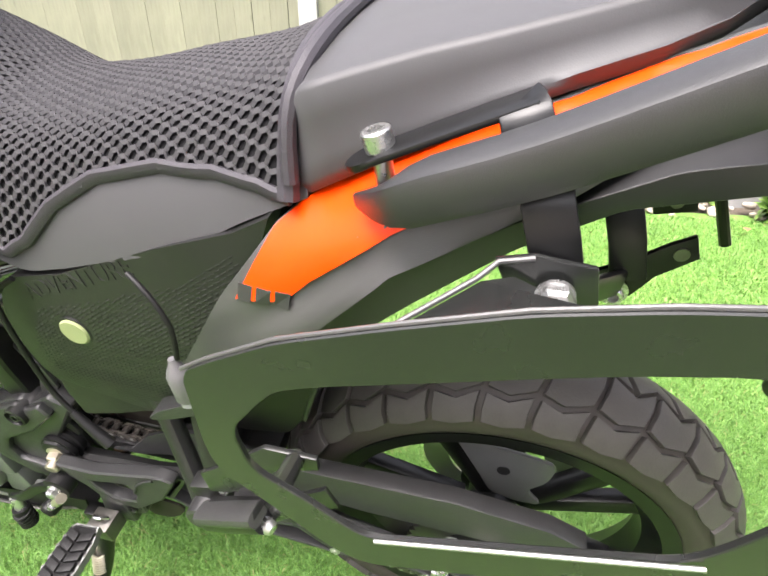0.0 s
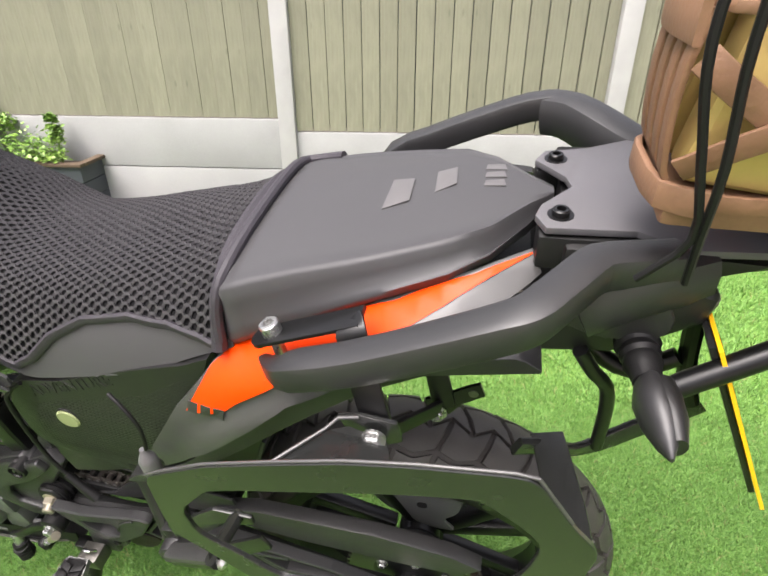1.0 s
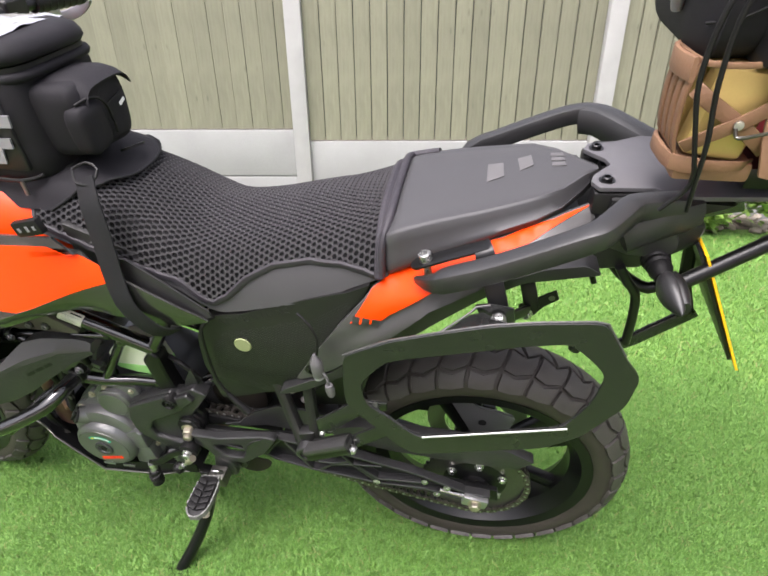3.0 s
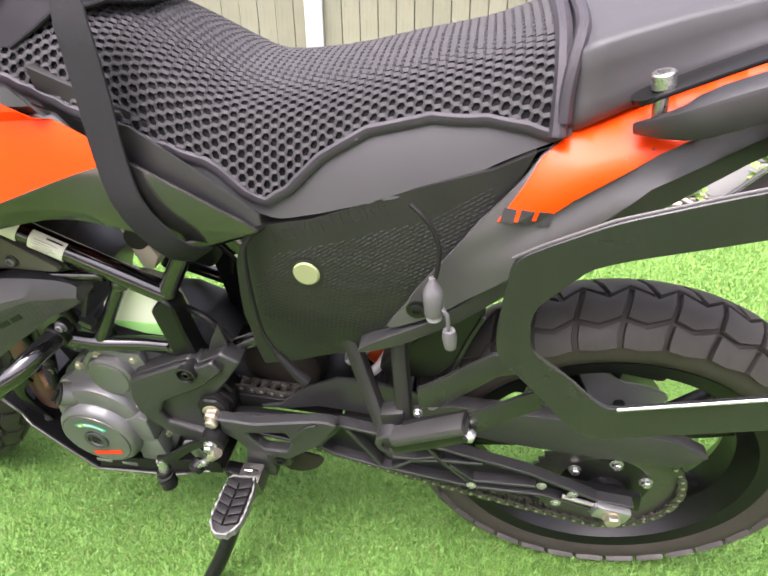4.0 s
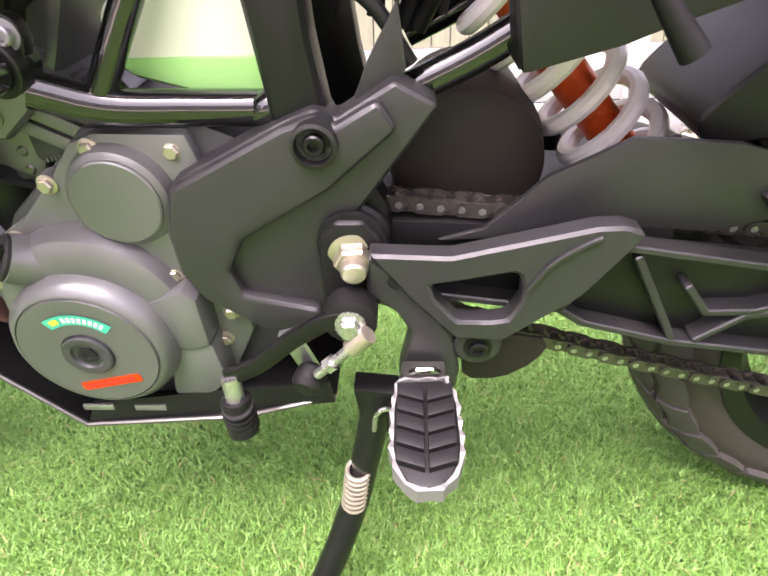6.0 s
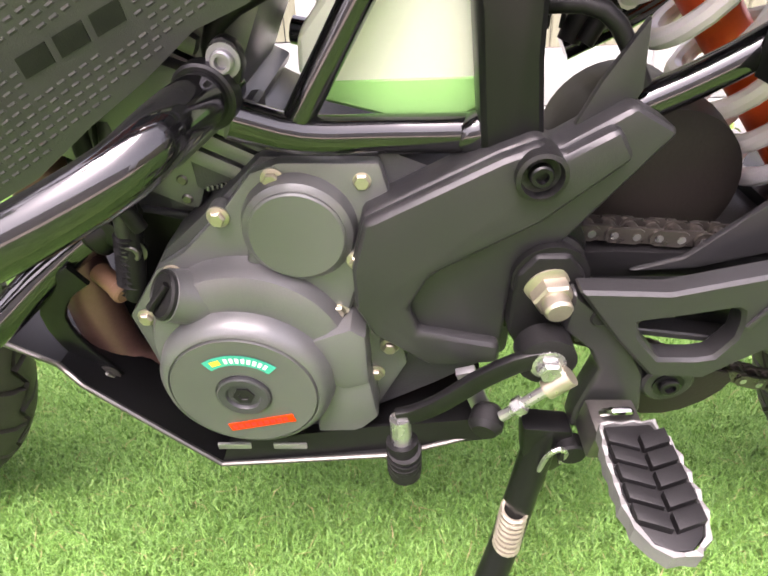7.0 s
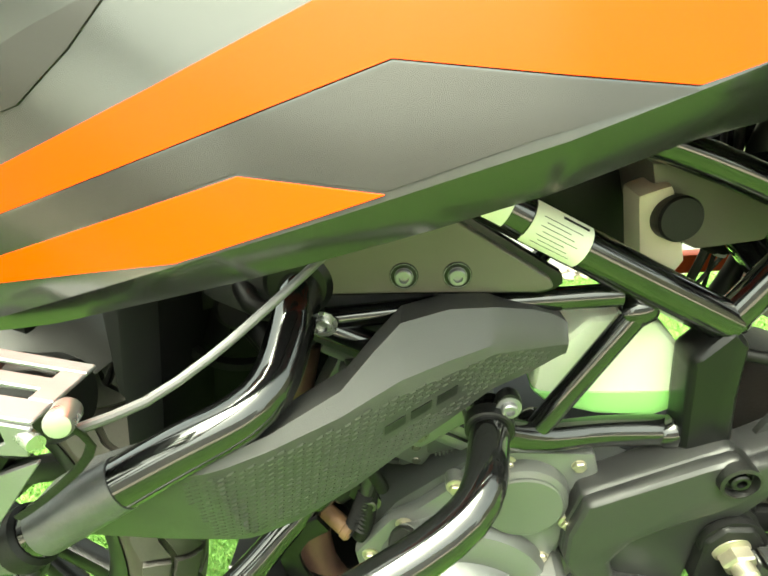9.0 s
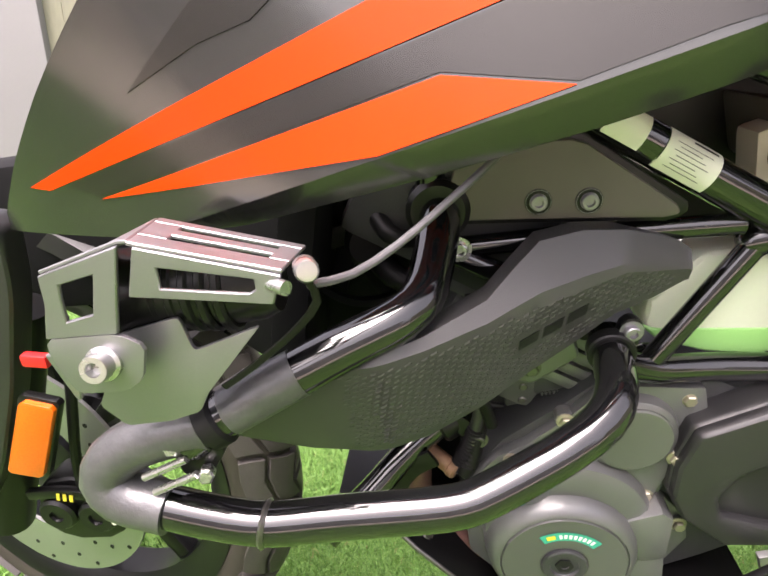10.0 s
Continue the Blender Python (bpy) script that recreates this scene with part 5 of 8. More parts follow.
br = part("footpeg_bracket", plate([(-0.5754, 0.4451), (-0.5782, 0.4112), (-0.5564, 0.3924), (-0.5461, 0.3726), (-0.5553, 0.3293), (-0.556, 0.306), (-0.508, 0.306), (-0.5054, 0.3283), (-0.5124, 0.3672), (-0.5364, 0.4106)], -0.14, -0.118, 0.005, 3), "plastic_grey", bike, "dark grey cast foot peg bracket")
part("arm", rim([(-0.5757, 0.4505), (-0.5176, 0.4476), (-0.4232, 0.4703), (-0.4055, 0.471), (-0.3925, 0.4662), (-0.3917, 0.4615), (-0.4226, 0.4132), (-0.4752, 0.3691), (-0.512, 0.372), (-0.545, 0.41)],
                [(-0.532, 0.4235), (-0.51, 0.427), (-0.4733, 0.4345), (-0.469, 0.432), (-0.466, 0.422), (-0.4651, 0.4085), (-0.4738, 0.3911), (-0.485, 0.389), (-0.5104, 0.3895), (-0.528, 0.41)], -0.146, -0.128, 0.0025), "plastic_grey", br)
part("raised_rib", bar([(-0.462, -0.1462, 0.42), (-0.452, -0.1468, 0.44), (-0.434, -0.147, 0.456), (-0.42, -0.1465, 0.463)], 0.004, 0.004), "plastic_grey", br)
part("boss", lathe([(0.019, -0.014), (0.019, 0.004), (0.0165, 0.006), (0, 0.006)], (-0.4928, -0.134, 0.3573), 28), "plastic_grey", br)
part("hole", lathe([(0.0075, 0), (0.006, 0.0012), (0, 0.0008)], (-0.555, -0.1405, 0.424), 20), "print_black", br)
part("bolt", socket((-0.4928, -0.14, 0.3573), 0.0075, 0.005), "powder", br)
part("heel_guard", plate(rounded([(-0.505, 0.36), (-0.46, 0.352), (-0.428, 0.346), (-0.438, 0.32), (-0.466, 0.299), (-0.5, 0.299)], 0.008), -0.12, -0.116, 0.001), "chamber", br, "dark metal heel guard")


def foot_peg():
    peg = part("foot_peg", join(plate([(-0.553, 0.348), (-0.518, 0.348), (-0.515, 0.32), (-0.556, 0.32)], -0.178, -0.145, 0.003)), "steel_dark", br, "cast aluminium foot peg")
    out = [(-0.555, -0.18), (-0.52, -0.178), (-0.513, -0.2), (-0.512, -0.236), (-0.514, -0.25), (-0.519, -0.26), (-0.528, -0.268), (-0.541, -0.269), (-0.55, -0.264), (-0.556, -0.254), (-0.559, -0.24), (-0.559, -0.205)]
    teeth = []
    for (x0, v0), (x1, v1) in zip(out, out[1:] + out[:1]):
        n = max(1, int(math.hypot(x1 - x0, v1 - v0) / 0.006))
        teeth += [(x0 + (x1 - x0) * i / n, v0 + (v1 - v0) * i / n) for i in range(n)]
    cx, cv = -0.536, -0.221
    small = [(cx + (x - cx) * 0.92, cv + (v - cv) * 0.955) for x, v in teeth]
    bm = bmesh.new()
    teeth = [(x + (0.0016 * (1 if x > cx else -1) if i % 2 else 0), v - (0.0012 if i % 2 and v < -0.26 else 0)) for i, (x, v) in enumerate(teeth)]
    rows = []
    for line, w in ((small, 0.353), (teeth, 0.353), (teeth, 0.364), (small, 0.364)):
        rows.append([bm.verts.new((x, v, w + (0.002 if (i % 2 and w > 0.36) else 0))) for i, (x, v) in enumerate(line)])
    k = len(teeth)
    for a, b in ((0, 1), (1, 2), (2, 3), (3, 0)):
        for i in range(k):
            j = (i + 1) % k
            bm.faces.new((rows[a][i], rows[a][j], rows[b][j], rows[b][i]))
    part("serrated_rim", bm, "peg_metal", peg, "bright serrated metal rim")
    pad = part("pad", slab([(cx + (x - cx) * 0.9, cv + (v - cv) * 0.94) for x, v in out], 0.348, 0.364, 0.002), "rubber", peg, "black rubber pad with chevrons")
    for i in range(5):
        v = -0.188 - 0.0132 * i
        for s in (-1, 1):
            a, b = (cx + s * 0.0012, v - 0.005), (cx + s * 0.0195, v + 0.001)
            part("pad_block", slab([(a[0], a[1]), (b[0], b[1]), (b[0], b[1] - 0.0108), (a[0], a[1] - 0.0108)], 0.363, 0.3695, 0.001), "rubber", pad)
    part("spring", tube([(-0.545, -0.16, 0.35), (-0.54, -0.165, 0.358), (-0.53, -0.165, 0.358), (-0.525, -0.16, 0.35)], 0.003, 8), "chrome", peg)


foot_peg()

# side stand
stand = part("side_stand", tube([(-0.572, -0.135, 0.305), (-0.585, -0.15, 0.24), (-0.602, -0.175, 0.175), (-0.63, -0.21, 0.11), (-0.665, -0.252, 0.052)], 0.0135, 16), "powder", bike, "black steel side stand resting on the grass")
part("stand_foot", box((-0.668, -0.255, 0.046), (0.07, 0.05, 0.008), (-12, 0, 0), 0.003), "powder", stand)
part("stand_head", plate([(-0.595, 0.315), (-0.555, 0.31), (-0.548, 0.275), (-0.565, 0.255), (-0.59, 0.27)], -0.148, -0.125, 0.004), "powder", stand)
part("bolt", lathe([(0.012, 0), (0.012, 0.012), (0.01, 0.014), (0, 0.014)], (-0.555, -0.143, 0.292), 20), "rubber", stand)
part("spring", tube([(-0.594 - 0.006 * k / 120 + 0.0105 * math.cos(k * 0.42), -0.163 - 0.013 * k / 120 + 0.0105 * math.sin(k * 0.42), 0.226 - 0.04 * k / 120) for k in range(121)], 0.0021, 6, False), "zinc_yellow", stand, "coiled return spring")
part("hook", tube([(-0.578, -0.155, 0.27), (-0.575, -0.158, 0.295), (-0.567, -0.158, 0.303), (-0.56, -0.156, 0.295), (-0.562, -0.154, 0.28)], 0.0022, 8), "zinc", stand)


# passenger peg hanger
hang = part("passenger_peg_hanger", join(bar([(-0.375, -0.118, 0.665), (-0.36, -0.13, 0.622), (-0.335, -0.155, 0.56), (-0.314, -0.178, 0.518)], 0.02, 0.021, side=(0, 1, 0), round_=0.35), bar([(-0.298, -0.128, 0.69), (-0.2985, -0.145, 0.64), (-0.293, -0.163, 0.58), (-0.288, -0.178, 0.522)], 0.02, 0.02, side=(0, 1, 0), round_=0.35),
                                         plate([(-0.32, 0.552), (-0.29, 0.56), (-0.282, 0.52), (-0.312, 0.508)], -0.184, -0.162, 0.004)), "plastic", bike, "black cast passenger peg hanger")
part("clevis", lathe([(0.019, -0.006), (0.019, 0.03), (0.016, 0.032), (0.011, 0.032), (0.011, 0.028), (0, 0.028)], (-0.304, -0.17, 0.5185), 24), "plastic_grey", hang)
pp = part("passenger_peg", bar([(-0.298, -0.195, 0.521), (-0.26, -0.203, 0.549), (-0.217, -0.21, 0.58)], 0.026, 0.026, False), "powder", hang, "folded passenger foot peg")
part("pad", bar([(-0.297, -0.2, 0.537), (-0.292, -0.201, 0.541), (-0.26, -0.207, 0.564), (-0.222, -0.213, 0.59), (-0.217, -0.2135, 0.593)], 0.015, 0.026, False, round_=0.4), "dusty", pp, "worn grey ribbed pad")
part("rubber", bar([(-0.29, -0.198, 0.547), (-0.218, -0.211, 0.596)], 0.006, 0.026, False), "rubber", pp)
part("tip", lathe([(0.007, -0.004), (0.0085, 0.008), (0.006, 0.013), (0, 0.014)], (-0.218, -0.21, 0.572), 16, (0.8, -0.3, -0.1)), "zinc", pp, "pale metal peg tip")
for x, v, w, r in ((-0.255, -0.186, 0.587, 0.0062), (-0.272, -0.184, 0.567, 0.0045)):
    part("bolt", hexbolt((x, v, w), r, 0.006, flange=1.2), "zinc", hang)


# ---- bodywork ----
def tank_side(x, w):
    """The side of the tank shroud: folded along a line, tucked in below and towards the seat."""
    fold = 0.715 + 0.297 * (x + 1.05)
    k = min(1.0, max(0.0, (x + 1.24) / 0.4))
    k = k * k * (3 - 2 * k)
    v = -0.182 - 0.03 * k
    if w > fold:
        v += (0.48 * k - 0.12) * (w - fold)
    else:
        v += 0.45 * (fold - w) + 7.0 * (fold - w) ** 2
    v += 0.2 * max(0.0, x + 0.78) + 1.2 * max(0.0, -1.04 - x) ** 2
    s = min(1.0, max(0.0, (x + 0.72) / 0.13))
    s = s * s * (3 - 2 * s)
    return v * (1 - s) + s * (-0.169 + 4.0 * (w - 0.825) ** 2) if w < 0.9 else v


SHROUD = [(-1.24, 0.69), (-1.17, 0.694), (-1.094, 0.698), (-1.031, 0.706), (-0.916, 0.733), (-0.83, 0.755), (-0.72, 0.787), (-0.67, 0.792), (-0.613, 0.789), (-0.556, 0.781), (-0.5, 0.7705), (-0.488, 0.7705), (-0.432, 0.792), (-0.445, 0.804), (-0.495, 0.834),
          (-0.53, 0.852), (-0.6, 0.885), (-0.65, 0.925), (-0.752, 0.93), (-0.9, 0.93), (-1.06, 0.92), (-1.08, 0.86), (-1.1056, 0.8308), (-1.1557, 0.7834), (-1.1952, 0.7448), (-1.2338, 0.7048)]
shroud = part("tank_shroud", skin(SHROUD, tank_side, 0.004, 0.01, folds=[((-1.05, 0, 0.715), (-0.297, 0, 1))]), "paint_dark", bike, "dark satin side shroud with orange stripes", sharp=13)


FOLD = ((-1.05, 0, 0.715), (-0.297, 0, 1))


def graphic(outline, mat, name="stripe", off=0.0012, label=""):
    part(name, skin(outline, lambda x, w: tank_side(x, w) - off, 0.001, 0.01, folds=[FOLD]), mat, shroud, label, sharp=13)


graphic([(-1.1902, 0.7273), (-1.0641, 0.7761), (-0.9509, 0.8194), (-0.8779, 0.8483), (-0.8, 0.882), (-0.75, 0.915), (-0.66, 0.913), (-0.548, 0.866), (-0.7, 0.82), (-0.7307, 0.8121), (-0.8474, 0.8265), (-0.9926, 0.7811), (-1.1714, 0.7261)], "orange", label="orange stripe")
graphic([(-1.129, 0.7223), (-0.9155, 0.7835), (-0.852, 0.7765), (-0.949, 0.7465)], "orange", label="orange stripe")
graphic([(-1.155, 0.7295), (-0.9926, 0.7795), (-0.8474, 0.825), (-0.7307, 0.8105), (-0.79, 0.797), (-0.851, 0.778), (-0.9155, 0.785), (-1.129, 0.7236)], "graphic_grey", off=0.0009, label="grey stripe")
# Not a graphic: a reflection in the gloss shroud, painted as a grey shape.
graphic([(-1.0896, 0.7837), (-1.0437, 0.8257), (-1.0, 0.845), (-0.96, 0.86), (-0.985, 0.836), (-1.013, 0.815), (-1.044, 0.8056)], "graphic_grey", off=0.0009, label="grey patch painted for a reflection in the shroud")
graphic([(-1.03, 0.875), (-0.945, 0.866), (-0.88, 0.905), (-0.98, 0.912)], "orange", label="orange upper stripe")
part("seat_side_panel", skin([(-0.59, 0.898), (-0.545, 0.89), (-0.49, 0.852), (-0.43, 0.808), (-0.428, 0.798), (-0.4615, 0.788), (-0.5208, 0.802), (-0.571, 0.845)], lambda x, w: -0.148 - 0.12 * (0.9 - w), 0.003, 0.02), "plastic_grey", bike, "smooth black panel below the seat", sharp=60)
part("inner_panel", plate([(-0.64, 0.8), (-0.56, 0.795), (-0.47, 0.785), (-0.44, 0.8), (-0.45, 0.83), (-0.55, 0.9), (-0.64, 0.94)], -0.135, -0.11, 0.004), "plastic", shroud, "black inner panel under the seat edge")
part("far_shroud", skin([(x, w) for x, w in SHROUD], lambda x, w: -tank_side(x, w) - 0.02, 0.004, 0.05), "paint_dark", bike)

# fuel tank under the bag
tank_rows = []
for x, hw, top in ((-1.08, 0.1, 0.9), (-1.02, 0.15, 0.965), (-0.93, 0.165, 1.0), (-0.82, 0.165, 1.005), (-0.74, 0.15, 0.995), (-0.67, 0.13, 0.975), (-0.62, 0.11, 0.95)):
    tank_rows.append([(x, hw * sgn * abs(math.sin(t)) ** 0.75, 0.86 + (top - 0.86) * abs(math.cos(t)) ** 0.6) for t, sgn in [(radians(a), -1 if a < 0 else 1) for a in range(-90, 91, 12)]])
part("fuel_tank", loft(tank_rows, True, False), "orange", bike, "orange fuel tank")

# textured panel under the seat
PANEL = [(-0.436, 0.786), (-0.385, 0.797), (-0.277, 0.837), (-0.207, 0.86), (-0.176, 0.876), (-0.222, 0.77), (-0.29, 0.668), (-0.3, 0.645), (-0.36, 0.603), (-0.429, 0.576), (-0.482, 0.562), (-0.489, 0.6), (-0.486, 0.66), (-0.474, 0.74), (-0.458, 0.775)]


def panel_side(x, w):
    return -0.148 - 0.06 * (x + 0.394) - 0.014 * math.exp(-((w - 0.73) / 0.1) ** 2) + 0.14 * max(0.0, 0.66 - w) + 0.012


side = part("side_panel", plate(PANEL, -0.13, -0.09, 0.004), "plastic", bike, "black grained plastic side panel")
part("face", skin(PANEL, panel_side, 0.03, 0.03), "plastic", side, sharp=50)
rows = []
for i in range(46):
    for j in range(-32, 74):
        x = -0.47 + 0.0078 * i * math.cos(0.6) - 0.0036 * j * math.sin(0.6) + (0.0039 * math.cos(0.6) if j % 2 else 0)
        w = 0.59 + 0.0078 * i * math.sin(0.6) + 0.0036 * j * math.cos(0.6) + (0.0039 * math.sin(0.6) if j % 2 else 0)
        if inside(x, w, [(-0.428, 0.752), (-0.27, 0.805), (-0.195, 0.855), (-0.225, 0.79), (-0.295, 0.675), (-0.37, 0.615), (-0.462, 0.588), (-0.46, 0.7)]) and math.hypot(x + 0.394, w - 0.734) > 0.021:
            rows.append((x, w))
part("raised_dash", ridges(rows, panel_side, 0.0064, 0.0031, 0.00045, 0.6), "plastic", side, kind="stuff")
SLANT = math.atan2(0.04, 0.108)


def on_panel(a, b):
    x, w = -0.428 + a * math.cos(SLANT) - b * math.sin(SLANT), 0.764 + a * math.sin(SLANT) + b * math.cos(SLANT)
    return (x, panel_side(x, w), w), (0, -1, 0)


part("raised_word", lettering("ADVENTURE", 0.0235, on_panel), "plastic", side, sharp=20)
part("round_cap", lathe([(0.0148, -0.003), (0.0148, 0.0015), (0.013, 0.003), (0, 0.0028)], (-0.394, panel_side(-0.394, 0.734), 0.734), 32, (0, -1, 0)), "disc_green", side, "pale green round cap")
part("cap_ring", lathe([(0.0148, 0), (0.0168, 0), (0.0168, 0.0022), (0.0148, 0.0022)], (-0.394, panel_side(-0.394, 0.734) + 0.001, 0.734), 32, ring=True), "plastic", side)


# rear side cowl
CURL = [(-0.172, 0.872), (-0.153, 0.887), (-0.095, 0.914), (-0.05, 0.932), (-0.014, 0.947), (0.018, 0.958), (0.046, 0.968), (0.075, 0.975), (0.104, 0.98)]
COWL = [(-0.3085, 0.6765), (-0.3045, 0.684), (-0.2897, 0.706), (-0.2765, 0.731), (-0.2501, 0.77), (-0.2195, 0.815), *CURL, (0.112, 0.968), (0.05, 0.941), (-0.02, 0.905), (-0.09, 0.862), (-0.14, 0.812), (-0.1682, 0.786), (-0.2022, 0.752), (-0.2392, 0.716), (-0.2702, 0.692), (-0.298, 0.6765), (-0.3045, 0.6738)]


def cowl_side(x, w):
    """A slanting shoulder runs back below the orange field; the top curls in to the seat."""
    v = -0.172 + 0.1 * max(0.0, x + 0.1) + 0.45 * max(0.0, x) + 0.12 * max(0.0, -0.2 - x) + 0.3 * max(0.0, w - 0.815 - 0.62 * (x + 0.2))
    d = 0.828 + 0.74 * (x + 0.158) - w
    k = min(1.0, max(0.0, (x + 0.23) / 0.06))
    return v - k * 0.6 * min(0.018, max(0.0, d)) + 1.4 * max(0.0, w + 0.024 - lerp(CURL, x)) * min(1.0, max(0.0, (x + 0.19) / 0.06))


cowl = part("tail_cowl", skin(COWL, cowl_side, 0.004, 0.009), "cowl_grey", bike, "grey side cowl with an orange field", sharp=50)
part("orange_field", skin([(-0.203, 0.821), *[(x, w - 0.0006) for x, w in CURL], (0.075, 0.9705), (0.048, 0.9605), (0.02, 0.947), (-0.009, 0.932), (-0.05, 0.909), (-0.09, 0.886), (-0.144, 0.846), (-0.165, 0.826)],
                          lambda x, w: cowl_side(x, w) - 0.002, 0.002, 0.009), "orange", cowl, "orange painted field", sharp=50)
for i in range(3):
    x = -0.201 + 0.0145 * i
    part("badge_bar", skin([(x, 0.822), (x + 0.011, 0.8215), (x + 0.0135, 0.8335), (x + 0.0025, 0.834)], lambda x, w: cowl_side(x, w) - 0.0024, 0.001), "plastic_grey", cowl)
part("lower_cowl", plate(rounded([(-0.345, 0.64), (-0.3388, 0.637), (-0.3147, 0.6451), (-0.2896, 0.6568), (-0.2534, 0.68), (-0.2272, 0.6985), (-0.1921, 0.73), (-0.1703, 0.748), (-0.13, 0.785), (-0.08, 0.83), (-0.02, 0.88), (0.03, 0.91), (0.12, 0.93), (0.1, 0.943), (0.05, 0.933), (-0.02, 0.899), (-0.09, 0.856), (-0.14, 0.806), (-0.1682, 0.78), (-0.2022, 0.746), (-0.2392, 0.711), (-0.2702, 0.687), (-0.3, 0.67), (-0.33, 0.653)], 0.004), -0.166, -0.13, 0.006, 3), "plastic_grey", cowl, "grey-black lower rail of the tail panel")
part("screw", socket((-0.2735, -0.1735, 0.7155), 0.0075, 0.004), "powder", cowl)
part("far_cowl", skin([(x, w) for x, w in COWL], lambda x, w: -cowl_side(x, w) - 0.03, 0.012, 0.06), "plastic_grey", bike)

# ---- seats ----
TOP = [(-0.72, 1.0), (-0.66, 0.995), (-0.6, 0.99), (-0.537, 0.962), (-0.495, 0.94), (-0.45, 0.926), (-0.369, 0.93), (-0.291, 0.944), (-0.216, 0.957), (-0.16, 0.975)]
LOW = [(-0.72, 0.93), (-0.55, 0.868), (-0.49, 0.838), (-0.43, 0.798), (-0.385, 0.802), (-0.341, 0.814), (-0.251, 0.84), (-0.202, 0.865), (-0.15, 0.888)]
HALF = [(-0.72, 0.13), (-0.55, 0.138), (-0.43, 0.143), (-0.3, 0.148), (-0.15, 0.142)]
EDGE = [(-0.72, 0.945), (-0.552, 0.876), (-0.483, 0.849), (-0.428, 0.812), (-0.361, 0.858), (-0.314, 0.88), (-0.259, 0.891), (-0.194, 0.891), (-0.15, 0.884)]

TOP, LOW, EDGE = smooth([(x, w - 0.017) for x, w in TOP]), smooth(LOW), smooth(EDGE)


def seat_at(x, t, off=0.0):
    """A place on the rider's seat; t runs from -1 at the left rim over the top to 1."""
    lo, hi, hw = lerp(LOW, x), lerp(TOP, x), lerp(HALF, x)
    s = 1 if t >= 0 else -1
    u = 1 - (1 - abs(t)) ** 1.7
    drop = 0.22 * u ** 2 + 0.78 * u ** 7 if t < 0 else 0.6 * u ** 2 + 0.4 * u ** 8
    v = (hw + off * u) * s * u
    w = lo + (hi - lo) * (1 - drop) + off * (1 - u ** 4)
    return Vector((x, v, w))


rings = []
for i in range(47):
    x = -0.7 + 0.55 * i / 46
    rings.append([seat_at(x, -1 + 2 * k / 40) for k in range(41)])
part("rider_seat", loft(rings, True, False), "leather", bike, "grey vinyl rider seat under a mesh cover", sharp=60)
cover_rows = []
for i in range(47):
    x = -0.69 + 0.529 * i / 46
    e = lerp(EDGE, x)
    t0 = next((t for t in [-1 + k / 60 for k in range(61)] if seat_at(x, t).z >= e), -0.5)
    cover_rows.append([seat_at(x, t0 - 2 * t0 * k / 40, 0.003) for k in range(41)])
net = thing("mesh_seat_cover", "black three-dimensional mesh cover pulled over the seat", "seat cover", (-0.4, 0, 0.9))
part("backing", loft(cover_rows, False, False), "net_and_shade", net, sharp=70)


def honeycomb():
    """Cords of the spacer mesh: hexagons over the seat, coarser where the weave is stretched."""
    verts, faces = [], []

    def cord(a, b, r):
        d = (b - a).normalized()
        n = Vector((0, 0, 1)) - d * d.z
        n = n.normalized() if n.length > 0.05 else Vector((1, 0, 0))
        s = d.cross(n)
        k = len(verts)
        for p in (a, b):
            for u, q in ((0, 1), (0.87, -0.5), (-0.87, -0.5)):
                verts.append(p + r * (n * q + s * u) - Vector((-0.4, 0, 0.9)))
        for i in range(3):
            j = (i + 1) % 3
            faces.append((k + i, k + j, k + 3 + j, k + 3 + i))

    side_len, rng = 0.0054, random.Random(4)
    px, py, half = 1.5 * side_len, 1.732 * side_len, side_len / 2
    lines = {}

    def at(x, s):
        """The place a length s across the seat from its middle line."""
        if not -0.69 < x < -0.163:
            return None
        key = round(x, 5)
        if key not in lines:
            acc, last = [0.0], seat_at(x, 0, 0.0055)
            for k in range(1, 81):
                p = seat_at(x, k / 80, 0.0055)
                acc.append(acc[-1] + (p - last).length)
                last = p
            lines[key] = acc
        acc, d = lines[key], abs(s)
        if d >= acc[-1]:
            return None
        k = next(q for q in range(80) if acc[q + 1] > d)
        t = (k + (d - acc[k]) / (acc[k + 1] - acc[k])) / 80
        p = seat_at(x, math.copysign(t, s), 0.0055)
        return p if p.z >= lerp(EDGE, x) + 0.003 else None

    spread = lambda: Vector((rng.uniform(-1, 1), rng.uniform(-1, 1), rng.uniform(-1, 1))) * 0.0005
    for i in range(67):
        x = -0.69 + px * i
        for j in range(-36, 37):
            s = (j + (0.5 if i % 2 else 0)) * py
            a, b = at(x - half, s), at(x + half, s)
            if a is None or b is None:
                continue
            b += spread()
            cord(a, b, 0.0021)
            for ds in (-py / 2, py / 2):
                q = at(x + px - half, s + ds)
                if q is not None:
                    cord(b, q, 0.0017)
    me = bpy.data.meshes.new("net")
    me.from_pydata(verts, [], faces)
    me.materials.append(M["net"])
    ob = new("cord", me)
    ob.parent = net
    tagged(ob, "open hexagonal black cord", kind="stuff")


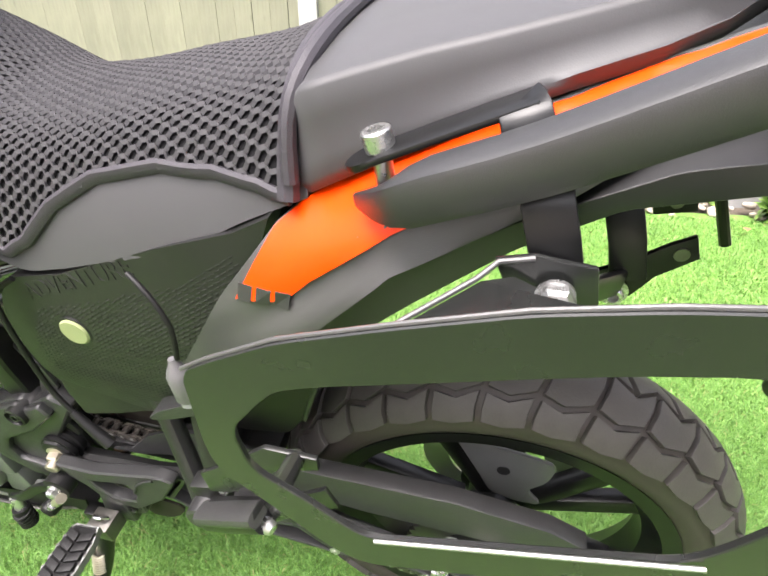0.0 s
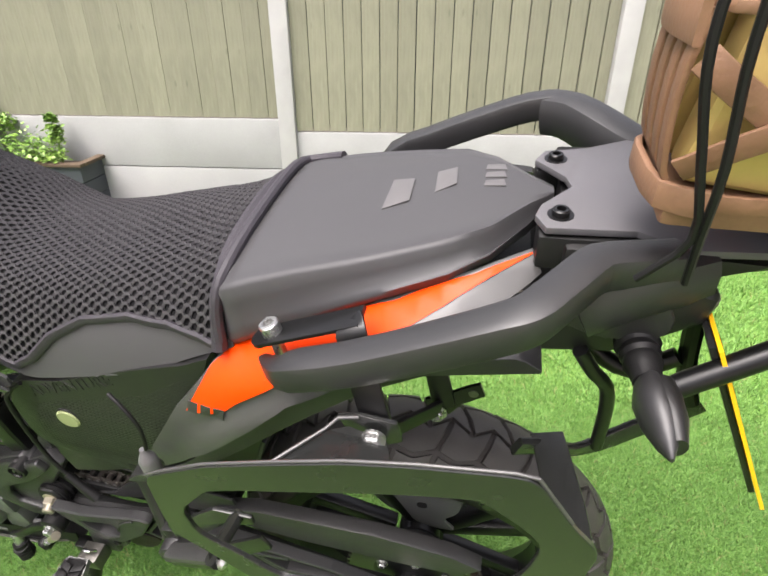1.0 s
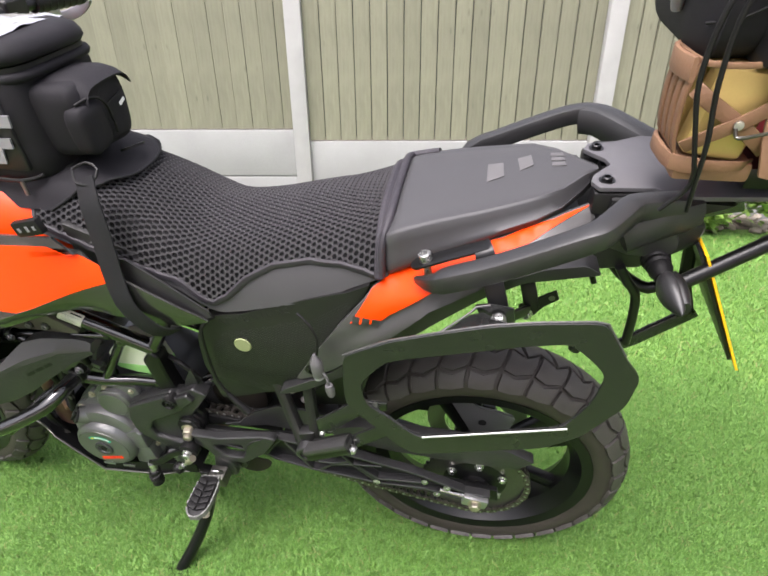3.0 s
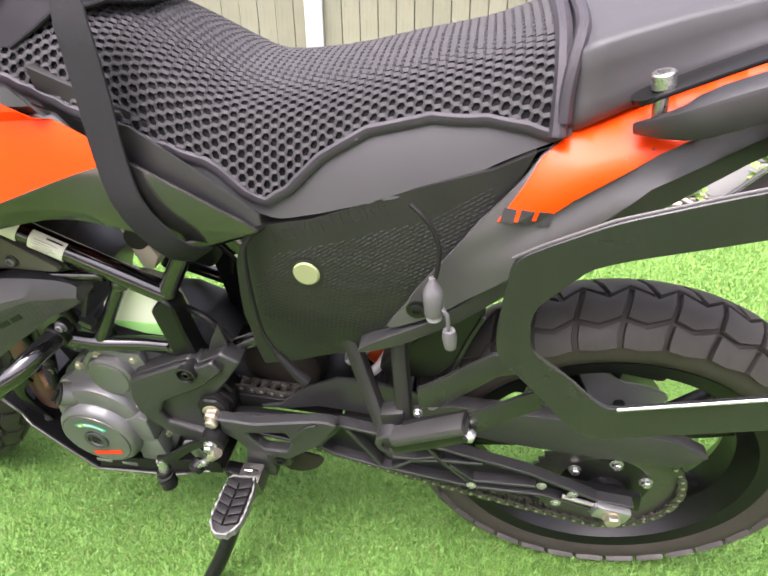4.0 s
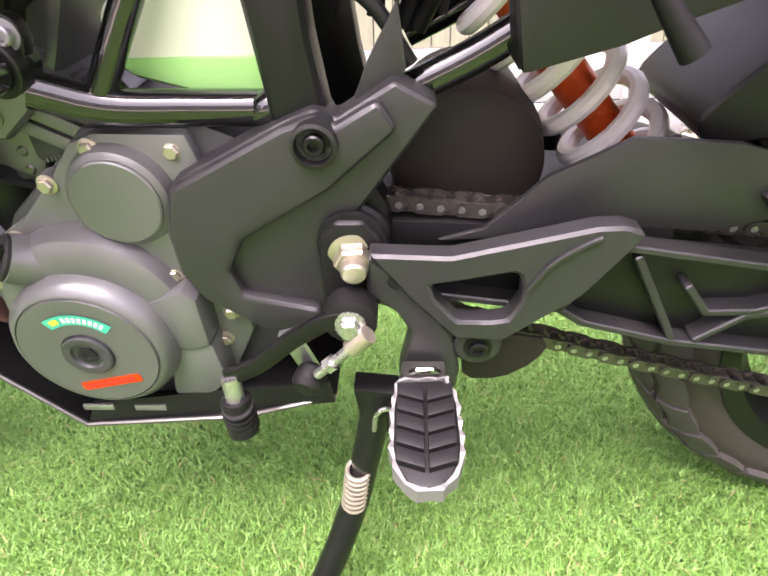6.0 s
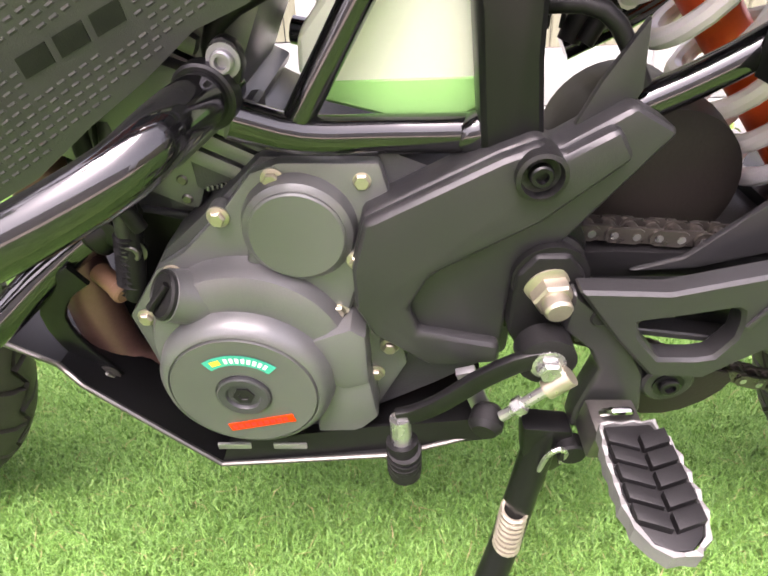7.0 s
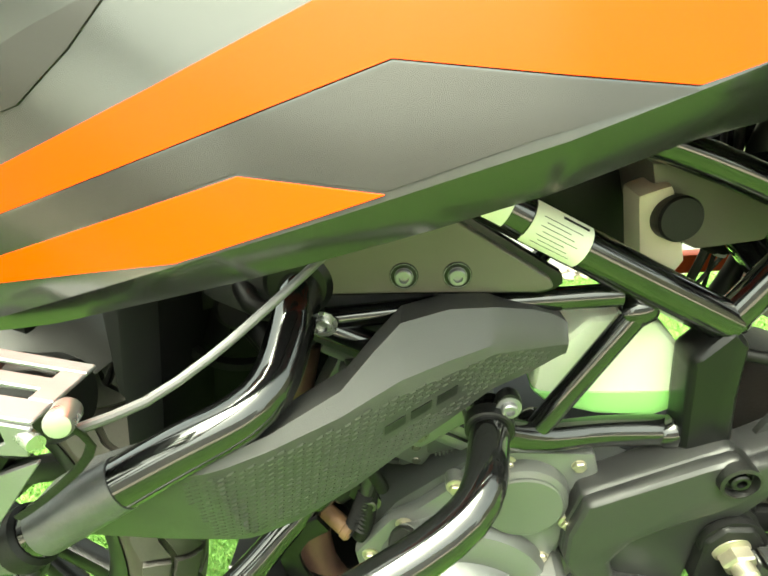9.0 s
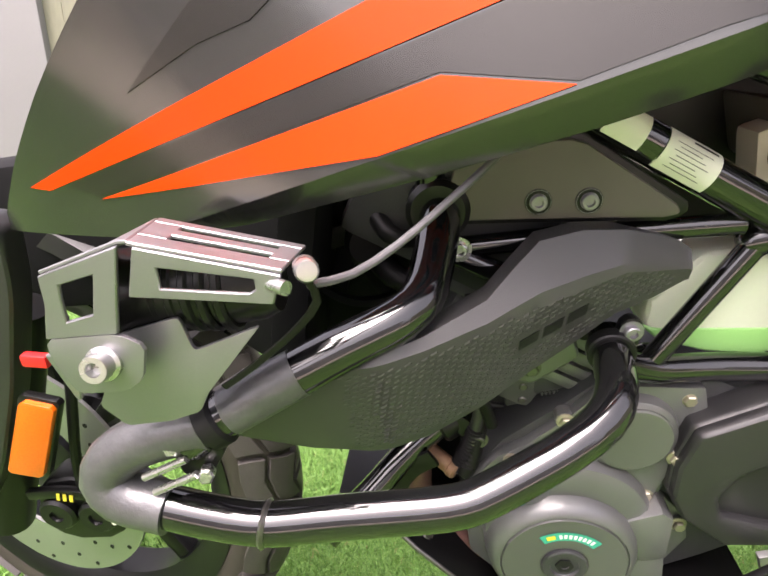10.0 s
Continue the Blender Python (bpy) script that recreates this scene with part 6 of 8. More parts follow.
honeycomb()
for sgn in (1, -1):
    edge = []
    for i in range(47):
        p = cover_rows[i][0].copy()
        p.y = sgn * abs(p.y) * -1
        edge.append(p)
    part("binding", tube(edge, 0.0055, 8, False, flat=(1.1, 0.7)), "piping", net, "dark edge binding")
part("binding", tube([seat_at(-0.161, t, 0.006) for t in [-0.93 + 0.093 * k for k in range(21)]], 0.0075, 8, False), "piping", net, "dark edge binding")

part("corner_band", tube([(-0.158, -0.146, 0.9), (-0.158, -0.14, 0.925), (-0.155, -0.132, 0.947), (-0.15, -0.112, 0.962), (-0.149, -0.06, 0.969), (-0.149, 0.02, 0.97), (-0.149, 0.07, 0.965), (-0.144, 0.092, 0.959), (-0.125, 0.096, 0.961), (-0.1, 0.09, 0.968)], 0.0058, 10), "piping", net, "dark violet binding along the edge of the passenger seat")


# passenger seat: a flat top with a crisp edge, sides that flare out below it
def pillion():
    table = ((-0.158, 0.890, 0.942, 0.953, 0.126, 0.110), (-0.146, 0.893, 0.955, 0.967, 0.131, 0.119), (-0.12, 0.905, 0.962, 0.972, 0.128, 0.113), (-0.08, 0.922, 0.972, 0.979, 0.124, 0.107), (-0.04, 0.941, 0.980, 0.986, 0.12, 0.101),
             (0.0, 0.955, 0.988, 0.993, 0.113, 0.092), (0.04, 0.966, 0.996, 0.999, 0.102, 0.081), (0.07, 0.974, 0.998, 1.001, 0.083, 0.062), (0.1, 0.982, 1.0, 1.002, 0.045, 0.025), (0.119, 0.99, 1.0, 1.002, 0.016, 0.006))
    mid = -0.02
    fine = []
    for a, b in zip(table, table[1:]):
        n = max(1, int((b[0] - a[0]) / 0.012))
        fine += [[p + (q - p) * k / n for p, q in zip(a, b)] for k in range(n)]
    fine.append(list(table[-1]))
    rows_ = []
    for x, lo, edge, top, hb, he in fine:
        lo, hb = lo - 0.004, max(he + 0.003, hb - 0.007)
        d = top - edge
        half = [(0.0, top), (0.45 * he, top - 0.12 * d), (0.8 * he, top - 0.5 * d), (0.94 * he, edge + 0.16 * d), (0.985 * he, edge + 0.002), (he + 0.002, edge - 0.002), (0.75 * he + 0.25 * hb, edge - 0.28 * (edge - lo)),
                (0.35 * he + 0.65 * hb, edge - 0.62 * (edge - lo)), (hb, lo + 0.012), (hb - 0.003, lo + 0.003), (hb * 0.9, lo), (0, lo - 0.003)]
        rows_.append([(x, mid - v, w) for v, w in half] + [(x, mid + v, w) for v, w in half[-2:0:-1]])
    s = part("passenger_seat", loft(rows_), "leather", bike, "dark grey vinyl passenger seat", sharp=80)

    def crown(x, v):
        row = min(fine, key=lambda r: abs(r[0] - x))
        t = min(1.0, abs(v - mid) / row[5])
        return row[3] - (row[3] - row[2]) * 0.8 * t * t

    def mark(outline, name, label=""):
        bm = slab(outline, 0.0002, 0.0012, 0.0002)
        for p in bm.verts:
            p.co.z += crown(p.co.x, p.co.y)
        part(name, bm, "print_grey", s, label)

    mark([(-0.025, 0.003), (-0.004, 0.0), (-0.003, -0.04), (-0.026, -0.05)], "printed_mark", "grey printed mark")
    mark([(0.016, 0.012), (0.034, 0.016), (0.036, -0.016), (0.018, -0.027)], "printed_mark", "grey printed mark")
    for i in range(3):
        mark([(0.06, -0.019 + 0.016 * i), (0.079, -0.019 + 0.016 * i), (0.077, -0.007 + 0.016 * i), (0.061, -0.009 + 0.016 * i)], "printed_bar")


pillion()


# ---- tail ----
def grab(pts, roots):
    g = part("grab_handle", bar(pts, 0.027, 0.028, round_=0.2, taper=0.05), "plastic_grey", bike, "dark grey moulded grab handle")
    part("root", bar(roots, 0.045, 0.045, round_=0.3), "plastic_grey", g)


grab([(-0.108, -0.164, 0.904), (-0.1, -0.172, 0.908), (-0.082, -0.186, 0.917), (-0.06, -0.192, 0.93), (-0.014, -0.194, 0.949), (0.05, -0.193, 0.979), (0.085, -0.19, 0.995), (0.098, -0.185, 0.999), (0.108, -0.175, 1.001), (0.13, -0.147, 1.004), (0.14, -0.135, 1.005), (0.152, -0.128, 1.005), (0.2, -0.11, 1.0)],
     [(0.135, -0.125, 0.965), (0.17, -0.115, 0.98), (0.22, -0.092, 0.985)])
grab([(-0.085, 0.135, 0.9), (-0.05, 0.15, 0.946), (-0.01, 0.15, 0.965), (0.05, 0.15, 0.99), (0.1, 0.15, 1.008), (0.132, 0.147, 1.012), (0.152, 0.128, 1.008), (0.175, 0.1, 1.0), (0.2, 0.085, 0.995)],
     [(0.12, 0.152, 1.002), (0.142, 0.138, 1.004), (0.165, 0.115, 1.0), (0.2, 0.085, 0.99), (0.23, 0.07, 0.985)])
# rack plate behind the seat
rack = part("rack_plate", slab([(0.103, 0.02), (0.112, 0.04), (0.15, 0.05), (0.21, 0.085), (0.3, 0.1), (0.75, 0.1), (0.75, -0.1), (0.3, -0.1), (0.205, -0.108), (0.175, -0.088), (0.11, -0.092), (0.102, -0.075), (0.107, -0.058), (0.132, -0.026), (0.128, -0.01)], 1.003, 1.009, 0.001), "rack_grey", bike, "grey sheet metal luggage plate")
for v in (0.024, -0.072):
    part("bolt", socket((0.121, v, 1.0085), 0.0068, 0.006, (0, 0, 1)), "powder", rack)
part("spacer", box((0.14, -0.078, 0.986), (0.07, 0.03, 0.03), bevel=0.004), "plastic", rack)
part("spacer", box((0.14, 0.03, 0.986), (0.07, 0.03, 0.03), bevel=0.004), "plastic", rack)
# tail unit and light
tail = part("tail_unit", plate([(0.09, 0.905), (0.115, 0.897), (0.175, 0.905), (0.2, 0.92), (0.235, 0.945), (0.24, 0.975), (0.205, 0.985), (0.15, 0.955), (0.11, 0.93)], -0.115, 0.09, 0.012, 3), "plastic", bike, "black plastic tail unit")
part("tail_lamp", plate([(0.2, 0.985), (0.29, 0.99), (0.3, 0.965), (0.24, 0.95)], -0.06, 0.035, 0.006), "glass_dark", tail, "smoked tail lamp")
part("upper_tail", plate([(0.125, 0.975), (0.22, 0.975), (0.27, 0.995), (0.2, 0.999), (0.125, 0.997)], -0.1, 0.08, 0.005), "plastic", tail)
part("tail_wedge", plate(rounded([(0.118, 0.946), (0.16, 0.93), (0.2, 0.932), (0.212, 0.95), (0.2, 0.972), (0.16, 0.972)], 0.006), -0.122, -0.1, 0.004, 3), "plastic_grey", tail)
# turn signal
sig = part("turn_signal", lathe([(0.017, 0), (0.0175, 0.008), (0.0145, 0.012), (0.0155, 0.018), (0.0135, 0.022), (0.0145, 0.028), (0.012, 0.034), (0.0105, 0.044)], (0.19, -0.112, 0.925), 20, (0.05, -1, -0.02)), "rubber", bike, "black stalked turn signal")
srows = []
for s, r, d in ((0.0, 0.01, 0.0), (0.008, 0.015, 0.0), (0.022, 0.0185, 0.0), (0.038, 0.0165, 0.002), (0.056, 0.009, 0.004), (0.066, 0.002, 0.005)):
    c = Vector((0.193 + d, -0.152 - s, 0.924 - s * 0.05))
    srows.append([c + Vector((0.72 * r * math.cos(a), 0, r * math.sin(a))) for a in [2 * math.pi * i / 16 for i in range(16)]])
part("lamp_body", loft(srows), "plastic_grey", sig)
part("lens", loft([[p + Vector((0.006, 0, 0)) for p in ring] for ring in srows[1:-1]]), "plastic", sig, "smoked signal lens")
part("turn_signal", loft([[Vector((p.x, -p.y - 0.02, p.z)) for p in ring] for ring in srows]), "plastic_grey", bike)
# number plate and its carrier
hold = part("plate_carrier", tube([(0.14, -0.05, 0.9), (0.175, -0.055, 0.855), (0.215, -0.06, 0.835), (0.25, -0.06, 0.86)], 0.009, 12), "powder", bike, "black tubular plate carrier")
part("brace", tube([(0.115, 0.04, 0.9), (0.165, 0.03, 0.77)], 0.005, 10), "powder", hold)
part("brace", tube([(0.25, -0.05, 0.94), (0.262, -0.055, 0.85), (0.278, -0.06, 0.8)], 0.009, 10), "powder", hold)
pm = Matrix.Translation((0.286, -0.033, 0.863)) @ Matrix.Rotation(radians(-3), 4, "Z") @ Matrix.Rotation(radians(-27), 4, "Y")


def on_plate(bm):
    bmesh.ops.transform(bm, matrix=pm, verts=bm.verts)
    return bm


num = part("number_plate", on_plate(plate([(-0.0015, -0.1), (0.0015, -0.1), (0.0015, 0.1), (-0.0015, 0.1)], -0.115, 0.115, 0)), "plate_yellow", bike, "yellow number plate with plain dark bars")
part("backing", on_plate(plate([(-0.007, -0.085), (-0.002, -0.085), (-0.002, 0.098), (-0.007, 0.098)], -0.108, 0.108, 0.001)), "plastic", num, "black backing plate")
for row, n in ((0.045, 4), (-0.045, 3)):
    for i in range(n):
        part("bar", on_plate(box((0.0022, -0.078 + 0.052 * i + (0.026 if n == 3 else 0), row), (0.001, 0.014, 0.062), bevel=0)), "print_black", num)

# ---- luggage loop at the side ----
OUT = [(-0.193, 0.838), (-0.174, 0.85), (-0.13, 0.873), (-0.071, 0.893), (-0.013, 0.911), (0.037, 0.921), (0.1, 0.929), (0.114, 0.927), (0.142, 0.88), (0.166, 0.849), (0.161, 0.795), (0.12, 0.727), (0.076, 0.692), (-0.07, 0.65), (-0.1, 0.642), (-0.125, 0.655), (-0.166, 0.705), (-0.196, 0.738), (-0.199, 0.765)]
INN = [(-0.14, 0.832), (-0.13, 0.837), (-0.111, 0.844), (-0.065, 0.857), (-0.01, 0.873), (0.03, 0.884), (0.075, 0.893), (0.085, 0.89), (0.112, 0.866), (0.128, 0.845), (0.122, 0.8), (0.104, 0.76), (0.09, 0.74), (-0.06, 0.695), (-0.09, 0.686), (-0.105, 0.69), (-0.135, 0.72), (-0.17, 0.748), (-0.174, 0.79)]
loop = part("pannier_loop", rim(rounded(rounded(OUT, 0.007), 0.003), rounded(rounded(INN, 0.007), 0.003), -0.253, -0.248, 0.0008), "loop_black", bike, "black steel pannier loop")
# Pale metal line laid on as the highlight of the lower edge.
part("edge_highlight", tube([(-0.09, -0.256, 0.69), (0.1, -0.256, 0.745)], 0.0016, 10), "alu", loop, "thin pale line for the highlight on the loop edge")
part("arm", plate([(-0.27, 0.63), (-0.255, 0.64), (-0.195, 0.692), (-0.15, 0.69), (-0.15, 0.675), (-0.188, 0.662), (-0.245, 0.605), (-0.268, 0.6)], -0.205, -0.2, 0.001), "loop_black", loop)
part("arm", plate([(-0.215, 0.595), (-0.149, 0.645), (-0.14, 0.62), (-0.208, 0.566)], -0.205, -0.2, 0.001), "loop_black", loop)
part("spacer_arm", tube([(-0.17, -0.2, 0.68), (-0.16, -0.248, 0.715)], 0.008, 10), "loop_black", loop)
part("strap_bracket", bar([(-0.012, -0.186, 0.94), (-0.01, -0.196, 0.93), (-0.007, -0.2, 0.92), (-0.004, -0.203, 0.91), (0.0, -0.205, 0.893), (0.003, -0.205, 0.874)], 0.004, 0.024, side=(0, 1, 0)), "powder", loop, "black bent steel strap")
part("gusset", sheet([(-0.068, -0.249, 0.892), (-0.035, -0.22, 0.9), (-0.02, -0.214, 0.9), (0.008, -0.212, 0.884), (0.012, -0.225, 0.889), (0.02, -0.249, 0.914)], 0.003), "loop_black", loop)
part("gusset_flange", plate([(-0.03, 0.905), (-0.012, 0.909), (0.016, 0.905), (0.02, 0.884), (0.006, 0.876), (-0.02, 0.88)], -0.211, -0.207, 0.001), "loop_black", loop)
part("gusset_edge", tube([(-0.07, -0.25, 0.893), (-0.037, -0.221, 0.901), (-0.028, -0.213, 0.906), (-0.012, -0.212, 0.909)], 0.0015, 8, False), "cowl_grey", loop, "thin grey line along the gusset edge")
part("top_edge", tube([(x, -0.2505, w + 0.0006) for x, w in OUT[:9]], 0.0014, 8, False), "cowl_grey", loop, "thin grey line along the top edge")
part("bolt", hexbolt((-0.001, -0.215, 0.8915), 0.0085, 0.0085, flange=1.1), "zinc", loop)
part("cross_link", bar([(0.005, -0.203, 0.88), (0.041, -0.152, 0.855)], 0.016, 0.005, False), "powder", loop)
rb = part("rear_bracket", plate([(0.028, 0.858), (0.046, 0.868), (0.062, 0.88), (0.074, 0.887), (0.079, 0.873), (0.06, 0.858), (0.05, 0.842), (0.036, 0.838), (0.03, 0.846)], -0.148, -0.144, 0.001), "powder", loop)
part("hole", lathe([(0.0042, 0), (0.0042, 0.0008), (0, 0.0006)], (0.069, -0.148, 0.875), 16), "steel_dark", rb)
part("rear_strap", bar([(0.03, -0.13, 0.915), (0.034, -0.14, 0.9), (0.04, -0.147, 0.88), (0.045, -0.15, 0.856)], 0.004, 0.02, side=(0, 1, 0)), "powder", loop)
tb_ = part("tail_bracket", plate([(0.049, 0.905), (0.071, 0.909), (0.075, 0.893), (0.053, 0.889)], -0.132, -0.128, 0.001), "powder", loop)
part("hole", lathe([(0.0035, 0), (0.0035, 0.0008), (0, 0.0006)], (0.063, -0.132, 0.898), 16), "steel_dark", tb_)
bolt(loop, (0.039, -0.15, 0.846), 0.006, 0.007, hexa=False)
part("tail_arm", bar([(0.112, -0.145, 0.805), (0.14, -0.132, 0.793), (0.165, -0.115, 0.768), (0.195, -0.095, 0.757), (0.23, -0.08, 0.77), (0.276, -0.064, 0.792), (0.288, -0.06, 0.8)], 0.008, 0.022, side=(0, 1, 0)), "loop_black", loop)
part("tail_tube", tube([(0.15, -0.119, 0.912), (0.166, -0.116, 0.885), (0.182, -0.11, 0.862), (0.19, -0.105, 0.82), (0.194, -0.1, 0.762)], 0.0065, 12), "powder", loop)
part("tail_stay", bar([(0.14, -0.126, 0.803), (0.144, -0.165, 0.815), (0.148, -0.213, 0.83), (0.15, -0.247, 0.835)], 0.006, 0.03, side=(0.1, 0.3, -1)), "loop_black", loop)
bolt(loop, (0.087, -0.246, 0.885), 0.0055, 0.006, mat="powder")
# clamp on the grab handle
clamp = part("handle_clamp", bar([(-0.104, -0.16, 0.927), (-0.07, -0.161, 0.942), (-0.035, -0.162, 0.957), (-0.018, -0.162, 0.964)], 0.004, 0.024, False, side=(-0.4, 0, 0.9)), "powder", bike, "black bent steel clamp")
part("nose", lathe([(0.012, -0.002), (0.012, 0.002)], (-0.104, -0.16, 0.927), 20, (-0.4, 0, 0.9)), "powder", clamp)
part("lip", bar([(-0.026, -0.164, 0.9605), (-0.024, -0.174, 0.961), (-0.022, -0.178, 0.955), (-0.02, -0.18, 0.94)], 0.004, 0.024, side=(0.1, -1, 0.2)), "powder", clamp)
part("bolt", tube([(-0.092, -0.16, 0.9), (-0.096, -0.16, 0.936)], 0.0055, 14, False), "zinc", clamp)
part("bolt_head", lathe([(0.0085, 0), (0.0085, 0.01), (0.0075, 0.011), (0.0045, 0.011), (0.004, 0.006), (0, 0.006)], (-0.0955, -0.16, 0.933), 18, (-0.25, 0, 1)), "zinc", clamp)


# ---- front: cowl, crash bars, lamp, fork and wheel ----
RC = [(-0.738, 0.649, 0.637, 0.627), (-0.746, 0.655, 0.639, 0.623), (-0.762, 0.662, 0.642, 0.614), (-0.79, 0.67, 0.647, 0.604), (-0.82, 0.673, 0.642, 0.582),
      (-0.851, 0.67, 0.636, 0.563), (-0.868, 0.657, 0.631, 0.551), (-0.888, 0.64, 0.625, 0.537), (-0.93, 0.625, 0.616, 0.519), (-0.975, 0.617, 0.611, 0.514),
      (-1.02, 0.61, 0.604, 0.52), (-1.06, 0.596, 0.59, 0.538), (-1.088, 0.578, 0.574, 0.556)]


def rad_side(x, w):
    """The cowl stands out most along its ridge; x, top, ridge and bottom come from the rows above."""
    ridge = lerp([(a, c) for a, _, c, _ in RC[::-1]], x)
    out = -0.115 - 0.42 * min(0.22, max(0.0, -0.74 - x))
    return out + 0.7 * (w - ridge) if w > ridge else out + 0.34 * (ridge - w)


lines = []
for k in range(len(RC) - 1):
    for f in (0, 0.25, 0.5, 0.75):
        lines.append([a + (b - a) * f for a, b in zip(RC[k], RC[k + 1])])
lines.append(list(RC[-1]))
bands = []
for x, t, r, b in lines:
    col = [t, t - 0.3 * (t - r), r + 0.15 * (t - r), r - 0.08 * (r - b), r - 0.35 * (r - b), r - 0.7 * (r - b), b]
    ring = [(x, rad_side(x, w), w) for w in col]
    bands.append([(x, ring[0][1] + 0.03, t - 0.004), *ring, (x, ring[-1][1] + 0.03, b + 0.004)])
radc = part("radiator_cowl", loft(bands, True, True), "cowl_grey", bike, "dark grey dimpled radiator cowl", sharp=24)
rows = []
for i in range(-6, 60):
    for j in range(-40, 50):
        x = -1.01 + 0.0068 * i * math.cos(0.48) - 0.0042 * j * math.sin(0.48) + (0.0034 * math.cos(0.48) if j % 2 else 0)
        w = 0.53 + 0.0068 * i * math.sin(0.48) + 0.0042 * j * math.cos(0.48) + (0.0034 * math.sin(0.48) if j % 2 else 0)
        ridge, foot = lerp([(a, c) for a, _, c, _ in RC[::-1]], x), lerp([(a, d) for a, _, _, d in RC[::-1]], x)
        if -0.985 < x < -0.75 and foot + 0.006 < w < ridge - 0.004 and not (-0.867 < x < -0.81 and 0.592 < w - 0.4 * (x + 0.85) < 0.613):
            rows.append((x, w))
part("dimple", ridges(rows, rad_side, 0.0052, 0.0026, 0.0006, 0.48), "cowl_grey", radc, kind="stuff")
for i in range(3):
    x = -0.857 + 0.0175 * i
    w = 0.594 + 0.42 * (x + 0.857)
    part("badge_bar", skin([(x - 0.007, w - 0.002), (x + 0.007, w + 0.004), (x + 0.0075, w + 0.014), (x - 0.0065, w + 0.008)], lambda a, b: rad_side(a, b) - 0.0006, 0.002, 0.006), "plastic", radc)
fan = part("radiator_fan", lathe([(0.052, 0), (0.058, 0), (0.058, 0.012), (0.052, 0.012)], (-0.985, -0.05, 0.64), 40, (0.25, -1, 0.1), ring=True), "powder", bike, "black radiator fan in its frame")
part("hub", lathe([(0.02, 0), (0.02, 0.012), (0.016, 0.015), (0, 0.015)], (-0.985, -0.05, 0.64), 24, (0.25, -1, 0.1)), "rubber", fan)
for k in range(7):
    t = 2 * math.pi * k / 7
    part("blade", bar([(-0.985 + 0.018 * math.cos(t), -0.05, 0.64 + 0.018 * math.sin(t)), (-0.985 + 0.052 * math.cos(t + 0.5), -0.05, 0.64 + 0.052 * math.sin(t + 0.5))], 0.003, 0.02, False, side=(0.5, 1, 0.3)), "rubber", fan)
# Near black here stands for the shade behind the cowl.
part("fan_housing", plate([(-1.14, 0.52), (-1.12, 0.69), (-0.93, 0.73), (-0.86, 0.7), (-0.86, 0.6), (-0.88, 0.52), (-0.96, 0.47), (-1.08, 0.47)], -0.02, 0.02, 0.006), "net_and_shade", bike, "fan housing coloured near black for the shade inside")
part("wiring_tray", plate([(-0.76, 0.66), (-0.66, 0.6), (-0.625, 0.59), (-0.612, 0.6), (-0.612, 0.77), (-0.62, 0.79), (-0.78, 0.79)], 0.03, 0.06, 0.006), "plastic", bike, "black inner airbox wall")
rng_ = random.Random(12)
for k in range(9):
    x = -0.57 + 0.009 * k
    part("wire", tube([(x, 0.06 + 0.03 * rng_.random(), 0.77), (x + rng_.uniform(-0.02, 0.02), 0.05 + 0.03 * rng_.random(), 0.71), (x + rng_.uniform(-0.02, 0.02), 0.06, 0.65), (x - 0.02 + rng_.uniform(-0.02, 0.02), 0.06, 0.56)], rng_.choice((0.0022, 0.003, 0.0045)), 8), rng_.choice(("rubber", "plastic", "rubber", "webbing")), bike, "thin black wiring")
for k in range(4):
    part("cable_tie", lathe([(0.0055, 0), (0.0062, 0), (0.0062, 0.003), (0.0055, 0.003)], (-0.55 + 0.016 * k, 0.058, 0.62 + 0.03 * (k % 2)), 14, (0.2, 0, 1), ring=True), "white_paint", bike)
# Radiator colour carries the shade of the space around it.
part("radiator", box((-1.04, 0.0, 0.6), (0.03, 0.26, 0.22), (0, 12, 0), 0.006), "net_and_shade", bike, "radiator block coloured near black for the shade inside")
# head cover plate between the tubes
hc = part("head_guard", plate(rounded([(-0.916, 0.682), (-0.905, 0.727), (-0.893, 0.7305), (-0.823, 0.7315), (-0.748, 0.6795), (-0.755, 0.6735), (-0.85, 0.6755), (-0.905, 0.6755)], 0.006), -0.108, -0.096, 0.004, 3), "cover_grey", bike, "grey metal cover plate with two screws")
part("rim", plate(rounded([(-0.921, 0.676), (-0.91, 0.73), (-0.893, 0.736), (-0.823, 0.737), (-0.738, 0.679), (-0.75, 0.668), (-0.85, 0.67), (-0.91, 0.67)], 0.006), -0.1, -0.09, 0.002), "powder", hc)
for x, w in ((-0.8485, 0.6886), (-0.8135, 0.6882)):
    part("bolt", socket((x, -0.1085, w), 0.006, 0.005), "alu_dark", hc)
    part("bolt_well", lathe([(0.0095, -0.001), (0.0095, 0.001), (0.0085, 0.0016), (0, 0.0012)], (x, -0.108, w), 24), "powder", hc)
part("far_band", plate([(-0.6, 0.578), (-0.505, 0.582), (-0.505, 0.604), (-0.6, 0.6)], 0.1, 0.115, 0.003), "damper", bike, "orange band on the far side of the frame")
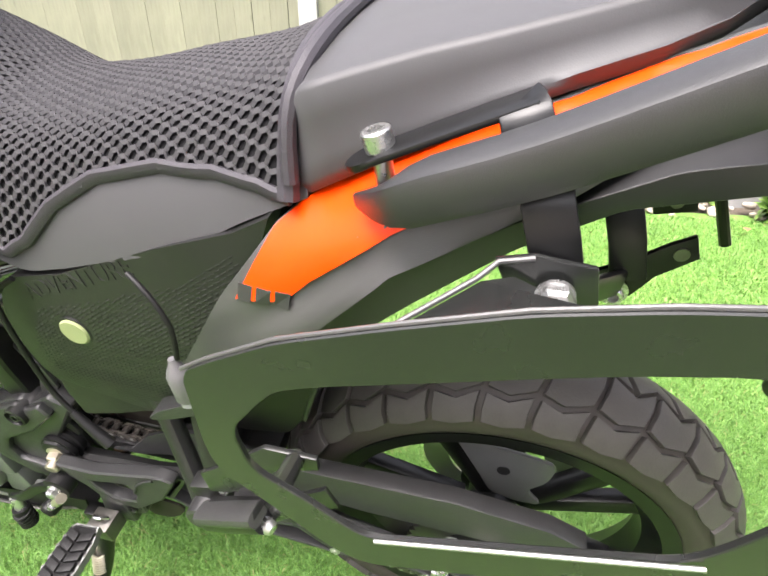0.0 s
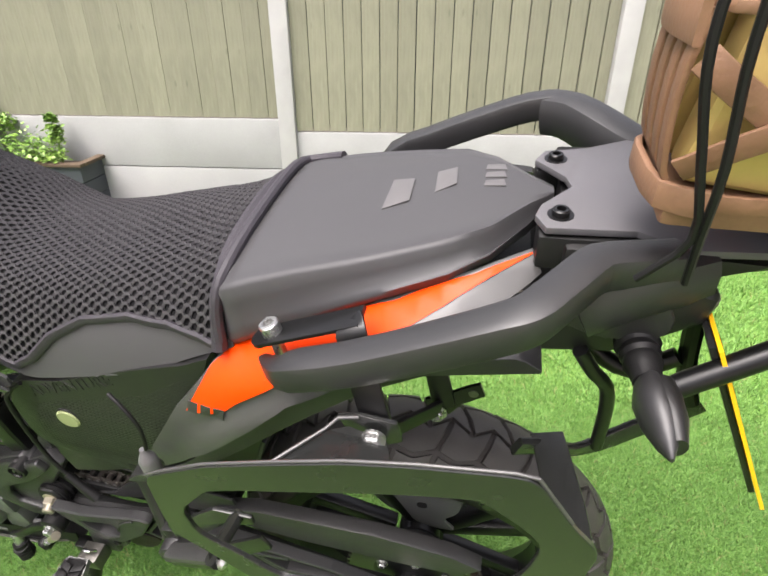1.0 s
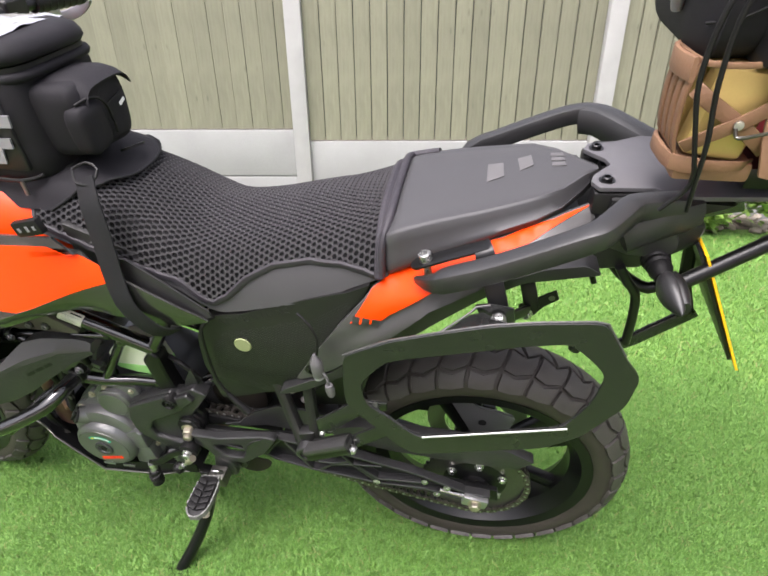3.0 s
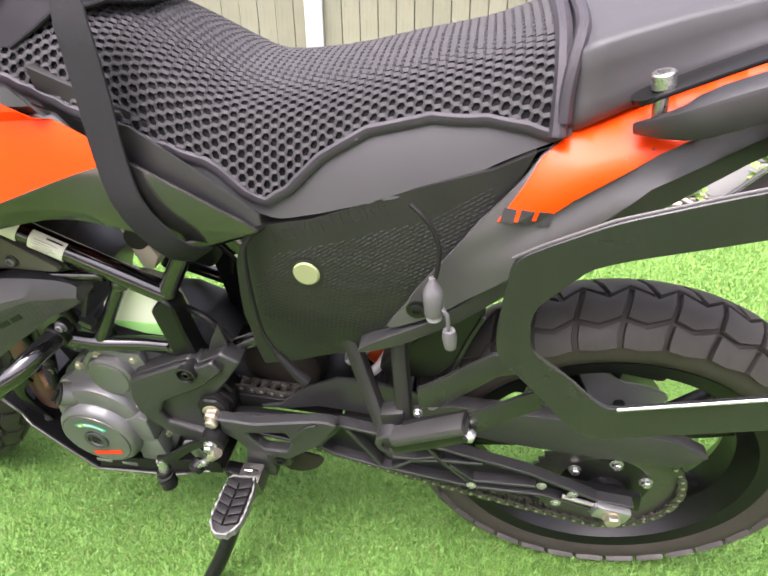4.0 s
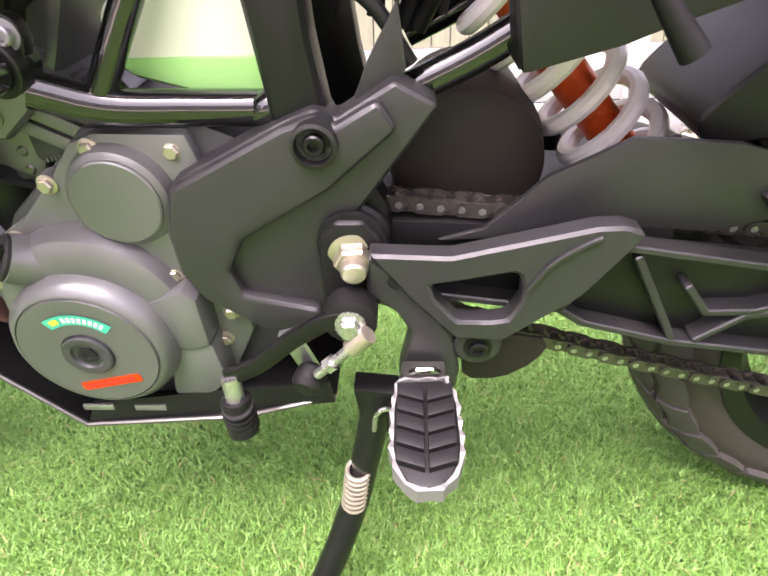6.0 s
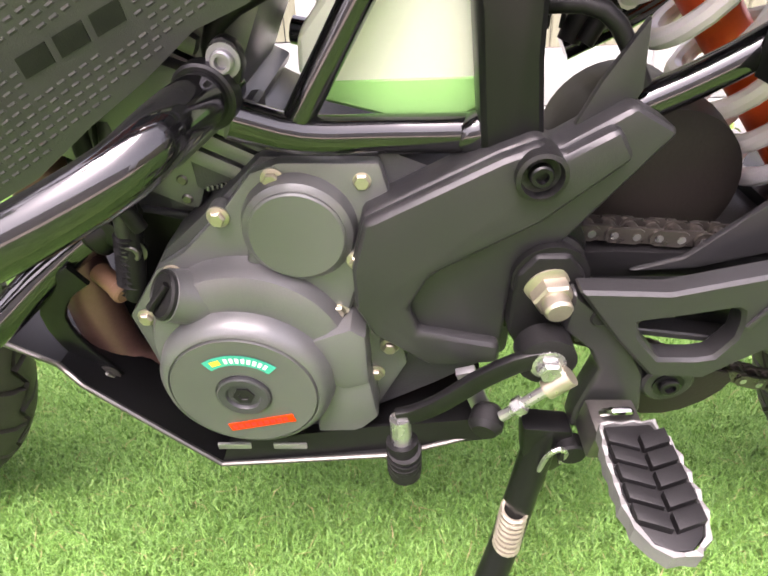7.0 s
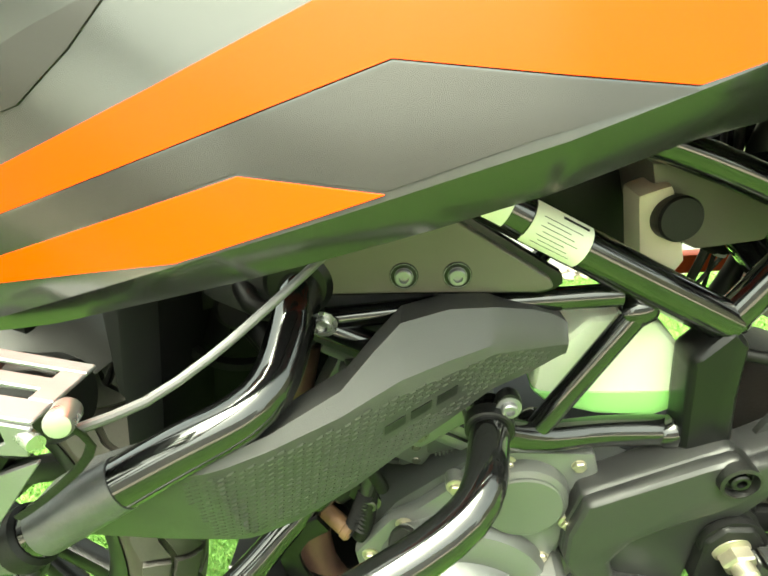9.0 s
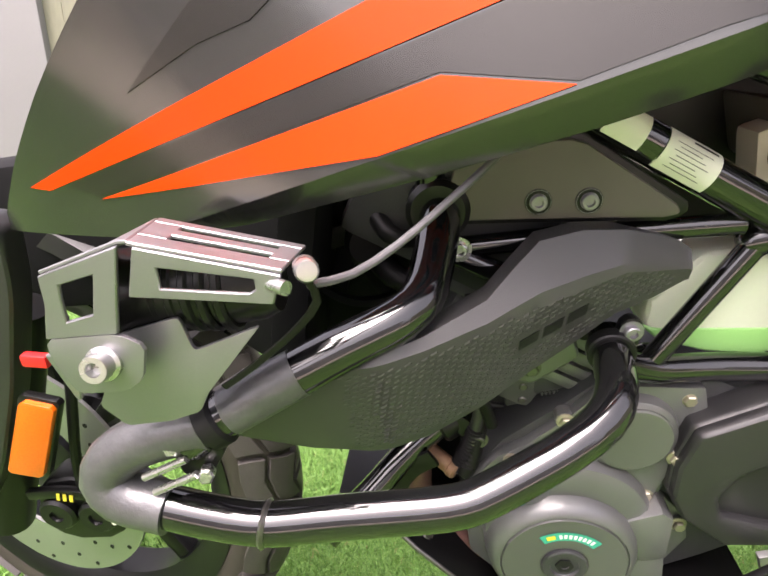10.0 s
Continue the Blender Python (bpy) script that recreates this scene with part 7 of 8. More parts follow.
# expansion tank and bottle
et = part("expansion_tank", plate([(-0.682, 0.635), (-0.66, 0.628), (-0.64, 0.606), (-0.632, 0.56), (-0.635, 0.543), (-0.65, 0.538), (-0.695, 0.541), (-0.735, 0.552), (-0.75, 0.566), (-0.748, 0.59), (-0.71, 0.632)], -0.074, -0.03, 0.008, 3), "milky", bike, "milky coolant tank part filled with green fluid")
part("fluid", plate([(-0.6315, 0.565), (-0.6325, 0.545), (-0.65, 0.5365), (-0.695, 0.5395), (-0.735, 0.5505), (-0.7515, 0.5655)], -0.0755, -0.03, 0.006, 3), "coolant", et, "green coolant")
bot = part("fluid_bottle", plate([(-0.684, 0.72), (-0.66, 0.728), (-0.64, 0.668), (-0.655, 0.645), (-0.672, 0.65)], -0.055, -0.02, 0.006, 2), "cream", bike, "cream plastic bottle")
part("cap", lathe([(0.0155, 0), (0.0165, 0.002), (0.0165, 0.014), (0.015, 0.016), (0, 0.0165)], (-0.657, -0.05, 0.703), 28, (0.1, -1, 0.15)), "rubber", bot, "black ribbed screw cap")
part("airbox", plate([(-0.675, 0.742), (-0.64, 0.735), (-0.575, 0.712), (-0.58, 0.678), (-0.63, 0.672), (-0.66, 0.69)], -0.045, 0.06, 0.006), "cover_grey", bike, "dark airbox wall")
part("silencer_box", lathe([(0.0, -0.08), (0.05, -0.078), (0.062, -0.06), (0.065, 0.03), (0.06, 0.06), (0.045, 0.066), (0, 0.066)], (-0.5, 0.01, 0.47), 40), "chamber", bike, "brown-black round exhaust chamber")
for pts, r in (([(-0.51, 0.05, 0.75), (-0.5, 0.055, 0.69), (-0.505, 0.055, 0.62), (-0.54, 0.05, 0.55)], 0.008), ([(-0.53, 0.06, 0.76), (-0.54, 0.06, 0.7), (-0.525, 0.06, 0.63), (-0.55, 0.06, 0.55)], 0.01),
               ([(-0.6, 0.05, 0.66), (-0.55, 0.06, 0.625), (-0.515, 0.06, 0.645), (-0.49, 0.06, 0.7)], 0.006), ([(-0.62, -0.07, 0.6), (-0.575, -0.09, 0.6), (-0.545, -0.09, 0.56)], 0.005),
               ([(-0.75, -0.07, 0.62), (-0.79, -0.085, 0.6), (-0.8, -0.08, 0.56)], 0.006), ([(-0.98, -0.06, 0.68), (-0.95, -0.1, 0.66), (-0.9, -0.06, 0.66), (-0.86, -0.05, 0.62)], 0.008), ([(-0.99, -0.04, 0.64), (-0.95, -0.07, 0.61), (-0.91, -0.04, 0.63)], 0.012)):
    part("hose", tube(pts, r, 12), "rubber", bike, "black rubber hose")

crash = part("upper_crash_bar", tube([(-0.918, -0.1, 0.684), (-0.92, -0.125, 0.672), (-0.925, -0.15, 0.654), (-0.931, -0.17, 0.644), (-0.945, -0.186, 0.637), (-0.98, -0.203, 0.626), (-1.023, -0.22, 0.609), (-1.061, -0.231, 0.591), (-1.08, -0.235, 0.578)], 0.0155, 20), "frame_black", bike, "gloss black tubular crash bar")
part("band", lathe([(0.016, -0.007), (0.0185, -0.005), (0.0185, 0.005), (0.016, 0.007)], (-1.062, -0.2312, 0.5905), 24, (-0.86, -0.24, -0.45)), "rubber", crash, "black clamp band")
part("scuffed_sleeve", tube([(-1.052, -0.2285, 0.5955), (-1.03, -0.222, 0.606), (-1.008, -0.2145, 0.6155)], 0.0162, 20), "taped", crash, "scuffed silver-grey sleeve")
part("clamp", lathe([(0.024, 0), (0.024, 0.016), (0.02, 0.02), (0.012, 0.02), (0, 0.018)], (-0.92, -0.092, 0.684), 28), "powder", crash)
bolt(crash, (-0.905, -0.112, 0.655), 0.0065, 0.006, hexa=False)
low = part("lower_crash_bar", tube([(-0.787, -0.105, 0.574), (-0.79, -0.125, 0.573), (-0.795, -0.155, 0.572), (-0.8, -0.176, 0.569), (-0.812, -0.193, 0.561), (-0.84, -0.21, 0.549), (-0.885, -0.228, 0.532), (-0.905, -0.234, 0.526), (-0.93, -0.237, 0.523), (-0.985, -0.243, 0.521), (-1.03, -0.246, 0.516), (-1.06, -0.247, 0.519), (-1.09, -0.247, 0.526), (-1.108, -0.246, 0.53)], 0.0145, 20), "frame_black", bike, "gloss black tubular crash bar")
part("elbow", tube([(-1.066, -0.232, 0.589), (-1.09, -0.235, 0.5845), (-1.113, -0.237, 0.577), (-1.133, -0.24, 0.565), (-1.141, -0.243, 0.55), (-1.132, -0.246, 0.537), (-1.114, -0.2465, 0.531), (-1.1, -0.247, 0.528)], 0.0172, 20), "taped", low, "worn silver-grey bar elbow")
clamp_ = part("joint_clamp", plate(rounded([(-1.092, 0.571), (-1.062, 0.585), (-1.054, 0.575), (-1.068, 0.552), (-1.088, 0.548)], 0.004), -0.24, -0.226, 0.002), "powder", low, "black joint clamp")
for k in range(2):
    part("clamp_rod", tube([(-1.107 + 0.004 * k, -0.252, 0.5605 - 0.0125 * k), (-1.076 + 0.004 * k, -0.25, 0.575 - 0.0125 * k)], 0.0026, 10, False), "zinc", clamp_)
    part("nut", lathe([(0.0055, -0.004), (0.0055, 0.004), (0.004, 0.0055), (0, 0.0055)], (-1.086 + 0.018 * k, -0.246, 0.581 - 0.022 * k), 6, (0.3, -1, 0.3)), "zinc", clamp_)
part("end_clamp", lathe([(0.0165, -0.006), (0.018, -0.005), (0.018, 0.005), (0.0165, 0.006)], (-0.79, -0.124, 0.573), 26, (0.1, 1, 0.05), ring=False), "powder", low)
part("clamp_tab", plate(rounded([(-0.788, 0.582), (-0.784, 0.6), (-0.772, 0.602), (-0.766, 0.59), (-0.772, 0.574)], 0.004), -0.124, -0.114, 0.002), "powder", low)
bolt(low, (-0.777, -0.124, 0.59), 0.006, 0.006, mat="alu_dark", hexa=False)
part("weld", lathe([(0.015, -0.002), (0.0165, 0), (0.015, 0.002)], (-1.036, -0.2465, 0.516), 20, (1, 0, -0.15)), "steel_dark", low)
inner_bar = part("inner_bar", tube([(-0.915, -0.07, 0.46), (-0.94, -0.082, 0.447), (-0.965, -0.1, 0.43), (-0.99, -0.12, 0.41), (-1.03, -0.15, 0.385)], 0.0135, 18), "frame_black", low)
part("collar", lathe([(0.017, -0.012), (0.0185, -0.009), (0.0185, 0.006), (0.016, 0.009)], (-0.918, -0.072, 0.458), 24, (-0.8, -0.3, -0.4)), "powder", inner_bar)
part("tab", bar([(-0.92, -0.08, 0.475), (-0.9, -0.085, 0.462), (-0.885, -0.085, 0.445)], 0.005, 0.018, side=(0, 1, 0)), "powder", inner_bar)
bolt(inner_bar, (-0.888, -0.088, 0.45), 0.007, 0.006, mat="steel_dark", hexa=False)


def fog_lamp():
    lamp = thing("auxiliary_lamp", "grey aluminium guarded auxiliary lamp on the crash bar", "lamp", (-1.08, -0.24, 0.62))
    at, ax = (-1.056, -0.226, 0.682), (-1, -0.05, -0.06)
    part("body", lathe([(0.0, -0.05), (0.018, -0.049), (0.022, -0.04), (0.024, 0.0), (0.0245, 0.03), (0.026, 0.034), (0.026, 0.042), (0.022, 0.044), (0, 0.044)], at, 36, ax), "powder", lamp)
    part("lens", lathe([(0.022, 0.044), (0.019, 0.047), (0, 0.05)], at, 36, ax), "lamp_glass", lamp)
    for k in range(5):
        part("cooling_ring", lathe([(0.0235, -0.003), (0.0255, -0.0015), (0.0255, 0.0015), (0.0235, 0.003)], (at[0] + 0.009 * k - 0.014, at[1], at[2]), 32, ax), "powder", lamp)
    front_top = rim([(-1.1107, 0.7094), (-1.0652, 0.724), (-1.0788, 0.677), (-1.1194, 0.6738), (-1.1127, 0.6938)], [(-1.1013, 0.7045), (-1.0814, 0.7098), (-1.0884, 0.688), (-1.1042, 0.6839), (-1.1029, 0.6964)], -0.27, -0.267, 0.0006)
    front_low = plate(rounded([(-1.1194, 0.6738), (-1.0788, 0.677), (-1.0659, 0.6698), (-1.0728, 0.6489), (-1.0845, 0.6415), (-1.1128, 0.6396), (-1.121, 0.6624)], 0.003), -0.27, -0.267, 0.0006)
    g = part("guard", join(front_top, front_low), "alu_dark", lamp, "cut-out aluminium guard")
    part("guard_side", rim([(-1.0554, 0.7245), (-0.9877, 0.7092), (-0.9936, 0.6943), (-1.03, 0.697), (-1.0641, 0.6992)], [(-1.0464, 0.7141), (-1.0007, 0.7075), (-1.0009, 0.702), (-1.0043, 0.7003), (-1.0469, 0.7033)], -0.2735, -0.271, 0.0006), "alu_dark", g)
    roof = [Vector(q) for q in ((-1.0585, -0.2725, 0.725), (-0.9877, -0.2725, 0.7095), (-0.988, -0.228, 0.704), (-1.066, -0.228, 0.722))]
    spot = lambda u, q: (roof[0] * (1 - u) + roof[1] * u) * (1 - q) + (roof[3] * (1 - u) + roof[2] * u) * q
    for u0, u1, q0, q1 in ((0, 1, 0, 0.3), (0, 1, 0.82, 1), (0, 1, 0.46, 0.66), (0, 0.2, 0.3, 0.82), (0.86, 1, 0.3, 0.82)):
        part("roof_strip", sheet([spot(u0, q0), spot(u1, q0), spot(u1, q1), spot(u0, q1)], 0.0022), "alu_dark", g)
    part("roof_front", sheet([Vector((-1.1107, -0.268, 0.7094)), Vector((-1.0652, -0.268, 0.724)), Vector((-1.0585, -0.2705, 0.725)), roof[3], Vector((-1.1, -0.232, 0.708))], 0.0022), "alu_dark", g)
    part("bracket", plate(rounded([(-1.0913, 0.667), (-1.0569, 0.6768), (-1.0538, 0.6762), (-1.0504, 0.6579), (-1.0477, 0.6575), (-1.0105, 0.6719), (-1.0485, 0.6283), (-1.0559, 0.6153), (-1.0625, 0.6131), (-1.0743, 0.6085), (-1.1037, 0.6042), (-1.1171, 0.6187), (-1.105, 0.64)], 0.002), -0.254, -0.251, 0.0006), "alu_dark", lamp)
    part("side_tab", sheet([Vector(q) for q in ((-1.1315, -0.262, 0.6593), (-1.121, -0.2685, 0.6624), (-1.1128, -0.2685, 0.6396), (-1.121, -0.262, 0.6288), (-1.1266, -0.258, 0.6273))], 0.0025), "alu_dark", lamp)
    part("bolt", lathe([(0.0095, 0), (0.0095, 0.003), (0.0075, 0.004), (0.0075, 0.011), (0.007, 0.012), (0.004, 0.012), (0.0035, 0.007), (0, 0.007)], (-1.0905, -0.27, 0.66), 24, (0.1, -1, 0.25)), "zinc", lamp)
    part("nut", lathe([(0.0058, -0.006), (0.0058, 0.006), (0.0048, 0.008), (0, 0.0085)], (-0.9775, -0.268, 0.71), 16, (0.3, -0.8, 0.2)), "zinc", lamp)
    part("nut", lathe([(0.0036, -0.004), (0.0036, 0.008), (0, 0.008)], (-0.992, -0.272, 0.704), 12, (0.8, -0.5, 0.0)), "zinc", lamp)
    part("cable", tube([(-0.978, -0.266, 0.703), (-0.976, -0.262, 0.69), (-0.99, -0.258, 0.672), (-1.02, -0.252, 0.645), (-1.04, -0.25, 0.63)], 0.0014, 8, flat=(1.6, 0.6)), "rubber", lamp)


fog_lamp()
part("lamp_cable", tube([(-0.978, -0.264, 0.7), (-0.962, -0.24, 0.694), (-0.94, -0.215, 0.7), (-0.912, -0.19, 0.716), (-0.886, -0.171, 0.734), (-0.86, -0.155, 0.757)], 0.0024, 10), "rack_grey", bike, "thin grey cable")


# front wheel, turned a little to the right
STEER = Matrix.Translation((-1.39, 0.03, 0.33)) @ Matrix.Rotation(radians(-11), 4, (0.42, 0, 0.9)) @ Matrix.Translation((1.39, 0, -0.33))
front = wheel(bike, "front_wheel", -1.425, 0.327, 0.33, 0.05, 0.252, 30, STEER)
ring_rows = []
for k in range(19):
    t = radians(38 + 7 * k)
    ring_rows.append([STEER @ Vector((-1.425 + r * math.cos(t), s, 0.327 + r * math.sin(t))) for s, r in ((-0.072, 0.325), (-0.07, 0.345), (-0.05, 0.356), (0, 0.361), (0.05, 0.356), (0.07, 0.345), (0.072, 0.325), (0.068, 0.325), (0.046, 0.352), (0, 0.357), (-0.046, 0.352), (-0.068, 0.325))])
part("front_mudguard", loft(ring_rows), "plastic", bike, "black plastic front mudguard")
# Block added to hide the pale background and keep this space dark.
part("shade_block", plate(rounded([(-1.42, 0.56), (-1.2, 0.57), (-1.19, 0.7), (-1.3, 0.72), (-1.42, 0.71)], 0.02), -0.03, 0.05, 0.01), "net_and_shade", bike, "added near-black block for the dark space under the shroud")
# Shade under the shroud is put into this panel's colour.
part("inner_fairing", plate([(-1.22, 0.68), (-1.18, 0.615), (-1.1, 0.555), (-1.05, 0.55), (-1.04, 0.72), (-1.2, 0.72)], 0.02, 0.05, 0.006), "net_and_shade", bike, "inner fairing coloured near black for the shade inside")
disc_parts = part("brake_disc", lathe([(0.09, 0), (0.16, 0), (0.16, 0.0045), (0.09, 0.0045)], (-1.425, -0.066, 0.327), 72, ring=True), "alu", front, "drilled steel brake disc")
for i in range(36):
    a = 2 * math.pi * i / 36
    r = 0.135 + 0.016 * (i % 3 - 1)
    part("hole", lathe([(0.0032, 0), (0.0032, 0.0006), (0, 0.0006)], (-1.425 + r * math.cos(a), -0.0706, 0.327 + r * math.sin(a)), 8), "print_black", disc_parts)
fork = part("front_fork", tube([(-1.42, -0.1, 0.33), (-1.33, -0.1, 0.53), (-1.297, -0.1, 0.606)], 0.024, 20, False), "powder", bike, "black telescopic fork")
part("far_leg", tube([(-1.42, 0.1, 0.33), (-1.33, 0.1, 0.53), (-1.297, 0.1, 0.606)], 0.024, 16, False), "powder", fork)
part("fork_guard", plate(rounded([(-1.245, 0.7), (-1.258, 0.638), (-1.298, 0.54), (-1.345, 0.45), (-1.4, 0.38), (-1.44, 0.46), (-1.38, 0.58), (-1.33, 0.71)], 0.01), -0.142, -0.115, 0.006, 3), "plastic_grey", fork, "grey plastic fork guard")
cal = part("caliper", plate(rounded([(-1.352, 0.4), (-1.3, 0.41), (-1.262, 0.392), (-1.252, 0.362), (-1.28, 0.318), (-1.34, 0.312), (-1.372, 0.34)], 0.012), -0.112, -0.075, 0.008, 3), "powder", fork, "black brake caliper")
for x, w in ((-1.335, 0.362), (-1.29, 0.36)):
    part("piston_boss", lathe([(0.021, 0), (0.021, 0.01), (0.018, 0.013), (0.008, 0.013), (0.007, 0.01), (0, 0.01)], (x, -0.11, w), 24), "powder", cal)
part("bridge", bar([(-1.36, -0.116, 0.388), (-1.31, -0.12, 0.397), (-1.265, -0.116, 0.385)], 0.012, 0.01), "powder", cal)
for k in range(3):
    part("print_mark", box((-1.318 + 0.007 * k, -0.1262, 0.396 - 0.001 * k), (0.0035, 0.001, 0.009), (0, 15, 0), 0), "print_yellow", cal)
part("print_bar", box((-1.282, -0.1235, 0.386), (0.018, 0.001, 0.004), (0, 22, 0), 0), "label", cal)
part("print_bar", box((-1.272, -0.1235, 0.365), (0.004, 0.001, 0.022), (0, -18, 0), 0), "label", cal)
part("brake_hose", tube([(-1.3, -0.112, 0.4), (-1.285, -0.118, 0.45), (-1.262, -0.118, 0.53), (-1.25, -0.11, 0.6)], 0.005, 10), "rubber", cal, "black brake hose")
refl = part("reflector", plate(rounded([(-1.2814, 0.5417), (-1.2503, 0.5342), (-1.2923, 0.4517), (-1.327, 0.4579)], 0.004), -0.155, -0.147, 0.0015), "amber", fork, "amber reflector")
part("frame", plate(rounded([(-1.284, 0.546), (-1.247, 0.537), (-1.2915, 0.4475), (-1.3305, 0.4545)], 0.004), -0.15, -0.142, 0.0015), "powder", refl, "black reflector frame")
part("red_clip", box((-1.242, -0.16, 0.588), (0.022, 0.008, 0.011), (0, 5, 0), 0.002), "red", bike)


# handlebar, turned with the front wheel
def handlebar():
    h = part("handlebar", tube([(-1.095, -0.42, 1.148), (-1.075, -0.29, 1.155), (-1.045, -0.18, 1.14), (-1.0, -0.06, 1.1), (-0.965, 0.06, 1.1), (-0.93, 0.16, 1.14), (-0.9, 0.28, 1.155), (-0.888, 0.41, 1.148)], 0.011, 16), "powder", bike, "black tapered handlebar")
    part("grip", tube([(-1.075, -0.295, 1.155), (-1.094, -0.415, 1.148)], 0.0175, 24, False), "rubber", h, "black rubber grip")
    grip = part("grip", tube([(-0.9, 0.285, 1.155), (-0.886, 0.408, 1.148)], 0.0175, 24, False), "rubber", h, "black rubber grip")
    for k in range(7):
        t = 0.08 + 0.14 * k
        part("ridge", lathe([(0.0172, -0.002), (0.0186, 0), (0.0172, 0.002)], (-0.9 + 0.014 * t, 0.285 + 0.123 * t, 1.155 - 0.007 * t), 20, (0.11, 1, -0.06)), "rubber", grip)
    part("bar_end", lathe([(0.012, 0), (0.015, 0.003), (0.015, 0.018), (0.012, 0.022), (0, 0.022)], (-0.886, 0.41, 1.148), 20, (0.11, 1, -0.06)), "chrome", h, "bright metal bar end")
    g = part("guard_bar", bar([(-0.884, 0.432, 1.15), (-0.893, 0.436, 1.135), (-0.92, 0.44, 1.116), (-0.945, 0.432, 1.106), (-0.962, 0.4, 1.104), (-0.988, 0.34, 1.1), (-1.02, 0.25, 1.09)], 0.022, 0.006, side=(0, 0, 1)), "silver", h, "pale metal hand guard bar")
    part("shield", sheet([Vector(q) for q in ((-0.95, 0.434, 1.1), (-0.97, 0.39, 1.1), (-1.02, 0.26, 1.085), (-1.02, 0.26, 1.04), (-0.975, 0.38, 1.045), (-0.952, 0.425, 1.065))], 0.004), "plastic", g, "black plastic hand shield")
    part("lever", bar([(-0.945, 0.19, 1.13), (-0.94, 0.25, 1.132), (-0.93, 0.31, 1.13), (-0.925, 0.35, 1.126), (-0.922, 0.375, 1.124)], 0.012, 0.008, round_=0.4), "alu", h, "bare metal brake lever")
    part("switch_box", box((-0.918, 0.245, 1.15), (0.045, 0.05, 0.05), (0, 10, -8), 0.008, 3), "plastic", h, "black switch housing")


handlebar()
# cables beside the panel
part("strap_cord", tube([(-0.278, -0.178, 0.838), (-0.262, -0.184, 0.825), (-0.251, -0.188, 0.8), (-0.254, -0.191, 0.77)], 0.0022, 10), "rubber", bike, "black charging cable")
plug = part("cable_plug", lathe([(0.003, -0.028), (0.004, -0.024), (0.0085, -0.015), (0.0095, -0.012), (0.0095, 0.012), (0.0085, 0.014), (0, 0.014)], (-0.2555, -0.194, 0.7435), 20, (0.06, -0.05, -1)), "rack_grey", bike, "grey rubber plug on a cable")
part("tip", lathe([(0.0078, 0), (0.0078, 0.005), (0, 0.006)], (-0.2546, -0.1947, 0.7295), 18, (0.06, -0.05, -1)), "silver", plug, "pale plug tip")
part("cap_loop", tube([(-0.247, -0.197, 0.739), (-0.242, -0.199, 0.733), (-0.2405, -0.2, 0.722), (-0.24, -0.2, 0.714)], 0.0022, 8), "rack_grey", plug)
part("cap", lathe([(0.006, -0.01), (0.0075, 0), (0.006, 0.012), (0, 0.012)], (-0.2385, -0.2, 0.705), 16, (0.1, 0, -1)), "rack_grey", plug)
part("thin_cable", tube([(-0.43, -0.15, 0.79), (-0.452, -0.158, 0.772), (-0.458, -0.16, 0.72), (-0.455, -0.162, 0.65), (-0.44, -0.165, 0.62)], 0.0028, 10), "rubber", bike, "thin grey cable with a plug")
part("cable_end", tube([(-0.442, -0.165, 0.622), (-0.425, -0.168, 0.6), (-0.41, -0.17, 0.582)], (0.0045, 0.0075), 12), "rubber", bike)


# ---- luggage ----
def puffed(sx, sv, sw, at, n=20, m=14, square=0.45):
    """A stuffed fabric body: a box with softly bulging sides."""
    rings = []
    for i in range(m + 1):
        b = -math.pi / 2 + math.pi * i / m
        cw, sw_ = abs(math.cos(b)) ** square, math.copysign(abs(math.sin(b)) ** square, math.sin(b))
        ring = []
        for k in range(n):
            a = 2 * math.pi * k / n
            x = math.copysign(abs(math.cos(a)) ** square, math.cos(a)) * cw
            v = math.copysign(abs(math.sin(a)) ** square, math.sin(a)) * cw
            p = Vector((at[0] + sx * x, at[1] + sv * v, at[2] + sw * sw_))
            p += 0.006 * Vector((noise.noise(p * 18), noise.noise(p * 18 + Vector((5, 0, 0))), noise.noise(p * 18 + Vector((0, 9, 0)))))
            ring.append(p)
        rings.append(ring)
    return loft(rings)


# tail bag
bag = thing("tail_bag", "black zipped motorcycle tail bag with a clear khaki window", "luggage bag", (0.5, -0.02, 1.16))


def bag_ring(x, w0, w1, v0, v1, r=0.025):
    pts = []
    for cv, cw, a0 in ((v1 - r, w1 - r, 0), (v0 + r, w1 - r, 90), (v0 + r, w0 + r, 180), (v1 - r, w0 + r, 270)):
        for a in (0, 30, 60, 90):
            t = radians(a0 + a)
            pts.append((x, cv + r * math.cos(t), cw + r * math.sin(t)))
    return pts


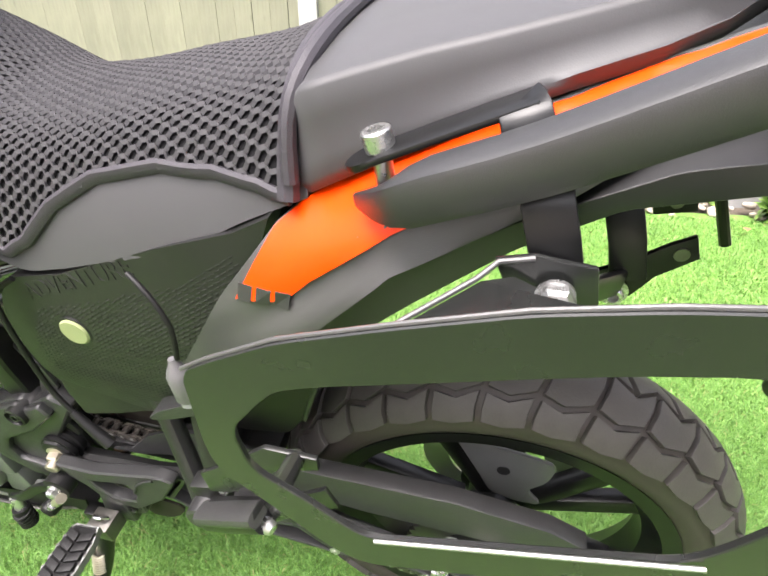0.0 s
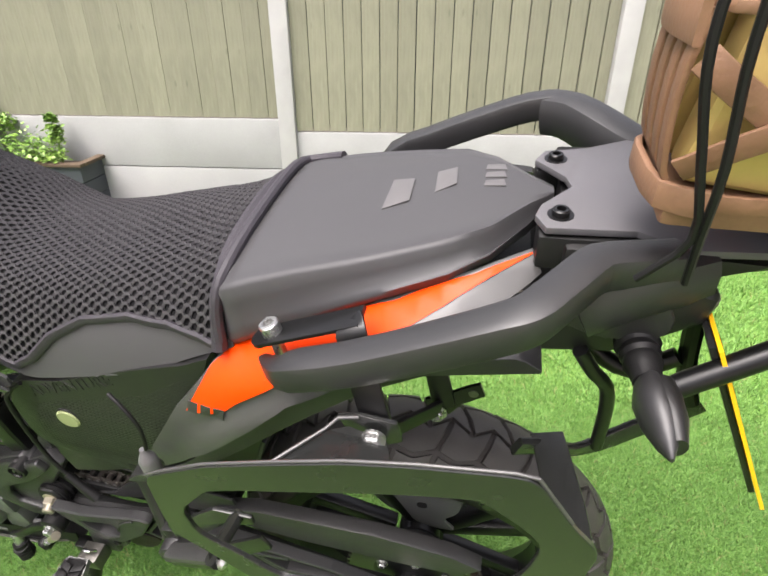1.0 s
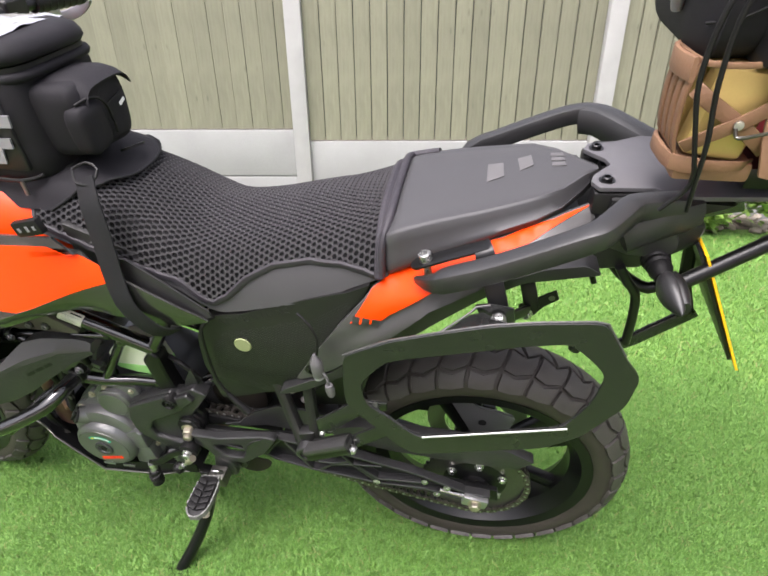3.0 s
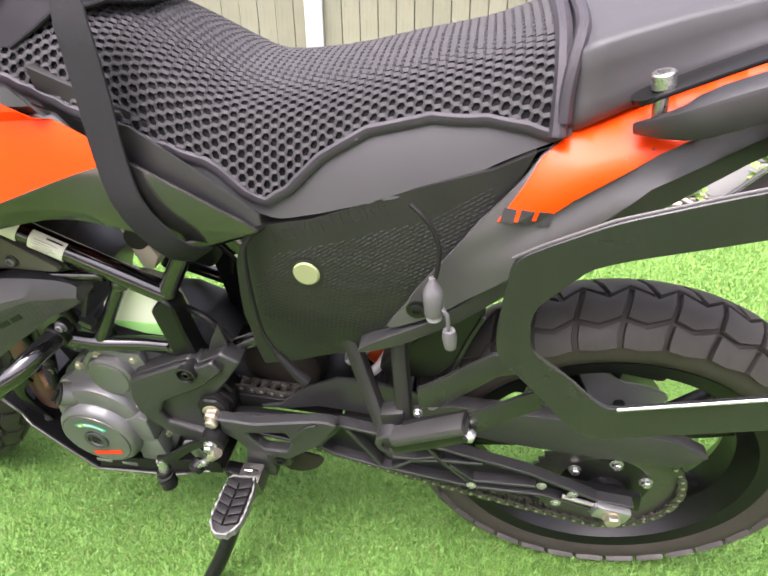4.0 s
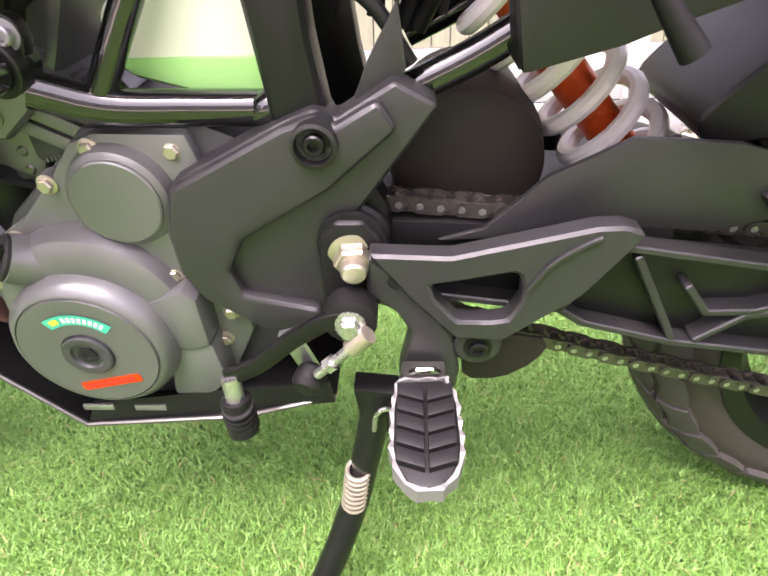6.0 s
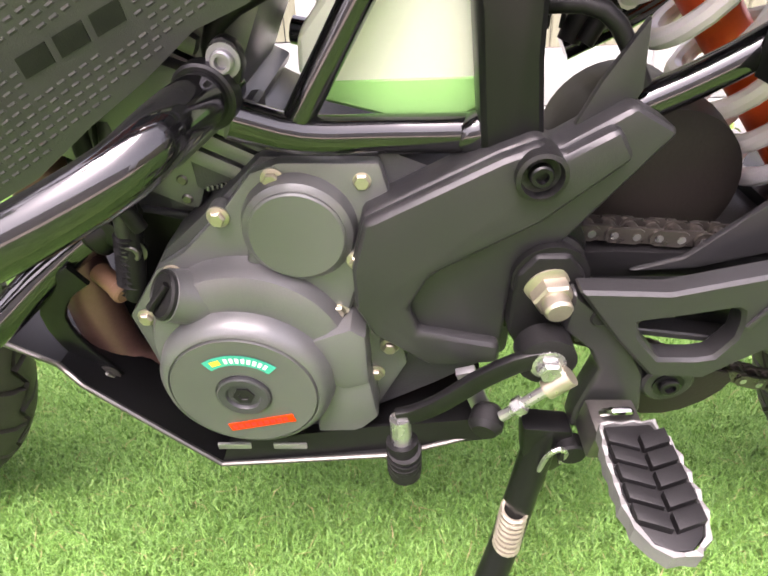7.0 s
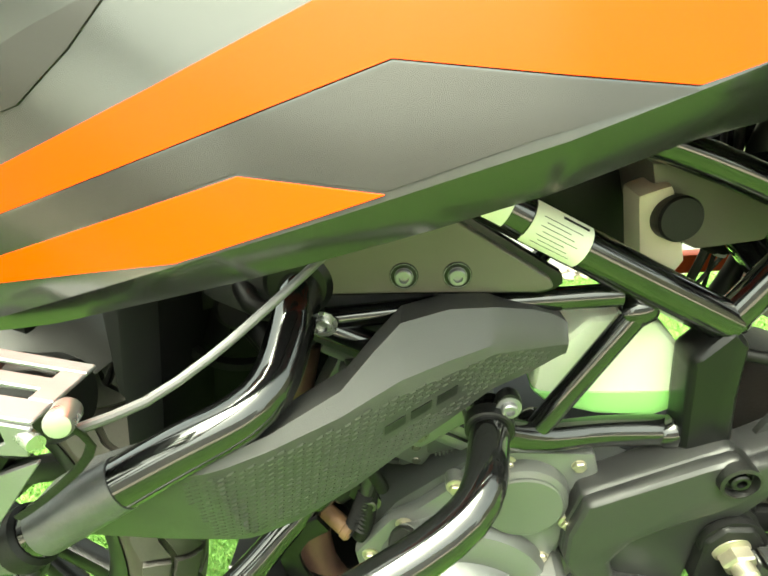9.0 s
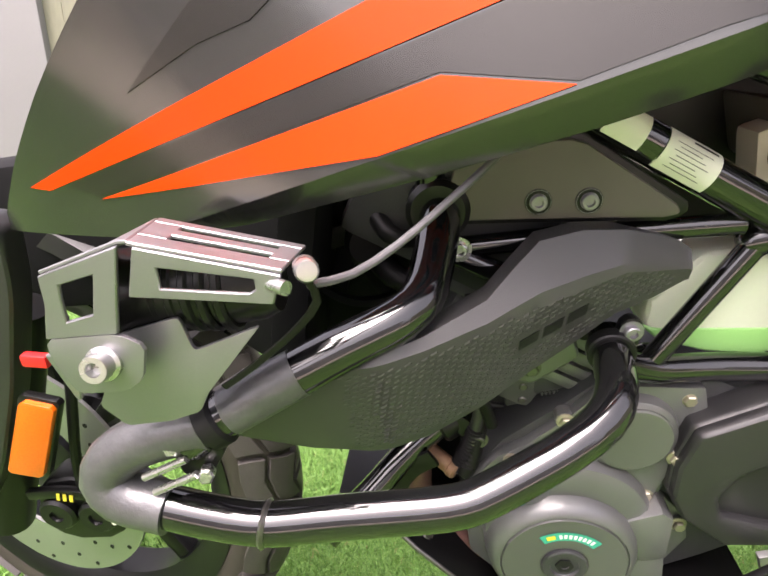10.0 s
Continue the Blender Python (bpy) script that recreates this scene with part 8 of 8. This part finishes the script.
part("body", loft([bag_ring(x, 1.167 + 0.285 * max(0.0, x - 0.262), 1.282 + 0.22 * (x - 0.2), -0.172 + d, 0.13 - d, 0.009) for x, d in ((0.208, 0.03), (0.216, 0.008), (0.25, 0.0), (0.35, -0.004), (0.5, -0.005), (0.65, -0.004), (0.78, 0.01), (0.79, 0.03))]), "fabric_grey", bag)
part("lid", loft([bag_ring(x, 1.28 + 0.22 * (x - 0.2), 1.335 + 0.26 * (x - 0.2) - e, -0.158 + d, 0.12 - d, 0.024) for x, d, e in ((0.185, 0.035, 0.03), (0.192, 0.018, 0.016), (0.21, 0.006, 0.004), (0.26, 0.001, 0), (0.4, 0.0, 0), (0.6, 0.0, 0), (0.78, 0.02, 0.01))]), "fabric", bag, "padded black lid")


def round_lid(dv, dw, end=0.0):
    """A line that runs round the front of the lid and back along its side."""
    return [(0.186 + end, -0.1, 1.266 + dw), (0.188 + end, -0.135 + dv, 1.267 + dw), (0.196 + end, -0.16 + dv, 1.27 + dw), (0.214 + end, -0.17 + dv, 1.2755 + dw), (0.26, -0.173 + dv, 1.2855 + dw), (0.4, -0.176 + dv, 1.318 + dw), (0.6, -0.176 + dv, 1.363 + dw), (0.78, -0.165 + dv, 1.4 + dw)]


part("lip", tube(round_lid(0.0, 0.0), 0.0052, 10, flat=(1.0, 1.2)), "fabric", bag, "soft rolled edge under the lid")
part("lip", tube(round_lid(0.003, 0.009, 0.003), 0.0045, 10), "fabric", bag, "soft rolled edge under the lid")
part("lip", tube(round_lid(0.005, 0.019, 0.006), 0.0038, 10), "fabric", bag, "soft rolled edge under the lid")
part("zip", tube(round_lid(0.0, 0.0148, 0.004), 0.0011, 6), "steel_dark", bag, "fine silver-toothed zip")
teeth = []
for q in path_of(round_lid(-0.0002, 0.0148, 0.004), 0.0035):
    teeth.append(box((q.x, q.y - 0.0009, q.z), (0.0018, 0.0012, 0.003), (0, -12, 0), 0))
part("zip_tooth", join(*teeth), "steel_dark", bag, kind="stuff")
part("puller_cord", tube([(0.2364, -0.181, 1.236), (0.2375, -0.184, 1.22), (0.2355, -0.184, 1.2006)], 0.0013, 8), "rubber", bag)
part("zip_puller", bar([(0.2355, -0.184, 1.203), (0.2352, -0.185, 1.19), (0.2363, -0.185, 1.178)], 0.0035, 0.007, side=(0, 1, 0)), "rubber", bag)
part("puller_slide", box((0.2366, -0.181, 1.2365), (0.006, 0.004, 0.006), (0, 20, 0), 0.001), "steel_dark", bag)


def side_patch(outline, off, mat, name, label=""):
    part(name, skin(outline, lambda x, w: -0.1775 - off, 0.002, 0.06), mat, bag, label)


side_patch([(0.229, 1.254), (0.24, 1.247), (0.6, 1.348), (0.6, 1.3452), (0.242, 1.2375), (0.2265, 1.234)], 0.0008, "fabric", "seam_strip", "black seam over the window")
side_patch([(0.2422, 1.2375), (0.3532, 1.2709), (0.6, 1.3452), (0.6, 1.3134), (0.3664, 1.2363), (0.2652, 1.2029)], 0.001, "window_film", "window", "clear film window over khaki cloth")
side_patch([(0.224, 1.2605), (0.3446, 1.2934), (0.6, 1.363), (0.6, 1.349), (0.35, 1.2794), (0.2386, 1.248), (0.2335, 1.2487), (0.229, 1.2528)], 0.004, "flap_grey", "flap", "grey coated flap")
part("flap_edge", tube([(0.2245, -0.182, 1.2595), (0.229, -0.183, 1.2528), (0.2335, -0.183, 1.2487), (0.2386, -0.183, 1.2477), (0.35, -0.183, 1.2792), (0.6, -0.183, 1.3488)], 0.0013, 6), "fabric", bag)
side_patch([(0.2211, 1.2125), (0.2263, 1.2221), (0.236, 1.2245), (0.272, 1.1747), (0.262, 1.1685), (0.2501, 1.1821), (0.2359, 1.2022)], 0.001, "window_film", "patch", "pale film patch")
side_patch([(0.234, 1.2304), (0.2425, 1.2345), (0.2652, 1.2029), (0.284, 1.1767), (0.2755, 1.1735), (0.258, 1.1975)], 0.002, "fabric", "frame_strip", "black strip framing the window")
side_patch([(0.276, 1.1877), (0.3162, 1.2018), (0.3172, 1.1982), (0.2768, 1.1842)], 0.003, "white_paint", "print_bar")
side_patch([(0.2772, 1.1828), (0.3178, 1.1968), (0.3181, 1.1955), (0.2775, 1.1814)], 0.003, "white_paint", "print_bar")
for i in range(6):
    x = 0.3195 + 0.0097 * i
    w = 1.1925 + 0.345 * (x - 0.3215)
    side_patch([(x + 0.0008, w), (x + 0.0075, w + 0.0023), (x + 0.0082, w + 0.0035), (x + 0.0066, w + 0.0115), (x + 0.0058, w + 0.0122), (x - 0.0008, w + 0.0099), (x - 0.0014, w + 0.0088), (x, w + 0.0006)], 0.003, "white_paint", "print_block", "white printed block")
side_patch([(0.3805, 1.2215), (0.46, 1.249), (0.461, 1.2455), (0.3815, 1.218)], 0.003, "white_paint", "print_bar")
side_patch([(0.382, 1.2165), (0.461, 1.244), (0.4614, 1.2427), (0.3824, 1.2152)], 0.003, "white_paint", "print_bar")
part("print_number", lettering("18", 0.0115, lambda a, b: ((0.2553 + a * math.cos(0.410) - b * math.sin(0.410), -0.18, 1.1835 + a * math.sin(0.410) + b * math.cos(0.410)), (0, -1, 0))), "print_black", bag)
part("front_pocket", puffed(0.041, 0.122, 0.068, (0.197, -0.02, 1.228)), "fabric", bag, "black nylon end pocket")
part("pocket_seam", tube([(0.16, -0.128, 1.2), (0.185, -0.144, 1.208), (0.206, -0.15, 1.222)], 0.0014, 8), "rubber", bag)
part("reflective_roll", tube([(0.154, -0.05, 1.198), (0.149, -0.06, 1.215), (0.147, -0.065, 1.235), (0.15, -0.065, 1.252), (0.157, -0.06, 1.262)], (0.006, 0.0105), 14), "silver", bag, "silvery rolled end")
part("bottom_hem", bar([(0.222, -0.168, 1.1685), (0.262, -0.174, 1.169), (0.35, -0.178, 1.1935), (0.7, -0.178, 1.293)], 0.006, 0.004), "fabric", bag)

# red roll bag beneath
red = thing("dry_bag", "red coated roll bag strapped on the luggage plate", "luggage bag", (0.5, -0.02, 1.03))
rr = []
for x, k in ((0.27, 0.72), (0.275, 0.88), (0.29, 0.97), (0.32, 1.0), (0.5, 1.01), (0.7, 1.0), (0.78, 0.9), (0.79, 0.7)):
    c, hv, hw = Vector((x, -0.025, 1.116 + 0.08 * (x - 0.27))), 0.145, 0.07 + 0.02 * (x - 0.27)
    ring = []
    for i in range(28):
        a = 2 * math.pi * i / 28
        p = c + k * Vector((0, hv * math.copysign(abs(math.cos(a)) ** 0.6, math.cos(a)), hw * math.copysign(abs(math.sin(a)) ** 0.6, math.sin(a))))
        ring.append(p + Vector((0, 0.004 * noise.noise(p * 14), 0.005 * noise.noise(p * 11))))
    rr.append(ring)
part("body", loft(rr), "red_pvc", red, sharp=60)
for x in (0.366, 0.62):
    part("strap", bar([(x - 0.004, -0.17, 1.21), (x, -0.179, 1.15), (x + 0.01, -0.18, 1.1), (x + 0.014, -0.172, 1.06), (x + 0.014, -0.13, 1.04)], 0.003, 0.023, side=(0, 1, 0)), "webbing", red, "black webbing strap")
    part("buckle", box((x + 0.012, -0.184, 1.092), (0.029, 0.006, 0.027), (8, -6, 0), 0.0015), "rubber", red, "black strap buckle")

# tan pouch with tins
pouch = thing("leather_pouch", "worn tan leather pouch holding brass-coloured tins", "pouch", (0.21, -0.1, 1.02))
part("tin", box((0.206, -0.125, 1.118), (0.06, 0.032, 0.092), (0, 8, 0), 0.009, 3), "tin", pouch, "brass-yellow tin")
part("tin", box((0.199, -0.088, 1.118), (0.06, 0.03, 0.092), (0, 8, 0), 0.009, 3), "tin", pouch, "brass-yellow tin")
part("side_flap", skin([(0.243, 1.063), (0.29, 1.053), (0.28, 1.11), (0.266, 1.168), (0.228, 1.17), (0.235, 1.1)], lambda x, w: -0.158 + 0.15 * abs(x - 0.25) + 0.004 * math.sin(w * 40), 0.004, 0.012), "canvas", pouch, "broad tan leather flap", sharp=60)
part("strap", bar([(0.164, -0.141, 1.145), (0.172, -0.146, 1.139), (0.185, -0.148, 1.13), (0.209, -0.149, 1.114), (0.235, -0.149, 1.094), (0.247, -0.142, 1.083)], 0.003, 0.0155, side=(0, 1, 0)), "canvas_dark", pouch, "leather strap")
part("strap", bar([(0.168, -0.144, 1.086), (0.176, -0.148, 1.093), (0.19, -0.151, 1.103), (0.209, -0.1525, 1.114), (0.228, -0.151, 1.126), (0.244, -0.146, 1.133)], 0.003, 0.0145, side=(0, 1, 0)), "canvas_dark", pouch, "leather strap")
part("strap", bar([(0.165, -0.12, 1.062), (0.19, -0.146, 1.068), (0.225, -0.147, 1.068), (0.244, -0.13, 1.064)], 0.003, 0.011, side=(0, 1, 0)), "canvas_dark", pouch, "leather strap")
part("base", slab([(0.168, -0.14), (0.245, -0.142), (0.245, -0.06), (0.168, -0.06)], 1.046, 1.068, 0.006), "canvas", pouch)
for k in range(4):
    v = -0.072 - 0.019 * k
    part("back_strip", bar([(0.172, v, 1.066), (0.164, v, 1.08), (0.16, v, 1.11), (0.16, v, 1.14), (0.165, v, 1.165)], 0.004, 0.0125, side=(1, 0, 0)), "canvas_dark", pouch, "leather strip")
part("back_band", bar([(0.175, -0.055, 1.062), (0.162, -0.07, 1.064), (0.16, -0.1, 1.066), (0.165, -0.135, 1.066), (0.19, -0.146, 1.066)], 0.018, 0.005), "canvas", pouch)
part("back_band", bar([(0.175, -0.055, 1.16), (0.158, -0.07, 1.158), (0.156, -0.1, 1.158), (0.16, -0.135, 1.16)], 0.024, 0.005), "canvas", pouch)
part("collar", bar([(0.16, -0.07, 1.167), (0.172, -0.138, 1.167), (0.222, -0.146, 1.169), (0.238, -0.12, 1.168)], 0.006, 0.004), "canvas", pouch)
part("rivet", lathe([(0.005, 0), (0.0045, 0.002), (0, 0.0025)], (0.209, -0.1545, 1.114), 14), "zinc", pouch)
for i in range(7):
    part("stitch", box((0.234 + 0.0045 * i, -0.1585, 1.16 - 0.0005 * i), (0.0025, 0.002, 0.0014), bevel=0), "canvas_dark", pouch)

# elastic cord with its hook
cord = thing("bungee_cord", "blue and white elastic cord with a wire hook", "cord", (0.3, -0.19, 1.13))
line = path_of([(0.256, -0.19, 1.141), (0.321, -0.192, 1.1555), (0.41, -0.19, 1.175), (0.6, -0.185, 1.21), (0.75, -0.17, 1.23)], 0.0035)
part("core", tube(line, 0.0032, 12, False), "cord_blue", cord)
flecks = []
for i in range(3, len(line) - 2):
    for a in (0.8 * i, 0.8 * i + 2.1, 0.8 * i + 4.2):
        n, q = Vector((0, math.cos(a), math.sin(a))), line[i]
        flecks.append(box(tuple(q + n * 0.0027), (0.0026, 0.0012, 0.0015), (0, -12, 0), 0.0003))
part("fleck", join(*flecks), "cord_white", cord, kind="stuff")
for i in range(5):
    part("winding", lathe([(0.0036, -0.0017), (0.0049, 0), (0.0036, 0.0017)], tuple(line[1 + i]), 14, (1, 0, 0.2)), "rubber", cord)
for k, (x, w, mat) in enumerate(((0.2455, 1.1355, "cord_blue"), (0.2505, 1.1415, "cord_white"), (0.2505, 1.1355, "damper"), (0.254, 1.1385, "rubber"), (0.248, 1.142, "cord_blue"))):
    part("knot", tube([(x - 0.004, -0.188, w - 0.004), (x, -0.1935, w), (x + 0.003, -0.1905, w + 0.004 - 0.003 * (k % 2))], 0.0024, 10), mat, cord)
part("hook", tube([(0.256, -0.192, 1.1345), (0.24, -0.188, 1.126), (0.215, -0.166, 1.1065), (0.208, -0.16, 1.1045), (0.206, -0.158, 1.112)], 0.0019, 8), "steel_dark", cord, "bent wire hook")
# thin draw cords
draw = thing("draw_cord", "thin black draw cords hanging from the bag", "cord", (0.17, -0.15, 1.1))
for dx in (0.0, 0.014):
    part("line", tube([(0.208 + dx * 0.5, -0.16, 1.3), (0.178 + dx, -0.168, 1.262), (0.16 + dx, -0.168, 1.22), (0.156 + dx * 1.2, -0.168, 1.16), (0.17 + dx * 0.8, -0.168, 1.1), (0.18 + dx * 0.3, -0.165, 1.055), (0.16 + dx * 2, -0.16, 1.02)], 0.0026, 8), "rubber", draw)
part("toggle", lathe([(0.006, -0.012), (0.0075, 0), (0.006, 0.012)], (0.205, -0.165, 1.302), 12, (1, 0, 0.2)), "rubber", draw)

# support tube under the plate
stay = thing("rack_stay", "black tubular steel rack stay", "stay", (0.3, -0.13, 0.95))
part("tube", tube([(0.2, -0.15, 0.905), (0.217, -0.147, 0.914), (0.36, -0.118, 1.005), (0.385, -0.105, 1.025)], 0.0095, 14), "powder", stay)
part("top_rail", tube([(0.375, -0.098, 1.026), (0.5, -0.09, 1.026), (0.75, -0.09, 1.028)], 0.009, 12), "powder", stay)
part("rack_tray", slab([(0.26, -0.105), (0.78, -0.105), (0.78, 0.1), (0.26, 0.1)], 1.02, 1.046, 0.004), "powder", stay)

# tank bag
SHIFT = Matrix.Translation((-0.032, 0, 0))
tb = thing("tank_bag", "black nylon tank bag with a clear map pocket on top", "luggage bag", (-0.76, 0.0, 1.0), BIKE @ SHIFT)


def pillow(cx, cv, hx, hv, rows, square=0.42, n=48, rough=0.004):
    """A soft sewn body: rounded outlines stacked from (height, scale) rows, a little wrinkled."""
    rings = []
    for w, k in rows:
        ring = []
        for i in range(n):
            a = 2 * math.pi * i / n
            x = math.copysign(abs(math.cos(a)) ** square, math.cos(a))
            v = math.copysign(abs(math.sin(a)) ** square, math.sin(a))
            d = min(hx, hv) * (1 - k)
            p = Vector((cx + (hx - d) * x, cv + (hv - d) * v, w))
            ring.append(p + rough * Vector((noise.noise(p * 16), noise.noise(p * 16 + Vector((5, 0, 0))), 0.6 * noise.noise(p * 12 + Vector((0, 9, 0))))))
        rings.append(ring)
    return loft(rings)


part("body", pillow(-0.795, -0.008, 0.184, 0.102, ((0.985, 0.8), (0.99, 0.92), (1.0, 0.98), (1.03, 1.0), (1.08, 1.0), (1.115, 0.99), (1.13, 0.97)), 0.3), "fabric", tb, sharp=60)
part("side_face", pillow(-0.79, -0.104, 0.15, 0.006, ((1.008, 0.5), (1.014, 1.0), (1.06, 1.1), (1.115, 1.0), (1.12, 0.5)), 0.2, rough=0.001), "fabric_grey", tb, "smooth coated side panel", sharp=60)
part("rim_roll", pillow(-0.793, -0.006, 0.192, 0.104, ((1.122, 0.9), (1.125, 0.98), (1.131, 1.0), (1.136, 0.98), (1.138, 0.9)), 0.4, rough=0.003), "fabric", tb, "rolled zip edge", sharp=60)
part("lid", pillow(-0.793, -0.006, 0.194, 0.106, ((1.143, 0.86), (1.146, 0.96), (1.152, 1.0), (1.16, 0.99), (1.168, 0.95), (1.174, 0.86), (1.178, 0.7), (1.18, 0.5), (1.181, 0.2)), 0.46), "fabric", tb, "soft black zipped lid", sharp=60)
part("zip", pillow(-0.793, -0.006, 0.185, 0.098, ((1.137, 0.98), (1.1375, 1.0), (1.1435, 1.0), (1.144, 0.98)), 0.4, rough=0.003), "print_black", tb, "dark zip under the lid", sharp=60)
film = bmesh.new()
bmesh.ops.create_grid(film, x_segments=34, y_segments=20, size=1)
for p in film.verts:
    p.co.x, p.co.y = -0.795 + 0.162 * p.co.x, -0.006 + 0.078 * p.co.y
    edge_ = max(0.0, math.hypot((p.co.x + 0.795) / 0.162, (p.co.y + 0.006) / 0.078) - 0.7)
    p.co.z = 1.185 - 0.014 * edge_ + 0.005 * noise.noise(p.co * 22) + 0.0025 * noise.noise(p.co * 70)
part("map_pocket", film, "lamp_glass", tb, "crinkled clear film map pocket", sharp=60)
part("side_pocket", puffed(0.043, 0.059, 0.053, (-0.592, -0.023, 1.066), 36, 20, square=0.36), "fabric", tb, "bulging end pocket", sharp=60)
part("inner_pocket", puffed(0.018, 0.033, 0.038, (-0.558, -0.056, 1.058), 28, 16, square=0.5), "fabric", tb, "small sewn-on pocket", sharp=60)
hood = []
for i in range(17):
    t = -1 + i / 8
    drop = 0.004 * t ** 2 + 0.016 * t ** 8
    hood.append([(x - 0.003, -0.012 + 0.054 * t, w - drop) for x, w in ((-0.622, 1.117), (-0.6, 1.124), (-0.57, 1.124), (-0.55, 1.119), (-0.537, 1.11), (-0.538, 1.1075), (-0.551, 1.116), (-0.571, 1.121), (-0.6, 1.121), (-0.622, 1.114))])
part("pocket_flap", loft(hood), "fabric", tb, "curved flap over the pocket", sharp=60)
part("pocket_zip", tube([(-0.552, -0.078, 1.094), (-0.542, -0.058, 1.098), (-0.539, -0.042, 1.092), (-0.54, -0.03, 1.078), (-0.543, -0.024, 1.06)], 0.002, 8), "rubber", tb, "zip")
part("zip_puller", bar([(-0.545, -0.022, 1.064), (-0.544, -0.021, 1.05), (-0.546, -0.02, 1.034)], 0.005, 0.003, False), "rubber", tb)
part("pocket_seam", tube([(-0.546, -0.024, 1.076), (-0.548, 0.01, 1.08), (-0.552, 0.032, 1.084)], 0.0012, 8), "webbing", tb)
part("tag", box((-0.5485, 0.016, 1.068), (0.002, 0.014, 0.005), (20, 0, 0), 0), "white_paint", tb)
part("reflective_block", join(plate([(-0.676, 1.092), (-0.628, 1.092), (-0.631, 1.075), (-0.658, 1.075), (-0.66, 1.06), (-0.643, 1.06), (-0.645, 1.045), (-0.663, 1.045), (-0.668, 1.022), (-0.69, 1.022)], -0.114, -0.1115, 0)), "silver", tb, "pale grey reflective print")
skirt_rows = []
for i in range(25):
    t = i / 24
    row = []
    for k in range(25):
        u = -1 + k / 12
        v = 0.12 * u
        end = -0.527 - 0.1 * abs(u) ** 3
        x = -0.98 + (end + 0.98) * t
        w = lerp([(-0.99, 1.0), (-0.75, 1.008), (-0.62, 1.002), (-0.54, 0.979), (-0.48, 0.95)], x) - 0.5 * max(0, abs(v) - 0.07) - 1.3 * max(0, abs(v) - 0.1)
        row.append((x, v, w))
    skirt_rows.append(row)
part("skirt", loft(skirt_rows, False, False), "fabric", tb, "black base skirt", sharp=60)
part("skirt_binding", tube([skirt_rows[-1][k] for k in range(25)] , 0.0026, 8, False), "webbing", tb)
part("side_clip", box((-0.63, -0.166, 0.951), (0.046, 0.012, 0.024), (0, -12, 0), 0.003), "rubber", tb, "black plastic strap clip")
for d in (-0.012, 0.002, 0.014):
    part("clip_mark", box((-0.63 + d, -0.1725, 0.951 + 0.2 * d), (0.004, 0.001, 0.009 - 0.2 * abs(d)), (0, -12, 0), 0), "silver", tb)
part("strap", bar([(-0.543, -0.125, 1.01), (-0.533, -0.146, 0.98), (-0.528, -0.158, 0.93), (-0.526, -0.17, 0.87), (-0.519, -0.179, 0.828), (-0.506, -0.178, 0.797), (-0.488, -0.172, 0.768), (-0.476, -0.15, 0.75)], 0.003, 0.034, side=(0, 1, 0)), "webbing", tb, "grey webbing strap")
part("ring", tube([(-0.563, -0.117, 1.02), (-0.555, -0.13, 1.005), (-0.531, -0.13, 1.005), (-0.525, -0.115, 1.02), (-0.543, -0.11, 1.027), (-0.563, -0.117, 1.02)], 0.0019, 8), "print_black", tb)
link_ = rim([(-0.017, -0.012), (0.017, -0.012), (0.017, 0.006), (0.011, 0.012), (-0.011, 0.012), (-0.017, 0.006)], [(-0.011, -0.007), (0.011, -0.007), (0.011, 0.003), (0.007, 0.007), (-0.007, 0.007), (-0.011, 0.003)], -0.002, 0.002, 0.0005)
bmesh.ops.transform(link_, matrix=pose(-0.548, 0.005, 1.0, 70, 0, 60), verts=link_.verts)
part("buckle", link_, "rubber", tb, "black plastic strap ring")
part("base_zip", tube([(-0.75, -0.11, 1.0), (-0.66, -0.112, 0.995), (-0.63, -0.1, 1.0)], 0.003, 8), "rubber", tb)
part("zip_puller", tube([(-0.658, -0.115, 0.995), (-0.655, -0.118, 0.975)], 0.003, 8), "steel_dark", tb)
